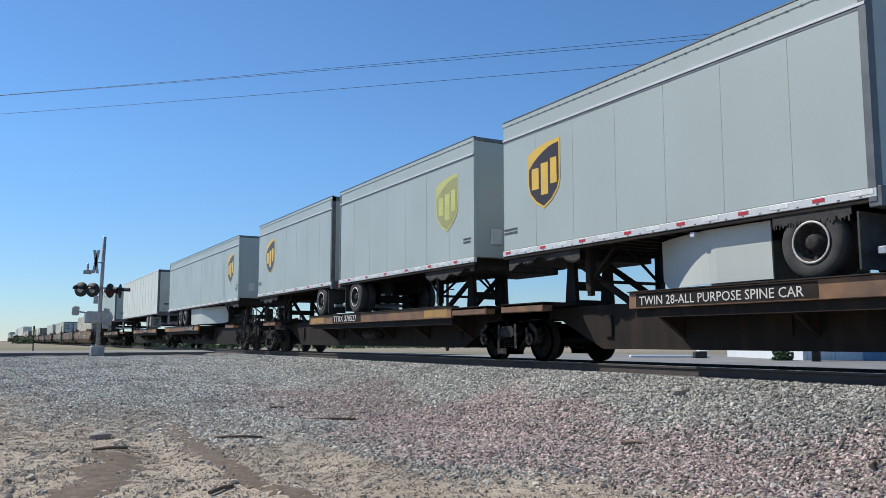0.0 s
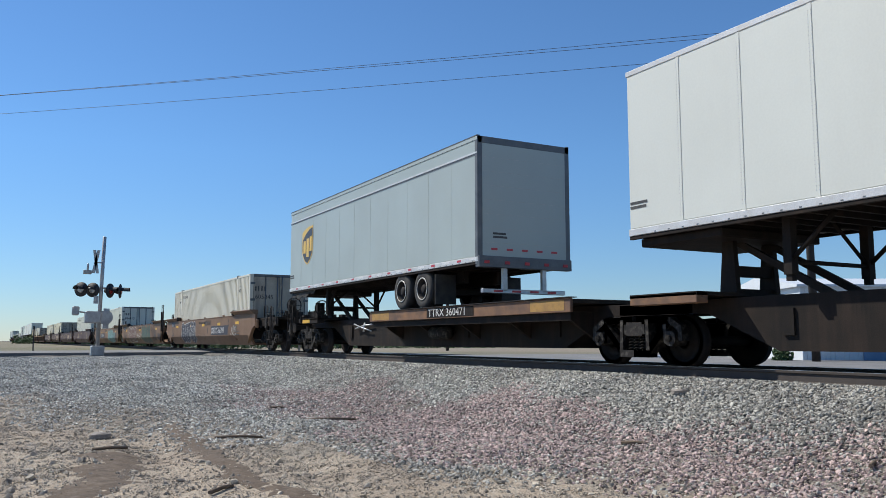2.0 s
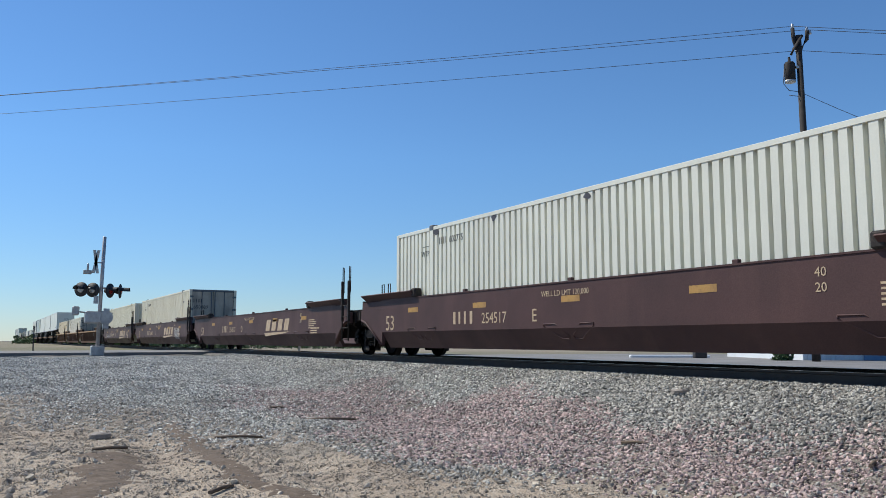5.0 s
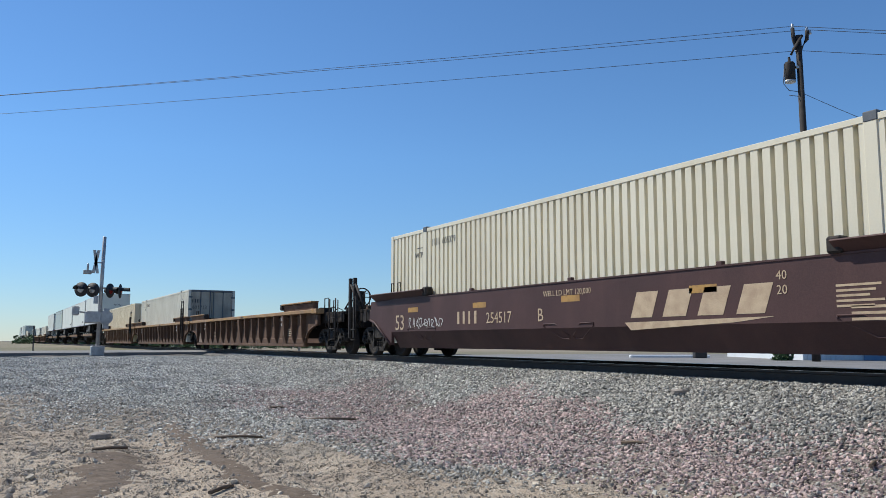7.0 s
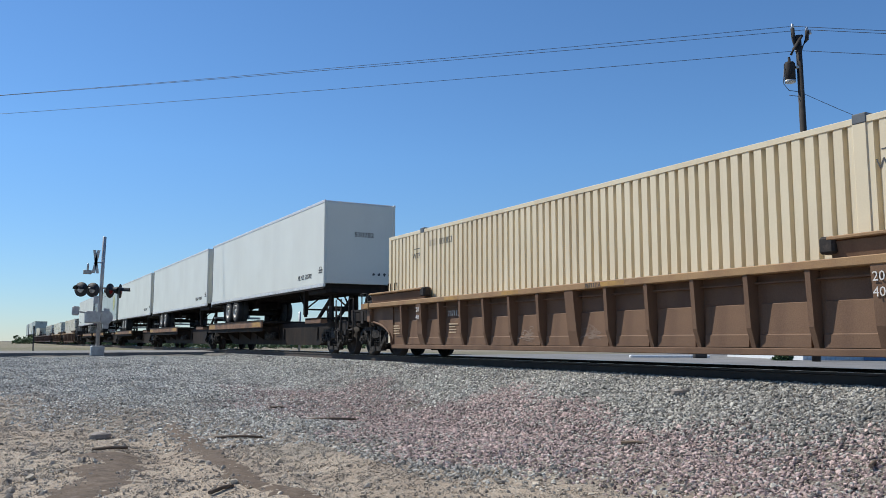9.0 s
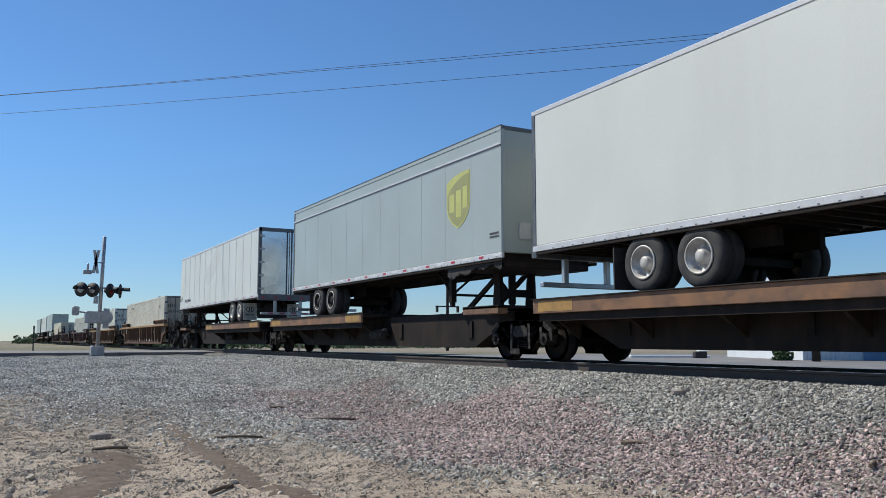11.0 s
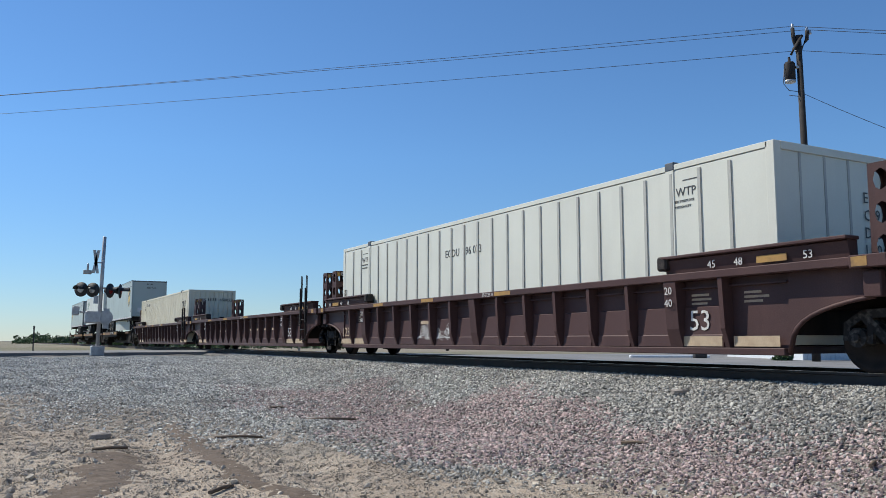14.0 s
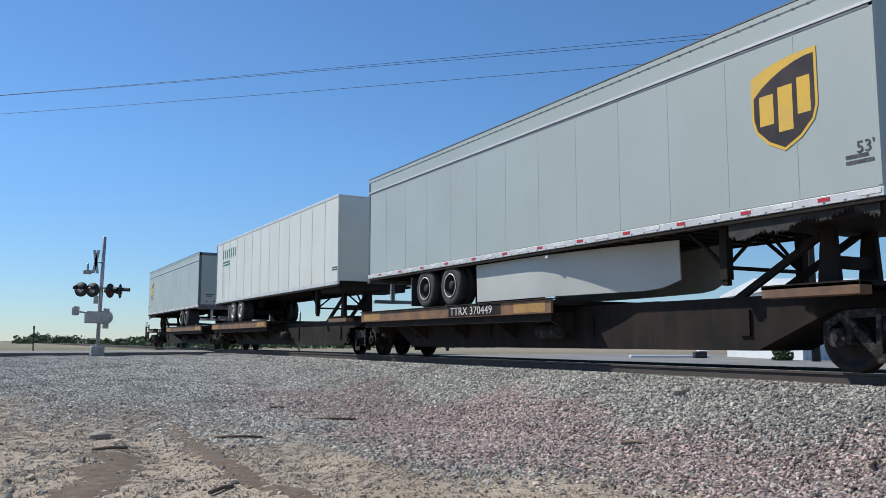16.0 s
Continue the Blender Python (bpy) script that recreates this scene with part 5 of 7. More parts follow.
    part("rear_guard", soften(guard, 0.01), M_GALV, t)
    if not nose_near:
        for x in (-0.75, -0.25, 0.25, 0.75):
            part("guard_tape", boxes((x - 0.12, x + 0.12, 0.013, 0.0195, 1.525, 1.575)), M_RED, t)
        for x in (-1.1, -0.55, 0, 0.55, 1.1):
            part("tail_lamp", soften(boxes((x - 0.07, x + 0.07, -0.075, -0.058, z0 + 0.02, z0 + 0.09)), 0.01), M_RED, t)
        if kind == "swing":
            for x in (-0.10, 0.10):
                part("lock_rod", rod(bmesh.new(), [(x, -0.03, zs), (x, -0.03, z1 - 0.14)], 0.024, 8), M_DARKRAIL, t)
            for k in range(5):
                for s in (-1, 1):
                    part("hinge", soften(boxes((s * (W - 0.02), s * (W - 0.24), -0.03, -0.005, zs + 0.2 + k * 0.55, zs + 0.28 + k * 0.55)), 0.006), M_GALV, t)
            part("door_seam", boxes((-0.012, 0.012, -0.012, -0.0045, zs + 0.03, z1 - 0.17)), M_RUBBER, t)
        else:
            for k in range(1, 8):
                part("door_seam", boxes((-W + 0.13, W - 0.13, -0.0075, -0.0045, zs + k * 0.33, zs + k * 0.33 + 0.004)), M_ROLLDOOR if paint is M_WHITE else M_RIM, t)
            flats("small_print", bars(2, 0.45, 0.05, 0.03, seed), (-0.9, -0.008, zs + 0.52), END, M_INK, t)
            for k in range(5):
                flats("rear_tape", [rect(0, 0, 0.17, 0.05)], (-0.95 + 0.42 * k, -0.008, zs + 0.16), END, M_RED, t)
    else:
        # nose: corner posts, gladhands, small hatch
        for s in (-1, 1):
            part("nose_post", soften(boxes((s * (W + 0.006), s * (W - 0.10), -0.01, 0.10, zs, z1 - 0.02)), 0.03), paint, t)
        flats("hose_socket", [blob(0.30 + 0.2 * k, 0, 0.05, 0.05, seed + k) for k in range(4)], (0.2, 0.012, zs + 0.35), END, M_INK, t)
        if kind == "smooth":
            part("document_box", soften(boxes((-0.85, -0.55, -0.03, 0.03, zs + 0.30, zs + 0.68)), 0.02), M_ALU, t)
            part("hose_box", soften(boxes((0.55, 0.95, -0.03, 0.03, zs + 0.20, zs + 0.50)), 0.02), M_INK, t)
            part("roof_edge", soften(boxes((-W, W, -0.012, 0.06, z1 - 0.08, z1 + 0.006)), 0.01), M_DARKRAIL, t)
            flats("owner_mark", glyph_bars(5, 0.09, 0.12, 0.01, 0, seed), (-0.2, 0.012, z1 - 0.32), END, M_INK, t)
        if number:
            words(number, 0.24, (-0.22, 0.012, z1 - 0.62 if kind == "smooth" else 3.92), END, M_INK, t)
    if number and kind == "swing":
        words("MLNZ", 0.26, (0.35, -0.012, 3.02), END, M_INK, t)
        words(number, 0.26, (0.32, -0.012, 2.74), END, M_INK, t)
    if skirt:
        a, b = (Y(4.2), Y(L - axles[0] - 1.0)) if L > 10 else (Y(4.0), Y(L - axles[0] - 0.75))
        for side in (-1, 1):
            part("side_skirt", skirt_panel(a, b, z0, side), M_SKIRT, t, "white side skirt panel that curves in under the box")
        part("skirt_bracket", soften(boxes((-1.262, -1.20, (a + b) / 2 - 0.05, (a + b) / 2 + 0.05, z0 - 0.10, z0 - 0.02)), 0.008), M_ALU, t)
        if L < 10:  # bristle fringe over the rear wheel
            wy = Y(L - axles[0])
            rng2, bm = random.Random(seed), bmesh.new()
            for k in range(90):
                y = wy - 0.62 + 1.2 * k / 89
                box(bm, -1.275, -1.262, y, y + 0.012, 2.0 + rng2.uniform(-0.05, 0.04), z0 + 0.01)
            tagged(part("bristle_fringe", bm, M_RUBBER, t, "dark bristle fringe over the wheel"), kind="stuff")
    if emblem:
        lo = emblem == "olive"
        shield(t, face - 0.002, Y(emblem_at), 3.72, 1.09, 1.34, M_GOLD if not lo else mat_olive_light, M_SHIELD if not lo else M_OLIVE)
    if side_mark:
        side_mark(t, face, L, Y)
    if end_mark:
        end_mark(t)
    flats("small_print", bars(2, 0.5, 0.045, 0.03, seed), (face, Y(0.5) + (0 if nose_near else 0.45), zs + 0.42), SIDE, M_INK, t)
    return t


mat_olive_light = mat("yellow_green_decal", (0.55, 0.55, 0.16), (0.48, 0.48, 0.14), 2, 0.4, 0, 0.0)


def skirt_panel(a, b, top, side):
    """Thin sheet below the box from its front end a to its rear end b; the front third bends inwards."""
    bm, n, rows = bmesh.new(), 16, []
    for k in range(n + 1):
        u = k / n
        x = 1.13 - 0.55 * max(0.0, 0.62 - u) ** 1.5 / 0.62 ** 1.5
        y, low = a + (b - a) * u, 1.30 + 0.16 * max(0.0, 0.08 - u) / 0.08
        rows.append([bm.verts.new((side * (x - d), y, z)) for d, z in ((0, top), (0.02, low), (0.045, low), (0.025, top))])
    for p, q in zip(rows, rows[1:]):
        for i in range(4):
            bm.faces.new((p[i], p[(i + 1) % 4], q[(i + 1) % 4], q[i])).smooth = False
    bm.faces.new(rows[0])
    bm.faces.new(rows[-1][::-1])
    return bm


def rivet_row(z0, z1):
    bm = bmesh.new()
    for s in (-0.024, 0.024):
        for k in range(44):
            z = z0 + 0.1 + (z1 - z0 - 0.3) * k / 43
            box(bm, -0.006, 0, s - 0.006, s + 0.006, z - 0.006, z + 0.006)
    return bm


def punched(L, z, step=0.31, size=0.03):
    bm = bmesh.new()
    for k in range(int((L - 0.3) / step)):
        box(bm, -1.295 - 0.0135, -1.29, 0.2 + k * step, 0.2 + k * step + size * 2, z + 0.03, z + 0.03 + size)
    return bm

# ---- crossing signal, poles, wires, shed, plants ----


def crossing_signal(x, y, z):
    s = tagged(new("crossing_signal"), "silver railway crossing signal with flashing lamps, crossbuck and gate motor", "crossing signal")
    s.matrix_basis = pose(x, y, z, 0, 1.1, 0)
    part("mast", lathe(bmesh.new(), [(0, 0.085), (5.35, 0.08), (5.37, 0.05)], (0, 0, 0), "z", 14), M_SIGNAL, s)
    part("base", soften(boxes((-0.28, 0.28, -0.28, 0.28, -0.05, 0.42)), 0.04), M_SIGNAL, s, "grey junction base")
    part("gate_motor", soften(boxes((-0.62, 0.06, -0.3, 0.25, 1.42, 1.95)), 0.05), M_SIGNAL, s, "grey gate mechanism housing")
    bm = lathe(bmesh.new(), [(-0.15, 0.30), (0.0, 0.33), (0.12, 0.28)], (0.25, 0, 1.7), "y", 18)
    box(bm, 0.16, 0.4, -0.1, 0.12, 1.2, 2.1)
    part("counterweight", bm, M_SIGNAL, s)
    part("lamp_bar", rod(bmesh.new(), [(-0.9, 0, 1.92), (-0.5, 0, 1.88)], 0.04), M_SIGNAL, s)
    part("side_lamp_box", soften(boxes((-1.15, -0.85, -0.15, 0.15, 1.75, 2.15)), 0.05), M_SIGNAL, s)
    arm = bmesh.new()
    rod(arm, [(-0.95, 0, 2.98), (1.0, 0, 3.05)], 0.045)
    part("crossarm", arm, M_SIGNAL, s)
    for lx, turn in ((-0.86, -38), (-0.38, -38), (0.42, 50), (0.86, 70)):
        head = bmesh.new()
        lathe(head, [(0.0, 0.06), (0.04, 0.33), (0.06, 0.33), (0.09, 0.16), (0.30, 0.10)], (0, 0, 0), "y", 22)
        lamp = part("lamp_target", head, M_MATTE, s, "round black lamp background", pose(lx, 0, 2.92, 0, 0, turn))
        part("lens", lathe(bmesh.new(), [(-0.03, 0.10), (0.0, 0.15)], (0, 0, 0), "y", 18), M_LENS if lx > 0 else M_ALU, lamp)
        hood = extrude(bmesh.new(), [(0.16 * math.cos(a), 0.16 * math.sin(a)) for a in (math.pi * k / 8 for k in range(9))] + [(0.15 * math.cos(a), 0.15 * math.sin(a)) for a in (math.pi * (8 - k) / 8 for k in range(9))], "y", -0.36, 0.0)
        part("hood", hood, M_MATTE, lamp)
    for lean in (-1, 1):
        blade = extrude(bmesh.new(), [(-0.11 - lean * 0.09, 3.95), (0.02 - lean * 0.09, 3.95), (0.02 + lean * 0.09, 5.0), (-0.11 + lean * 0.09, 5.0)], "y", -0.30, -0.27)
        part("crossbuck_blade", blade, M_SIGNAL, s, "edge-on crossbuck blade", pose(-0.28, 0, -0.3))
    part("bracket", rod(bmesh.new(), [(0, 0, 4.15), (-0.3, -0.25, 4.15)], 0.03), M_SIGNAL, s)
    bell = boxes((-0.80, -0.45, -0.12, 0.12, 3.62, 3.80))
    rod(bell, [(-0.62, 0, 3.8), (-0.62, 0, 4.1)], 0.05)
    part("bell", soften(bell, 0.02), M_SIGNAL, s, "grey warning bell and bracket")
    part("small_sign", boxes((-0.3, -0.1, -0.1, -0.08, 2.3, 2.65)), M_SIGNAL, s)
    return s


def far_gate():
    g = tagged(new("crossing_gate"), "lowered crossing gate arm with lamps beyond the track", "crossing gate")
    g.matrix_basis = pose(17.5, 51.0, -0.3)
    part("mast", lathe(bmesh.new(), [(0, 0.08), (2.6, 0.08)], (0, 0, 0), "z", 10), M_SIGNAL, g)
    part("gate_motor", soften(boxes((-0.3, 0.3, -0.3, 0.3, 0.9, 1.5)), 0.04), M_SIGNAL, g)
    arm = boxes((-7.0, -0.2, -0.03, 0.03, 1.35, 1.47))
    part("gate_arm", arm, M_MATTE, g, "dark gate arm", pose(0, 0, 0, 0, 3, 0))
    for x in (-6.6, -4.6, -2.6):
        part("arm_lamp", soften(boxes((x - 0.07, x + 0.07, -0.06, 0.06, 1.47, 1.65)), 0.02), M_MATTE, g, "", pose(0, 0, 0, 0, 3, 0))


POLE = (28.80, 21.72)


def utility_pole():
    p = tagged(new("utility_pole"), "weathered wooden utility pole with transformer and angled insulator brackets", "utility pole")
    p.matrix_basis = pose(POLE[0] + 0.075, POLE[1] - 0.042, -0.5, -0.18, -0.33, 0)
    part("post", lathe(bmesh.new(), [(0, 0.165), (6, 0.145), (13.55, 0.115)], (0, 0, 0), "z", 14), M_POLE, p)
    u = Vector((0.876, -0.482, 0))  # sideways as seen from the lot

    def q(a, z, d=0.0):
        return tuple(u * a + Vector((0.482, 0.876, 0)) * d + Vector((0, 0, z)))

    br = bmesh.new()
    rod(br, [q(0.05, 12.9), q(0.36, 13.4), q(0.38, 13.75)], 0.085)
    rod(br, [q(-0.02, 12.7), q(-0.2, 13.4), q(-0.22, 13.85)], 0.085)
    part("insulator_bracket", br, M_POLE, p)
    cut = bmesh.new()
    rod(cut, [q(0.1, 13.5, -0.15), q(-0.3, 12.9, -0.2), q(-0.42, 12.65, -0.2)], 0.06)
    part("fuse_cutout", cut, M_POLE, p)
    can = lathe(bmesh.new(), [(11.55, 0.18), (11.6, 0.22), (12.3, 0.22), (12.38, 0.17), (12.42, 0.06), (12.6, 0.05)], q(-0.45, 0, -0.05), "z", 18)
    part("transformer", can, M_TRUCK, p, "dark transformer can with pale rim")
    part("transformer_rim", lathe(bmesh.new(), [(11.52, 0.215), (11.6, 0.225)], q(-0.45, 0, -0.05), "z", 18), M_GALV, p)
    part("bracket", boxes((-0.3, 0, -0.06, 0.06, 12.1, 12.2)), M_GALV, p)
    lp = rod(bmesh.new(), [q(-0.66, 12.1), q(-0.72, 11.5), q(-0.5, 11.2), q(-0.1, 11.15)], 0.014)
    rod(lp, [q(-0.5, 11.0), q(-0.1, 10.95)], 0.014)
    part("drop_loop", lp, M_WIRE, p)
    for a, z in ((-0.22, 13.85), (0.38, 13.72), (-0.1, 12.85), (0.5, 13.6)):
        part("insulator", lathe(bmesh.new(), [(0, 0.05), (0.04, 0.07), (0.1, 0.05), (0.16, 0.06), (0.2, 0.03)], q(a, z), "z", 10), M_GALV, p)
    return p


def wire(a, b, sag, radius, name="overhead_wire", label="thin overhead power line crossing the track"):
    a, b = Vector(a), Vector(b)
    pts = [a.lerp(b, k / 30) - Vector((0, 0, sag * 4 * (k / 30) * (1 - k / 30))) for k in range(31)]
    w = rod(bmesh.new(), pts, radius, 5)
    tagged(part(name, w, M_WIRE, None), label, "power line")


def shed():
    s = tagged(new("metal_shed"), "white corrugated metal shed with a low gable roof", "shed")
    s.matrix_basis = pose(30.5, 23.55, -0.75, 0, 0, -28)
    wall = bmesh.new()
    for k in range(60):
        y = k * 0.2
        box(wall, y, y + 0.12, -0.02, 0.0, 0, 3.5)
    box(wall, 0, 12, 0, 0.12, 0, 3.5)
    box(wall, 0, 0.12, 0.12, 9, 0, 3.5)
    box(wall, 11.88, 12, 0.12, 9, 0, 3.5)
    part("wall", wall, M_SHED, s)
    gable = extrude(bmesh.new(), [(-0.2, 3.5), (9.2, 3.5), (9.2, 3.6), (4.5, 4.2), (-0.2, 3.6)], "x", -0.2, 12.2)
    part("roof", gable, M_SHED, s, "low white gable roof")
    part("door", soften(boxes((2.6, 6.0, -0.06, -0.025, 0, 2.8)), 0.01), M_BLUE, s, "faded blue sliding door")
    part("skirting", boxes((6.02, 12, -0.05, -0.022, 0, 0.35)), M_BLUE, s)


def small_pole():
    p = tagged(new("slim_pole"), "slim dark pole with short side arms and insulators", "pole")
    p.matrix_basis = pose(39.0, 70.0, -0.6)
    part("post", lathe(bmesh.new(), [(0, 0.16), (9.1, 0.13)], (0, 0, 0), "z", 10), M_POLE, p)
    for z in (6.85, 6.0):
        part("side_arm", boxes((0, 0.72, -0.06, 0.06, z, z + 0.11)), M_POLE, p)
    bm = boxes((-1.3, 1.3, -0.05, 0.05, 4.3, 4.42))
    for x in (-1.15, 1.15):
        box(bm, x - 0.1, x + 0.1, -0.1, 0.1, 3.8, 4.3)
    part("crossarm", bm, M_POLE, p)


def marker_post(x, y, z, h):
    m = tagged(new("marker_post"), "thin dark marker post beside the road", "post")
    m.matrix_basis = pose(x, y, z)
    part("stake", soften(boxes((-0.03, 0.03, -0.02, 0.02, 0, h)), 0.01), M_MATTE, m)
    part("cap", soften(boxes((-0.042, 0.042, -0.03, 0.03, h, h + 0.15)), 0.01), M_MATTE, m)


def leaf_mass(name, centres, radii, count, leaf, seed, label, category):
    """Foliage of many small tilted leaves gathered in clumps."""
    rng = np.random.default_rng(seed)
    c = np.asarray(centres, float)
    idx = rng.integers(0, len(c), count)
    d = rng.normal(0, 1, (count, 3))
    d /= np.linalg.norm(d, axis=1)[:, None]
    p = c[idx] + d * (np.asarray(radii)[idx] * rng.uniform(0.35, 1.0, count) ** 0.5)[:, None] * np.array([1, 1, 0.8])
    a, b = rng.normal(0, 1, (count, 3)), rng.normal(0, 1, (count, 3))
    a /= np.linalg.norm(a, axis=1)[:, None]
    b -= (a * b).sum(1)[:, None] * a
    b /= np.linalg.norm(b, axis=1)[:, None]
    s = leaf * rng.uniform(0.6, 1.3, (count, 1))
    v = np.stack([p - a * s, p + b * s * 0.5, p + a * s, p - b * s * 0.5], 1).reshape(-1, 3)
    f = np.arange(count * 4).reshape(-1, 4)
    me = bpy.data.meshes.new(name)
    me.from_pydata(v.tolist(), [], f.tolist())
    me.materials.append(M_LEAF)
    ob = new(name, me)
    return tagged(ob, label, category)


def shrubs():
    rng = random.Random(4)
    for k, (x, y) in enumerate(((29.3, 23.75),)):
        root = tagged(new("shrub"), "leafy green shrub beside the shed", "shrub", "shrubs by the shed")
        root.matrix_basis = pose(x, y, -0.7)
        cs = [(rng.uniform(-0.3, 0.3), rng.uniform(-0.3, 0.3), rng.uniform(0.15, 0.75)) for _ in range(14)]
        crown = leaf_mass("crown", cs, [0.24] * 14, 1800, 0.075, 40 + k, "", "")
        crown.parent = root
        stems = bmesh.new()
        for c in cs[:7]:
            rod(stems, [(0, 0, 0), (c[0] * 0.5, c[1] * 0.5, c[2] * 0.6), c], 0.02)
        part("stems", stems, M_BARK, root)
    # belt of trees far beyond the crossing
    rng = random.Random(9)
    cs, rs = [], []
    for k in range(260):
        x = rng.uniform(8, 150)
        y = 230 + rng.uniform(-8, 30) - x * 0.25
        h = rng.uniform(1.2, 2.4) * (1.0 + 0.3 * math.sin(x * 0.16))
        for j in range(4):
            cs.append((x + rng.uniform(-2, 2), y + rng.uniform(-2, 2), -0.8 + h * rng.uniform(0.25, 1.0)))
            rs.append(rng.uniform(0.8, 1.3))
    belt = leaf_mass("far_tree_belt", cs, rs, 42000, 0.34, 77, "dark green belt of trees and bushes across the fields", "trees")
    tagged(belt, "", "", "", "stuff")
    cs, rs = [], []
    for k in range(500):
        x = rng.uniform(13, 90)
        cs.append((x, rng.uniform(95, 150), -0.5 + rng.uniform(0, 0.5)))
        rs.append(rng.uniform(0.5, 1.0))
    tagged(leaf_mass("crop_rows", cs, rs, 16000, 0.25, 78, "low green crop in the field", "crop"), "", "", "", "stuff")


def ground_litter():
    def on(x, y, dz=0.0):
        return float(ground_height(np.array(x), np.array(y))) + dz
    for x, y, l, turn, name, lab in ((3.22, 11.95, 0.68, -27, "dry_stick", "dry broken stick lying on the dirt"), (1.42, 11.33, 0.42, -8, "dry_stick", "short dry stick on the dirt"),
                                     (5.23, 13.52, 0.86, -25, "dry_stick", "dark dry stick among the gravel"), (1.95, 7.78, 0.36, 41, "dry_stick", "dark stick in the wheel rut"),
                                     (5.06, 16.0, 0.3, -20, "dry_stick", "dry twig on gravel"), (7.26, 8.13, 0.38, -62, "dry_stick", "dark twig on the pink stones"),
                                     (7.6, 5.12, 0.3, 20, "dry_stick", "dark twig low on the bank")):
        z = on(x, y, 0.022)
        d = Vector((math.cos(radians(turn)), math.sin(radians(turn)), 0)) * l / 2
        bm = rod(bmesh.new(), [Vector((0, 0, 0)) - d, Vector((0.01, 0.01, 0.015)), d * 0.6 + Vector((0, 0, 0.01)), d], 0.02, 5)
        tagged(part(name, bm, M_STICK, None, "", pose(x, y, z)), lab, "stick", "sticks on the ground")
    for x, y, r, lab in ((1.49, 13.0, 0.11, "pale flat rock on the dirt"), (9.0, 9.1, 0.10, "yellowish flat stone on the ballast")):
        bm = bmesh.new()
        bmesh.ops.create_icosphere(bm, subdivisions=2, radius=1)
        rng = random.Random(int(x * 10))
        for v in bm.verts:
            v.co = Vector((v.co.x * r * 1.5, v.co.y * r, v.co.z * r * 0.55)) * rng.uniform(0.88, 1.1)
        tagged(part("rock", bm, M_ROCK, None, "", pose(x, y, on(x, y, r * 0.35))), lab, "rock", "loose rocks")


crossing_signal(4.27, 40.0, -0.22)
far_gate()
utility_pole()
W0 = (POLE[0], POLE[1])
for dx, dy, z, sag in ((-0.19, 0.11, 13.45, 0.4), (0.33, -0.18, 13.3, 0.3), (0.0, 0.0, 12.4, 0.4)):
    wire((W0[0] + dx, W0[1] + dy, z), (W0[0] - 62, W0[1] + 61, z + 1.7 + (0.12 if dx > 0 else 0)), sag, 0.011)
    wire((W0[0] + dx, W0[1] + dy, z), (W0[0] + 60, W0[1] - 34, z - 0.4), 0.9, 0.012)
wire((W0[0] + 0.1, W0[1], 10.6), (W0[0] + 14, W0[1] - 6.0, 6.2), 0.5, 0.012, "service_wire", "service wire sloping down to the shed")
shed()
small_pole()
marker_post(1.9, 45.0, -0.3, 1.3)
shrubs()
ground_litter()
build_stones()

# ---- the train ----


def on_ribs(z, lift):
    """x of the pressed sheet between the ribs at height z."""
    if z > 0.9375:
        return -1.3275 - lift
    return -1.346 - lift - (0.93 - z) * 0.065 if z > 0.508 else -1.386 - lift - (0.50 - z) * 0.047


def clip_at(shape, level, above):
    out = []
    for (x0, z0), (x1, z1) in zip(shape, shape[1:] + shape[:1]):
        in0, in1 = (z0 >= level) == above, (z1 >= level) == above
        if in0:
            out.append((x0, z0))
        if in0 != in1:
            t = (level - z0) / (z1 - z0)
            out.append((x0 + t * (x1 - x0), level))
    return out


def wrapped(name, shapes, y0, material, car, lift, surface=on_side, folds=(0.66,)):
    """Paint that follows the folds of the side; points are (right, height)."""
    bm = bmesh.new()
    for s in shapes:
        left = list(s)
        for level in folds + (9.0,):
            low = clip_at(left, level, False) if left else []
            left = clip_at(left, level, True) if left else []
            if len(low) > 2:
                mean = sum(z for _, z in low) / len(low)
                bm.faces.new([bm.verts.new((surface(z + (0.0008 if mean > z else -0.0008), lift), y0 - x, z)) for x, z in low])
    return part(name, bm, material, car)


def lobe(cx, cz, rx, rz, seed):
    """Fat rounded stroke."""
    rng = random.Random(seed)
    lean, waist = rng.uniform(-0.12, 0.12), rng.uniform(0.05, 0.28)
    pts = []
    for k in range(26):
        a = 2 * math.pi * k / 26
        u, v = math.cos(a), math.sin(a)
        w = rx * math.copysign(abs(u) ** 0.7, u) * (1 - waist * math.exp(-(v / 0.35) ** 2) * (u > 0))
        pts.append((cx + w + lean * v, cz + rz * math.copysign(abs(v) ** 0.8, v)))
    return pts


def curve_through(pts, steps=6):
    """Rounded line through the points."""
    out = []
    for i in range(len(pts) - 1):
        p0, p1, p2, p3 = (pts[min(max(i + o, 0), len(pts) - 1)] for o in (-1, 0, 1, 2))
        for k in range(steps):
            t = k / steps
            out.append(tuple(0.5 * (2 * b + (c - a) * t + (2 * a - 5 * b + 4 * c - d) * t * t + (3 * b - a - 3 * c + d) * t ** 3) for a, b, c, d in zip(p0, p1, p2, p3)))
    return out + [pts[-1]]


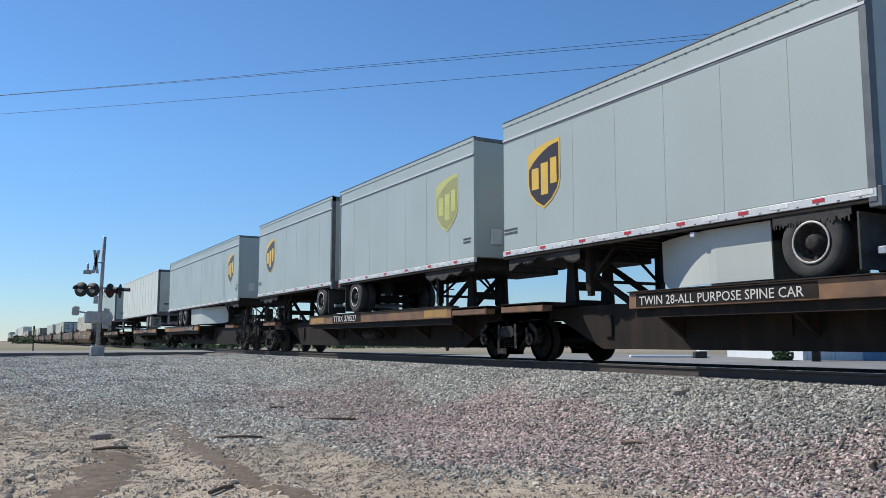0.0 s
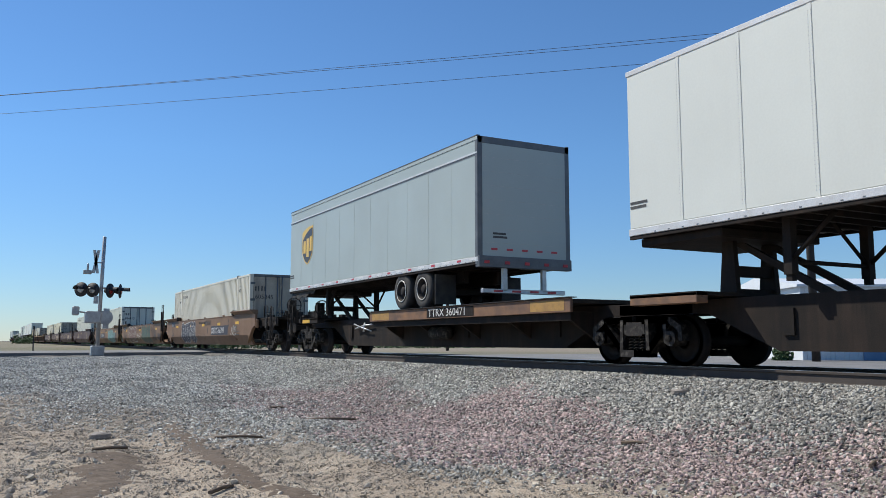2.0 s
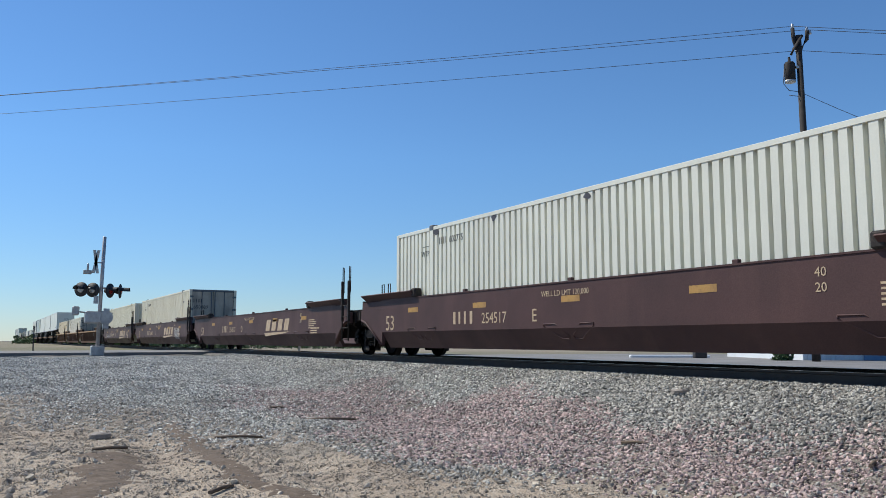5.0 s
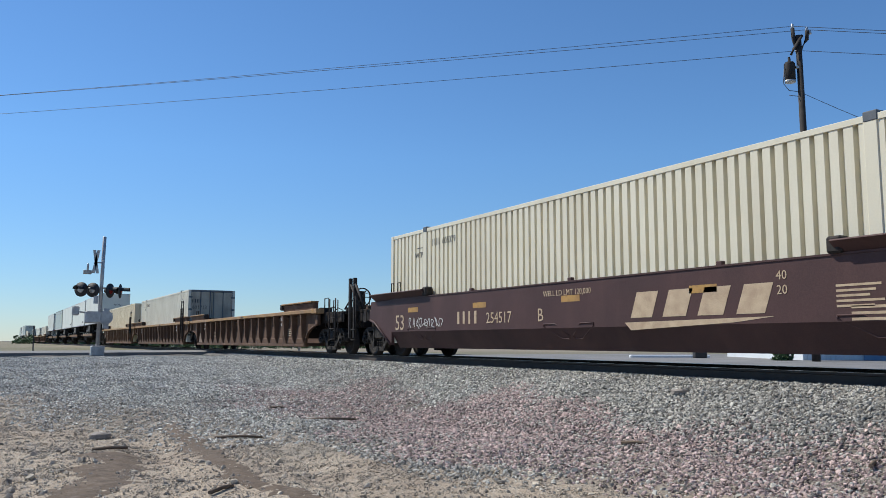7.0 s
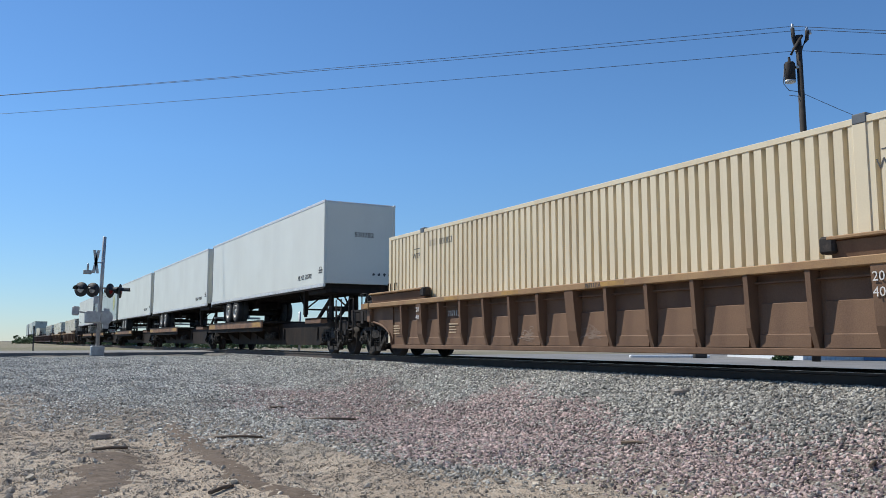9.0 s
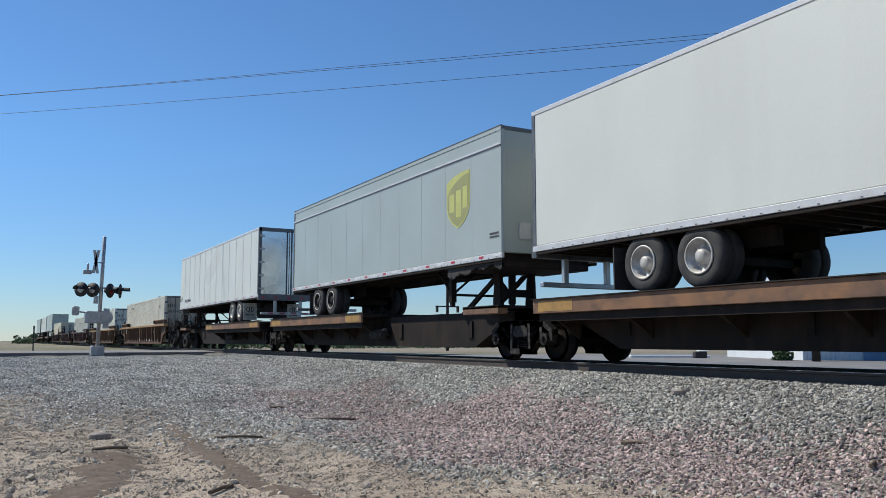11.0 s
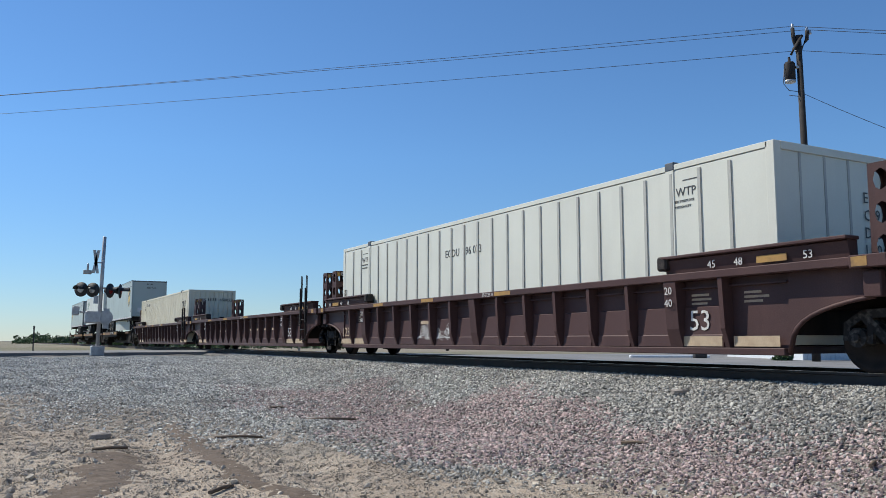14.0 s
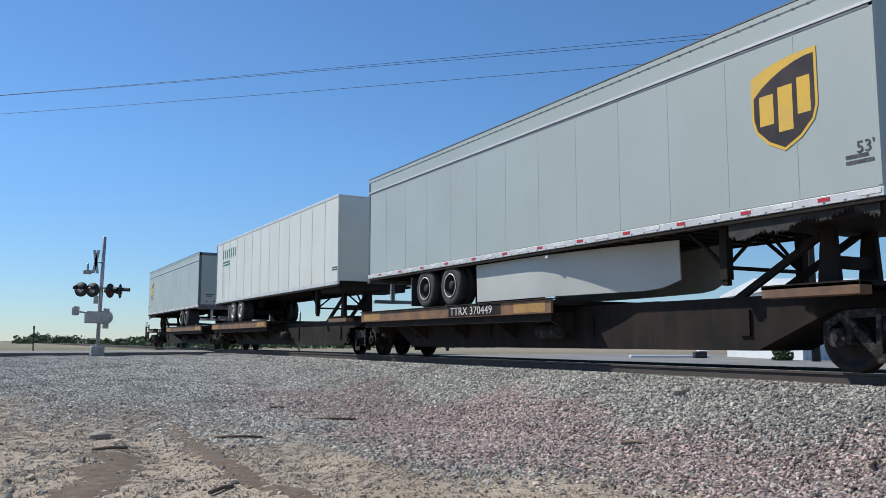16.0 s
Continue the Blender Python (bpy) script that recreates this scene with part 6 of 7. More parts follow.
def band(line, width, taper=0.0):
    """Unbroken painted stroke along a line, as quads with shared edges."""
    edges, n = [], len(line)
    for i, (x, z) in enumerate(line):
        (xa, za), (xb, zb) = line[max(i - 1, 0)], line[min(i + 1, n - 1)]
        d = math.hypot(xb - xa, zb - za) or 1
        w = width / 2 * (1 - taper * abs(2 * i / (n - 1) - 1) ** 2)
        edges.append(((x - (zb - za) / d * w, z + (xb - xa) / d * w), (x + (zb - za) / d * w, z - (xb - xa) / d * w)))
    return [[a[0], a[1], b[1], b[0]] for a, b in zip(edges, edges[1:])]


def piece(car, y0, w, z0, z1, fill, line, seed, count, second=None):
    """Row of fat sprayed strokes with outlines, unreadable; with a second colour, interlocking arrows and hooks over a cloud."""
    rng = random.Random(seed)
    h = z1 - z0
    if not second:
        for q in range(count):
            cx, cz = w * (q + 0.5) / count, (z0 + z1) / 2 + rng.uniform(-0.05, 0.05)
            shape = lobe(cx, cz, w / count * rng.uniform(0.58, 0.74), h / 2 * rng.uniform(0.85, 1.0), seed + 3 * q)
            d = 0.0012 + 0.0014 * q
            wrapped("spray_fill", [shape], y0, fill, car, d)
            wrapped("spray_outline", band(shape + shape[:2], 0.034), y0, line, car, d + 0.0007)
            slot = curve_through([(cx + 0.03, cz - h * 0.05), (cx + 0.06, cz + h * 0.12), (cx, cz + h * 0.22)])
            wrapped("spray_line", band(slot, 0.03), y0, line, car, d + 0.0009)
        return
    cloud = [(w / 2 + w * 0.53 * (1 + 0.07 * math.sin(7 * a + seed)) * math.copysign(abs(math.cos(a)) ** 0.5, math.cos(a)),
              (z0 + z1) / 2 + h * 0.47 * (1 + 0.10 * math.sin(5 * a + seed)) * math.copysign(abs(math.sin(a)) ** 0.6, math.sin(a))) for a in (2 * math.pi * k / 60 for k in range(60))]
    wrapped("spray_cloud", [cloud], y0, second, car, 0.001)
    for q in range(count):
        x = w * (q + 0.3) / count
        u = w / count
        for r in range(2):
            top, foot = z1 - h * rng.uniform(0.02, 0.14), z0 + h * rng.uniform(0.04, 0.16)
            if r == 0:
                pts = [(x + u * rng.uniform(-0.1, 0.1), foot), (x + u * rng.uniform(-0.15, 0.1), (z0 + z1) / 2), (x + u * rng.uniform(0.0, 0.2), top), (x + u * 0.55, top - h * 0.18), (x + u * 0.4, (z0 + z1) / 2)]
            else:
                pts = [(x + u * rng.uniform(0.15, 0.3), (z0 + z1) / 2 + h * 0.05), (x + u * 0.6, (z0 + z1) / 2 - h * 0.05), (x + u * rng.uniform(0.5, 0.75), foot + h * 0.12), (x + u * rng.uniform(0.85, 1.05), foot - h * 0.02)]
            path, d = curve_through(pts), 0.0016 + 0.0012 * (2 * q + r)
            wrapped("spray_outline", band(path, u * 0.42, 0.35), y0, line, car, d)
            wrapped("spray_fill", band(path, u * 0.33, 0.45), y0, fill, car, d + 0.0006)


def tag_marks(car, y0, w, z0, z1, material, seed, strokes, width=0.022):
    """Quick hand-style scribble of hooked strokes, unreadable."""
    rng = random.Random(seed)
    quads = []
    for k in range(strokes):
        x = w * (k + 0.5) / strokes
        h = z1 - z0
        pts = [(x + rng.uniform(-0.5, 0.5) * w / strokes, z0 + h * rng.uniform(0.0, 0.3)), (x + rng.uniform(-0.3, 0.3) * w / strokes, z0 + h * rng.uniform(0.4, 0.6)),
               (x + rng.uniform(-0.2, 0.6) * w / strokes, z0 + h * rng.uniform(0.75, 1.0)), (x + rng.uniform(0.3, 1.0) * w / strokes, z0 + h * rng.uniform(0.5, 0.9)),
               (x + rng.uniform(0.0, 0.6) * w / strokes, z0 + h * rng.uniform(0.2, 0.5)), (x + rng.uniform(0.4, 1.1) * w / strokes, z0 + h * rng.uniform(0.0, 0.25))]
        quads += band(curve_through(pts, 4), width)
    tagged(wrapped("spray_tag", quads, y0, material, car, 0.014 + 0.0001 * (seed % 9)), kind="stuff")


def mark_smooth(car, L, number, reporting, letter, buff, logo, seed, colours=(), plate_y=8.3):
    """Painted marks on the smooth side of a well car: number, load limit, plates, emblem, spray paint."""
    f = -1.494
    m = M_BUFF if buff else M_INK
    if reporting:
        flats("mark_patch", [rect(0, 0, 3.2, 0.42)], (f, plate_y, 0.70), SIDE, M_SPRAYD, car)
        words(reporting + " " + number, 0.40, (f - 0.004, plate_y - 0.12, 0.77), SIDE, M_LETTER, car)
    elif number:
        flats("owner_mark", glyph_bars(4, 0.19, 0.28, 0.06, 0, seed), (f, L * 0.66 + 1.25, 0.80), SIDE, m, car)
        words(number, 0.33, (f, L * 0.66, 0.80), SIDE, m, car)
    if letter:
        words(letter, 0.36, (f, L * 0.66 - 1.9 if buff else plate_y + 0.85, 0.80), SIDE, m, car)
    words("53", 0.56, (f, L - 1.95, 0.70), SIDE, m, car)
    words("WELL LD LMT 120,000", 0.15, (f, L * 0.55, 1.27), SIDE, m, car)
    for y in (L / 2 + 0.38 + 3.23 * k for k in (-2, -1, 0, 1, 2)):
        flats("yellow_plate", [rect(0, 0, 0.55, 0.12)], (f, y, 1.14), SIDE, M_OCHRE if buff else M_YELLOW, car)
    flats("small_print", bars(5, 0.75, 0.03, 0.035, seed), (f, 4.2, 1.1), SIDE, m, car)
    flats("small_print", bars(3, 0.9, 0.035, 0.04, seed + 1), (f, 4.0, 0.82), SIDE, m, car)
    if not buff:
        flats("dark_panel", [rect(0, 0, 0.95, 0.27)], (f, L - 1.75, 1.21), SIDE, M_SPRAYD, car)
        words("125 T", 0.24, (f - 0.003, L - 1.82, 1.26), SIDE, M_LETTER, car)
    words("40", 0.18, (f, 5.1, 1.25), SIDE, m, car)
    words("20", 0.18, (f, 5.1, 1.05), SIDE, m, car)
    if logo:  # railway emblem as slanted plain strokes over a swoosh
        g = [rect(0.74 * i, 0, 0.74 * i + 0.5, 0.42, 0.16) for i in range(4)]
        flats("emblem", g, (f, L * 0.36 + 1.15, 0.80), SIDE, M_BUFF, car, "faded slanted emblem strokes")
        flats("emblem_swoosh", [[(-0.15, -0.03), (2.9, 0.0), (2.2, -0.07), (0, -0.16)]], (f, L * 0.36 + 1.15, 0.755), SIDE, M_BUFF, car)
    for k, (kind, *row) in enumerate(colours or ()):
        (piece if kind == "piece" else tag_marks)(car, *row)


def mark_ribbed(car, mid, number, owner, big, seed, m, spray=()):
    f, L = -1.564, 2 * mid
    words(number, 0.115, (f, L * 0.5 - 0.5, 1.36), SIDE, m if big else M_INK, car)
    for y in (L * 0.62, L * 0.45, L - 4.6):
        flats("yellow_plate", [rect(0, 0, 0.62, 0.08)], (f, y, 1.36), SIDE, M_OCHRE, car)
    for y in (mid - 6.09, mid + 6.09):
        words("20", 0.17, (-1.548, y + 0.11, 1.14), SIDE, m, car)
        words("40", 0.17, (-1.548, y + 0.11, 0.95), SIDE, m, car)
    if big:
        words("53", 0.44, (-1.376, mid - 1.015 * 6.5 + 0.27, 0.58), SIDE, M_LETTER, car)
        words("125T", 0.38, (-1.376, mid + 1.015 * 7.5 + 0.36, 0.56), SIDE, M_BUFF, car)
        for k in (-7.5, -6.5, 6.5, 7.5):
            flats("buff_plate", [rect(0, 0, 0.80, 0.15)], (-1.395, mid + 1.015 * k + 0.41, 0.34), SIDE, M_BUFF, car)
        for k in (-4.5, -3.5, -2.5, -1.5, 2.5, 3.5) if seed == 61 else (2.5,):
            flats("pale_bar", [rect(0, 0, 0.5, 0.07, 0.02)], (-1.3585, mid + 1.015 * k + 0.25, 0.84), SIDE, M_BUFF, car)
        for k in (-7.5, -6.5, 6.5):
            flats("small_print", bars(3, 0.5, 0.035, 0.03, seed + int(k * 2)), (-1.3268, mid + 1.015 * k + 0.25, 1.10), SIDE, M_BUFF, car)
        for y, t in ((3.0, "45"), (2.5, "48"), (1.35, "53"), (L - 1.05, "53"), (L - 2.0, "48"), (L - 2.55, "45")):
            words(t, 0.16, (-1.512, y, 1.50), SIDE, m, car)
        for y in (2.35, L - 1.1):
            flats("yellow_plate", [rect(0, 0, 0.5, 0.10)], (-1.512, y - 0.25, 1.50), SIDE, M_OCHRE, car)
    if owner:
        words(number[:6], 0.19, (-1.3285, mid + 1.015 * 4.5 + 0.38, 1.0), SIDE, m, car)
    for k in () if big else (-6.5, 4.5, 7.5):
        flats("small_print", bars(4, 0.5, 0.03, 0.035, seed + int(k)), (-1.372, mid + 1.015 * k + 0.25, 0.80), SIDE, M_BUFF, car)
    rng = random.Random(seed)
    for k in range(-7, 8):  # faded repaint patches and chalk on single panels
        if seed == 52 and rng.random() < 0.5:
            flats("faded_patch", [rect(0, 0, rng.uniform(0.25, 0.6), rng.uniform(0.12, 0.3))], (-1.379, mid + 1.015 * (k + 0.5) + 0.28, rng.uniform(0.53, 0.62)), SIDE, M_CHALK, car)
    for k, (bay, w, h, mm) in enumerate(spray):  # scribbles inside single bays
        rng = random.Random(seed * 31 + k)
        quads = []
        for q in range(9):
            x = w * rng.uniform(0.0, 0.85)
            base, tall = 0.40 + h * rng.uniform(0, 0.5), h * rng.uniform(0.25, 0.5)
            pts = [(x + rng.uniform(-0.1, 0.1), base + tall * rng.uniform(0, 0.4)), (x + rng.uniform(-0.08, 0.12), base + tall), (x + rng.uniform(0.05, 0.2), base + tall * rng.uniform(0.3, 0.9)),
                   (x + rng.uniform(-0.1, 0.1), base + tall * rng.uniform(0.1, 0.5)), (x + rng.uniform(0.05, 0.3), base + tall * rng.uniform(-0.1, 0.3))]
            quads += band(curve_through(pts, 4), rng.uniform(0.010, 0.018))
        sweep = curve_through([(0.0, 0.42 + 0.1 * h), (w * 0.5, 0.42 + h * rng.uniform(0.2, 0.35)), (w, 0.42 + 0.05 * h)], 6)
        quads += band(sweep, 0.016)
        tagged(wrapped("spray_tag", quads, mid + 1.015 * (bay + 0.5) + 0.38, mm, car, 0.003, on_ribs, (0.508, 0.9375)), kind="stuff")


def swoosh(car, y0):
    """Big faded red and white looping stroke across several bays."""
    loop = curve_through([(0.1, 0.45), (0.0, 0.95), (0.5, 1.22), (1.1, 1.0), (0.8, 0.62), (1.3, 0.42), (2.2, 0.55), (2.7, 1.05)], 8)
    wrapped("spray_fill", band(loop, 0.26, 0.3), y0, M_CHALK, car, 0.002, on_ribs, (0.508, 0.9375))
    wrapped("spray_line", band(loop, 0.11, 0.3), y0, M_SPRAYR, car, 0.004, on_ribs, (0.508, 0.9375))


def premier_mark(t, face, L, Y):
    flats("company_mark", glyph_bars(7, 0.30, 0.42, 0.06, 0.05, 5), (face, Y(L - 1.2) , 4.25), SIDE, M_GREEN, t, "green company lettering shapes")
    flats("small_print", bars(2, 1.3, 0.08, 0.05, 6), (face, Y(L - 1.3), 4.05), SIDE, M_GREEN, t)


def premier_end(t):
    flats("company_mark", glyph_bars(6, 0.12, 0.22, 0.03, 0.03, 5), (0.0, 0.012, 4.55), END, M_GREEN, t)


def white_side(number):
    def go(t, face, L, Y):
        words("53", 0.24, (face, Y(0.45) - 0.0, 2.72), SIDE, M_INK, t)
        words("MLNZ " + number, 0.24, (face, Y(2.0) + 0.6, 2.55), SIDE, M_INK, t)
    return go


def grey_patch(t, face, L, Y):
    white_side("000721")(t, face, L, Y)
    flats("repainted_patch", [[(0, 0.2), (0.9, 0.0), (2.4, 0.6), (3.2, 1.2), (3.1, 1.9), (2.2, 1.7), (1.2, 1.1), (0.3, 0.9)]], (face + 0.004, Y(6.0), 3.2), SIDE, M_PATCH, t)


def nose53(t, face, L, Y):
    words("53'", 0.22, (face, Y(0.15) + 0.20, 2.80), SIDE, M_INK, t)


S = "black spine car with faded orange wheel deck and trailer hitch"
UP = "grey parcel-carrier box trailer with shield emblem and red-white tape"

# leading spine cars with short twin trailers, then long ones
spine_car(-2.6, -2.6, 14.9, (-0.5, 10.6), [(13.4, -1)], S, (True, False), 1, (True, True), "TWIN 28-ALL PURPOSE SPINE CAR", None, 8.7)
trailer(6.2, 8.5, False, M_GREY, "short grey parcel trailer with shield emblem, dark rear fringe", 2, "smooth", "gold", (1.0,), True, emblem_at=1.5)
spine_car(14.9, 14.9, 32.1, (16.7, 26.4), [(17.4, 1), (31.5, -1)], S, (False, True), 3, (False, True), "TTRX 370527", None, 23.15)
trailer(15.9, 8.3, True, M_GREY, "short grey parcel trailer with faded olive emblem", 4, "smooth", "olive", (1.25,), emblem_at=1.3)
trailer(24.85, 8.3, False, M_GREY, "short grey parcel trailer with shield emblem", 5, "smooth", "gold", (1.0,), emblem_at=1.6)
spine_car(36.0, 36.0, 53.8, (43.2, 52.4), [(37.6, 1)], S, (True, False), 6, (True, True), "TTRX 360477", None, 45.3)
trailer(36.25, 16.15, True, M_GREY, UP, 7, "smooth", "gold", (4.8, 3.5), True, number="841561", side_mark=nose53)
spine_car(53.8, 53.8, 72.5, (55.5, 65.0), [(70.9, -1)], S, (False, False), 8, (False, True), "TWIN 28-ALL PURPOSE SPINE CAR")
trailer(56.28, 16.05, False, M_WHITE, "white riveted plate trailer with roll-up rear door and pale mud flaps", 10, "plate", None, (3.95, 2.75), tape=False)
spine_car(72.5, 72.5, 89.1, (73.8, 83.0), [(88.6, -1)], S, (False, True), 11, (False, True), "TTRX 360471")
trailer(77.35, 13.3, False, M_GREY, "grey parcel trailer with shield emblem and roll-up rear door", 12, "smooth", "gold", (4.0, 2.8), emblem_at=1.85)

BR = "smooth-sided brown well car with sprayed paint and yellow plates"
MA = "smooth-sided maroon well car with faded emblem"
GB = "pale cream corrugated 53-foot container with grimy doors"
c = well_car(93.6, 93.6, 113.6, M_BROWN, "smooth", BR, (True, False), 13)
mark_smooth(c, 19.8, "766393", "DTTX", "B", False, False, 14, (("piece", 15.2, 2.1, 0.30, 1.44, M_SPRAYD, M_SPRAYW, 141, 4), ("piece", 13.1, 1.35, 0.34, 1.48, M_SPRAYD, M_SPRAYW, 142, 3, M_SPRAYD),
    ("tag", 9.65, 1.2, 1.14, 1.44, M_INK, 143, 7, 0.03), ("tag", 4.6, 0.9, 0.6, 1.1, M_SPRAYW, 144, 5)))
container(95.95, M_PALE, GB, "doors", 15, "605845")
c = well_car(113.6, 113.6, 132.7, M_BROWN, "smooth", BR + ", empty", (False, False), 16, trucks=(True, True))
mark_smooth(c, 19.4, "", "", "", False, False, 17, (("piece", 15.1, 3.6, 0.30, 1.42, M_RUSTRED, M_SPRAYW, 171, 6), ("tag", 11.0, 1.9, 0.55, 1.0, M_SPRAYW, 172, 8), ("piece", 9.0, 3.5, 0.28, 1.40, M_SPRAYG, M_SPRAYD, 173, 5, M_DIMGREEN),
    ("tag", 4.9, 1.6, 0.8, 1.3, M_SPRAYD, 174, 7), ("tag", 4.5, 1.2, 0.42, 0.85, M_SPRAYD, 175, 9, 0.03), ("tag", 2.75, 1.1, 0.42, 0.95, M_SPRAYD, 176, 9, 0.035), ("tag", 16.9, 0.9, 0.5, 0.9, M_SPRAYD, 177, 7)))
c = well_car(132.7, 132.7, 152.4, M_BROWN, "smooth", BR, (False, True), 18, trucks=(False, True))
mark_smooth(c, 19.8, "766393", "DTTX", "A", False, False, 19, (("piece", 8.5, 3.6, 0.28, 1.34, M_TEAL, M_SPRAYD, 191, 4, M_PALETEAL), ("piece", 5.0, 0.9, 0.3, 1.2, M_TEAL, M_SPRAYR, 192, 2),
    ("tag", 4.0, 1.1, 0.45, 1.1, M_SPRAYD, 193, 8, 0.03)), 14.3)
container(134.45, M_OFFWHITE, GB, "doors", 20, "604413")
c = well_car(155.9, 155.9, 176.2, M_MAROON, "smooth", MA, (True, False), 21, trucks=(True, True))
mark_smooth(c, 20.3, "254517", "", "E", True, False, 22)
container(157.85, M_OFFWHITE, "off-white corrugated 53-foot container with dark stains", "front", 23, "602775")
c = well_car(176.2, 176.2, 198.3, M_MAROON, "smooth", MA + ", empty", (False, False), 24, trucks=(False, True))
mark_smooth(c, 22.1, "254517", "", "D", True, True, 25)
c = well_car(198.3, 198.3, 218.1, M_MAROON, "smooth", MA, (False, False), 26, trucks=(False, True))
mark_smooth(c, 19.8, "254517", "", "C", True, True, 27, (("tag", 5.0, 1.3, 0.4, 1.2, M_SPRAYW, 271, 7, 0.035),))
container(200.4, M_CREAM, "cream corrugated 53-foot container", "doors", 28, "650089")
c = well_car(218.1, 218.1, 237.2, M_MAROON, "smooth", MA, (False, True), 29, trucks=(False, True))
mark_smooth(c, 19.1, "254517", "", "B", True, True, 30, (("tag", 16.4, 1.8, 0.72, 1.0, M_SPRAYW, 301, 9),))
container(219.8, M_CREAM, "cream corrugated 53-foot container", "front", 31, "605379")

RU = "rusty ribbed well car with worn paint"
c = well_car(240.9, 240.9, 261.0, M_TAN, "ribbed", RU + ", empty", (True, False), 32, trucks=(True, True), middle=9.93)
mark_ribbed(c, 9.93, "787117", False, False, 33, M_LETTER)
flats("pale_plate", [rect(0, 0, 0.78, 0.30)], (-1.3955, 9.93 + 1.015 * 7.5 + 0.40, 0.36), SIDE, M_CHALK, c)
words("125T", 0.34, (-1.376, 9.93 + 1.015 * 7.5 + 0.38, 0.60), SIDE, M_LETTER, c)
c = well_car(261.0, 261.0, 280.05, M_TAN, "ribbed", RU, (False, False), 34, trucks=(False, True), middle=9.07)
mark_ribbed(c, 9.07, "DTTX 787117 C", False, False, 35, M_LETTER)
container(262.3, M_PALE, "pale cream corrugated 53-foot container with grimy doors", "doors", 36, "601713")
c = well_car(280.05, 280.05, 299.0, M_RUSTY, "ribbed", "rust-orange ribbed well car with sprayed circles", (False, True), 37, trucks=(False, True), middle=9.3)
mark_ribbed(c, 9.3, "787117 A", True, False, 38, M_LETTER, ((-1, 0.6, 0.4, M_CHALK), (1, 0.5, 0.35, M_CHALK)))
container(281.55, M_TANBOX, "tan corrugated 53-foot container", "front", 39, "801853")

WT = "clean white box trailer with black lettering on its nose"
spine_car(302.3, 302.3, 319.2, (309.2, 318.1), [(304.2, 1)], S, (True, False), 40, (True, True))
trailer(302.75, 15.65, True, M_WHITE, WT, 41, "panel", None, number="530782", side_mark=white_side("530782"), tape=False)
spine_car(319.2, 319.2, 336.1, (326.0, 335.0), [(320.9, 1)], S, (False, False), 42, (False, True))
trailer(319.45, 15.75, True, M_WHITE, WT, 43, "panel", None, number="530418", side_mark=white_side("530418"), tape=False)
spine_car(336.1, 336.1, 353.2, (343.2, 352.2), [(337.8, 1)], S, (False, False), 44, (False, True))
trailer(336.3, 16.1, True, M_WHITE, WT, 45, "panel", None, number="530655", side_mark=white_side("530655"), tape=False)
spine_car(353.2, 353.2, 370.4, (360.8, 369.6), [(355.0, 1)], S, (False, False), 46, (False, True))
trailer(353.55, 13.95, True, M_GREY, UP.replace("shield", "faded olive shield"), 47, "smooth", "olive", (3.75, 2.5), emblem_at=1.9)
spine_car(370.4, 370.4, 387.0, (371.2, 380.4), [(386.2, -1)], S, (False, True), 48, (False, True))
trailer(371.95, 15.75, False, M_WHITE, "white riveted plate trailer with shiny swing doors", 50, "swing", None, (4.2, 2.95), number="000721", side_mark=grey_patch)

c = well_car(390.8, 390.8, 410.4, M_TAN, "ribbed", RU, (True, True), 51, middle=9.85)
mark_ribbed(c, 9.85, "656831", True, False, 52, M_LETTER, ((0, 0.55, 0.45, M_SPRAYW), (2, 0.6, 0.35, M_CHALK), (4, 0.6, 0.5, M_SPRAYW), (5, 0.6, 0.45, M_SPRAYW), (6, 0.6, 0.4, M_SPRAYR), (-3, 0.5, 0.3, M_SPRAYW), (-4, 0.5, 0.25, M_SPRAYW)))
swoosh(c, 17.4)
container(392.65, M_PALE, "cream-white corrugated 53-foot container with grimy doors", "doors", 53, "603642")
c = well_car(413.8, 413.8, 433.6, M_TAN, "ribbed", RU, (True, True), 54, middle=9.98)
mark_ribbed(c, 9.98, "656637", True, False, 55, M_LETTER)
container(416.0, M_OFFWHITE, "white corrugated 53-foot container with grimy doors", "doors", 56, "600242")

RB = "maroon ribbed well car with pale lettering and buff plates"


def ecdu(c, face, L, z0, z1):
    words("ECDU  296 073", 0.26, (face, 9.6, z1 - 0.85), SIDE, M_INK, c)
    for k, ch in enumerate("296073"):
        words(ch, 0.26, (0.95, 0.014, z1 - 0.75 - 0.27 * k), END, M_INK, c)
    for k, ch in enumerate("ECDU"):
        words(ch, 0.24, (0.68, 0.014, z1 - 0.75 - 0.27 * k), END, M_INK, c)
    for y in (2.0, L - 1.2):
        words("WIDE TWISTLOCK", 0.056, (face, y if y < 5 else 14.69, z1 - 0.64), SIDE, M_INK, c)
        words("POSITION LIFT", 0.056, (face, (y if y < 5 else 14.69) - 0.03, z1 - 0.73), SIDE, M_INK, c)


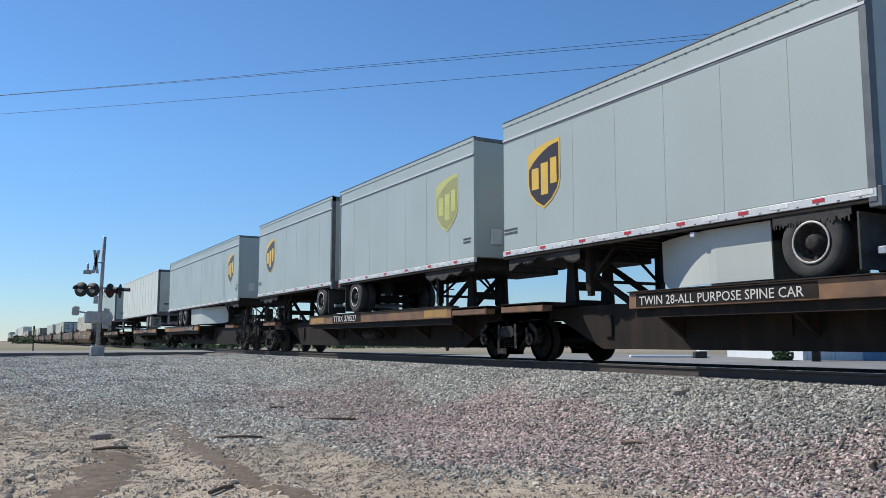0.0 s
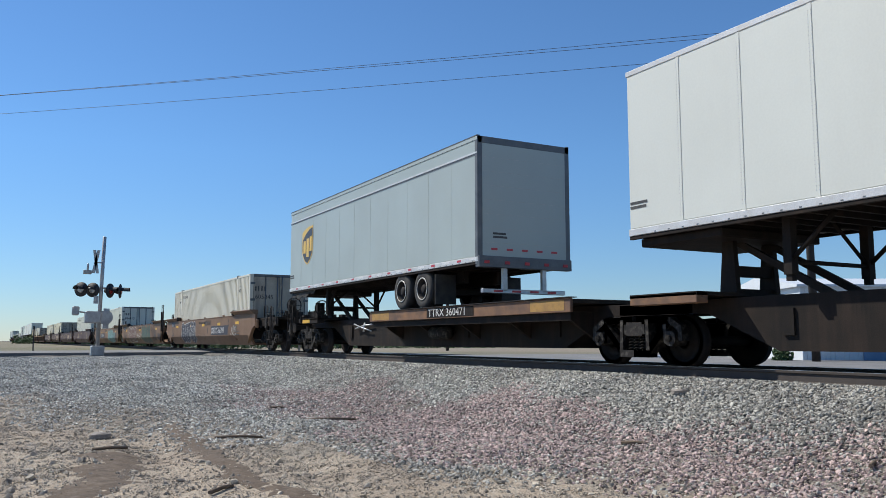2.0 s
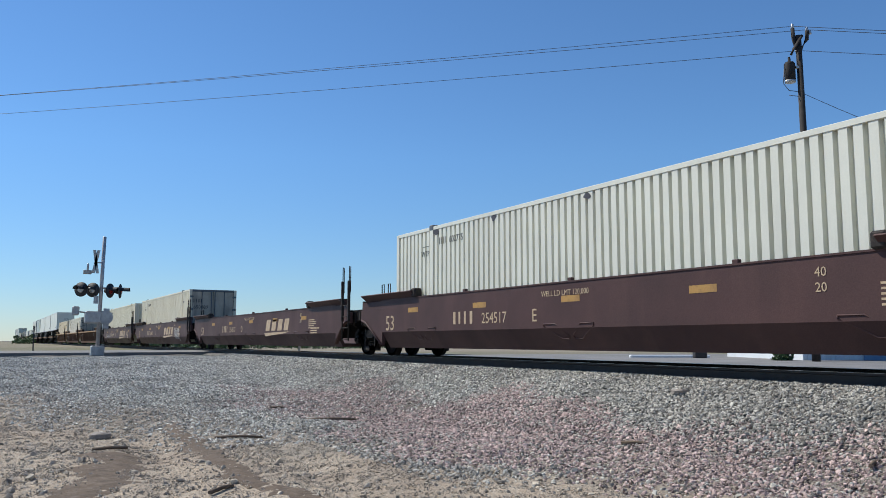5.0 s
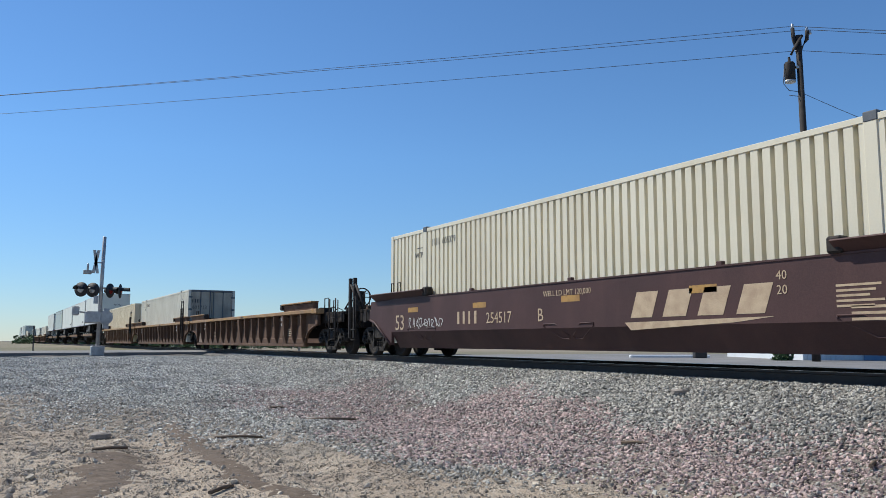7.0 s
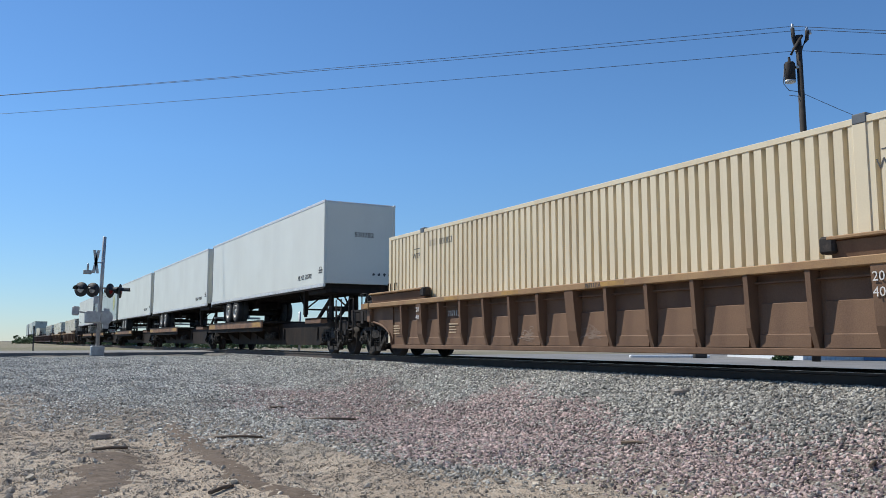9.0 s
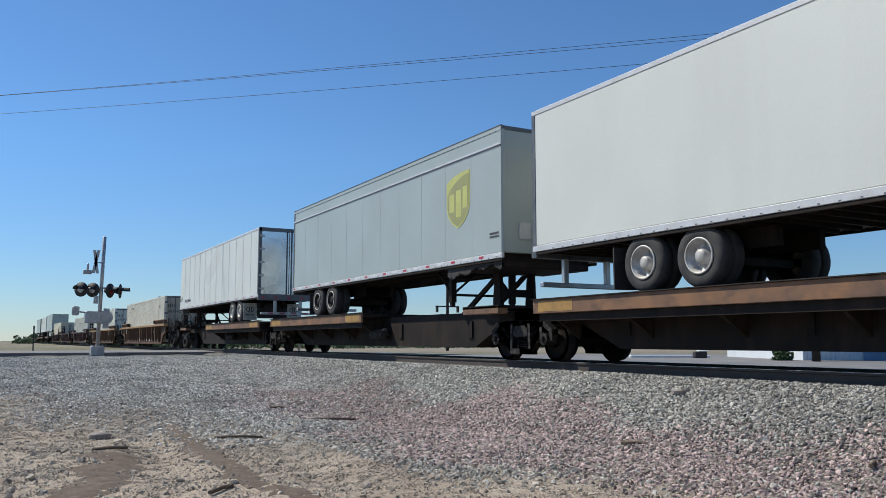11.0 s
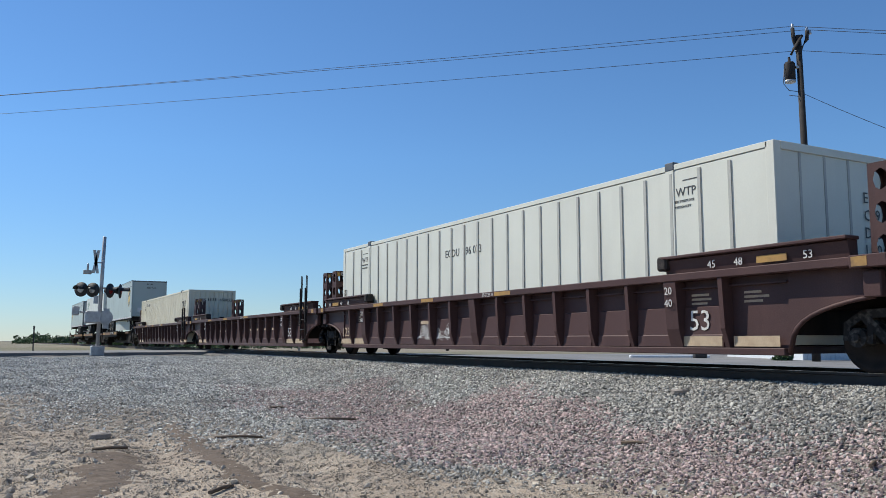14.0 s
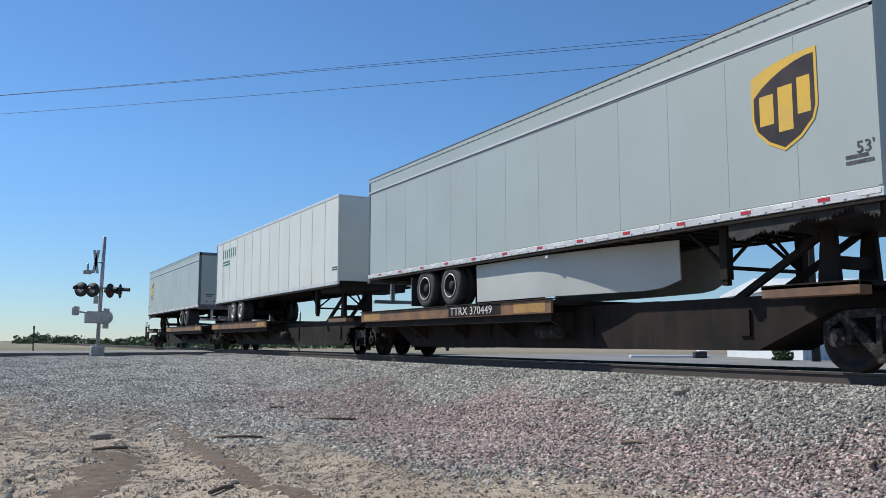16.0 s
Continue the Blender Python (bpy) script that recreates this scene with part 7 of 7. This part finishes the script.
c = well_car(437.0, 437.0, 456.5, M_MAROON, "ribbed", RB, (True, False), 57, posts=3, middle=9.86)
mark_ribbed(c, 9.86, "256123 A", False, True, 58, M_LETTER, ((2, 0.6, 0.5, M_SPRAYW), (1, 0.6, 0.5, M_SPRAYW)))
container(438.9, M_OFFWHITE, "white smooth-panelled 53-foot container with battens", "front", 59, "", True, True, marks=ecdu)
c = well_car(456.5, 456.5, 476.2, M_MAROON, "ribbed", RB + ", empty", (False, False), 60, trucks=(False, True), posts=3, middle=9.96)
mark_ribbed(c, 9.96, "256123 C", False, True, 61, M_LETTER)
c = well_car(476.2, 476.2, 495.5, M_MAROON, "ribbed", RB, (False, True), 62, trucks=(False, True), posts=3, middle=9.32)
mark_ribbed(c, 9.32, "256123 B", True, True, 63, M_LETTER, ((-2, 0.7, 0.75, M_SPRAYW), (1, 0.65, 0.7, M_SPRAYW), (0, 0.65, 0.7, M_SPRAYW), (3, 0.55, 0.6, M_SPRAYW), (4, 0.6, 0.4, M_CHALK)))
words("B", 0.34, (-1.376, 9.32 - 0.35, 0.72), SIDE, M_LETTER, c)
container(477.79, M_CREAM, "cream-white corrugated 53-foot container", "front", 64, "650832")

spine_car(498.9, 498.9, 515.7, (505.6, 514.8), [(500.3, 1)], S, (True, False), 65, (True, True), "TTRX 370449", None, 508.5)
trailer(498.9, 15.8, True, M_GREY, UP, 66, "smooth", "gold", (4.8, 3.5), True, number="687740", side_mark=nose53)
spine_car(515.7, 515.7, 534.0, (524.2, 533.1), [(518.6, 1)], S, (False, False), 67, (False, True))
trailer(517.1, 16.05, True, M_WHITE, "white plate trailer with green company marks", 68, "plate", None, side_mark=premier_mark, end_mark=premier_end, tape=False)
spine_car(534.0, 534.0, 551.4, (535.4, 544.8), [(551.2, -1)], S, (False, True), 69, (False, True))
trailer(537.0, 15.6, False, M_GREY, "grey parcel trailer with shield emblem, last on the train", 70, "smooth", "gold")


# ---- what moves ----


def motions():
    for ob, along in MOVING:
        walk(ob, [(t, pose(TRACK_X, along - SPEED * t, 0)) for t in (0.0, 4.0, 8.0, 12.0, 16.0)])


motions()
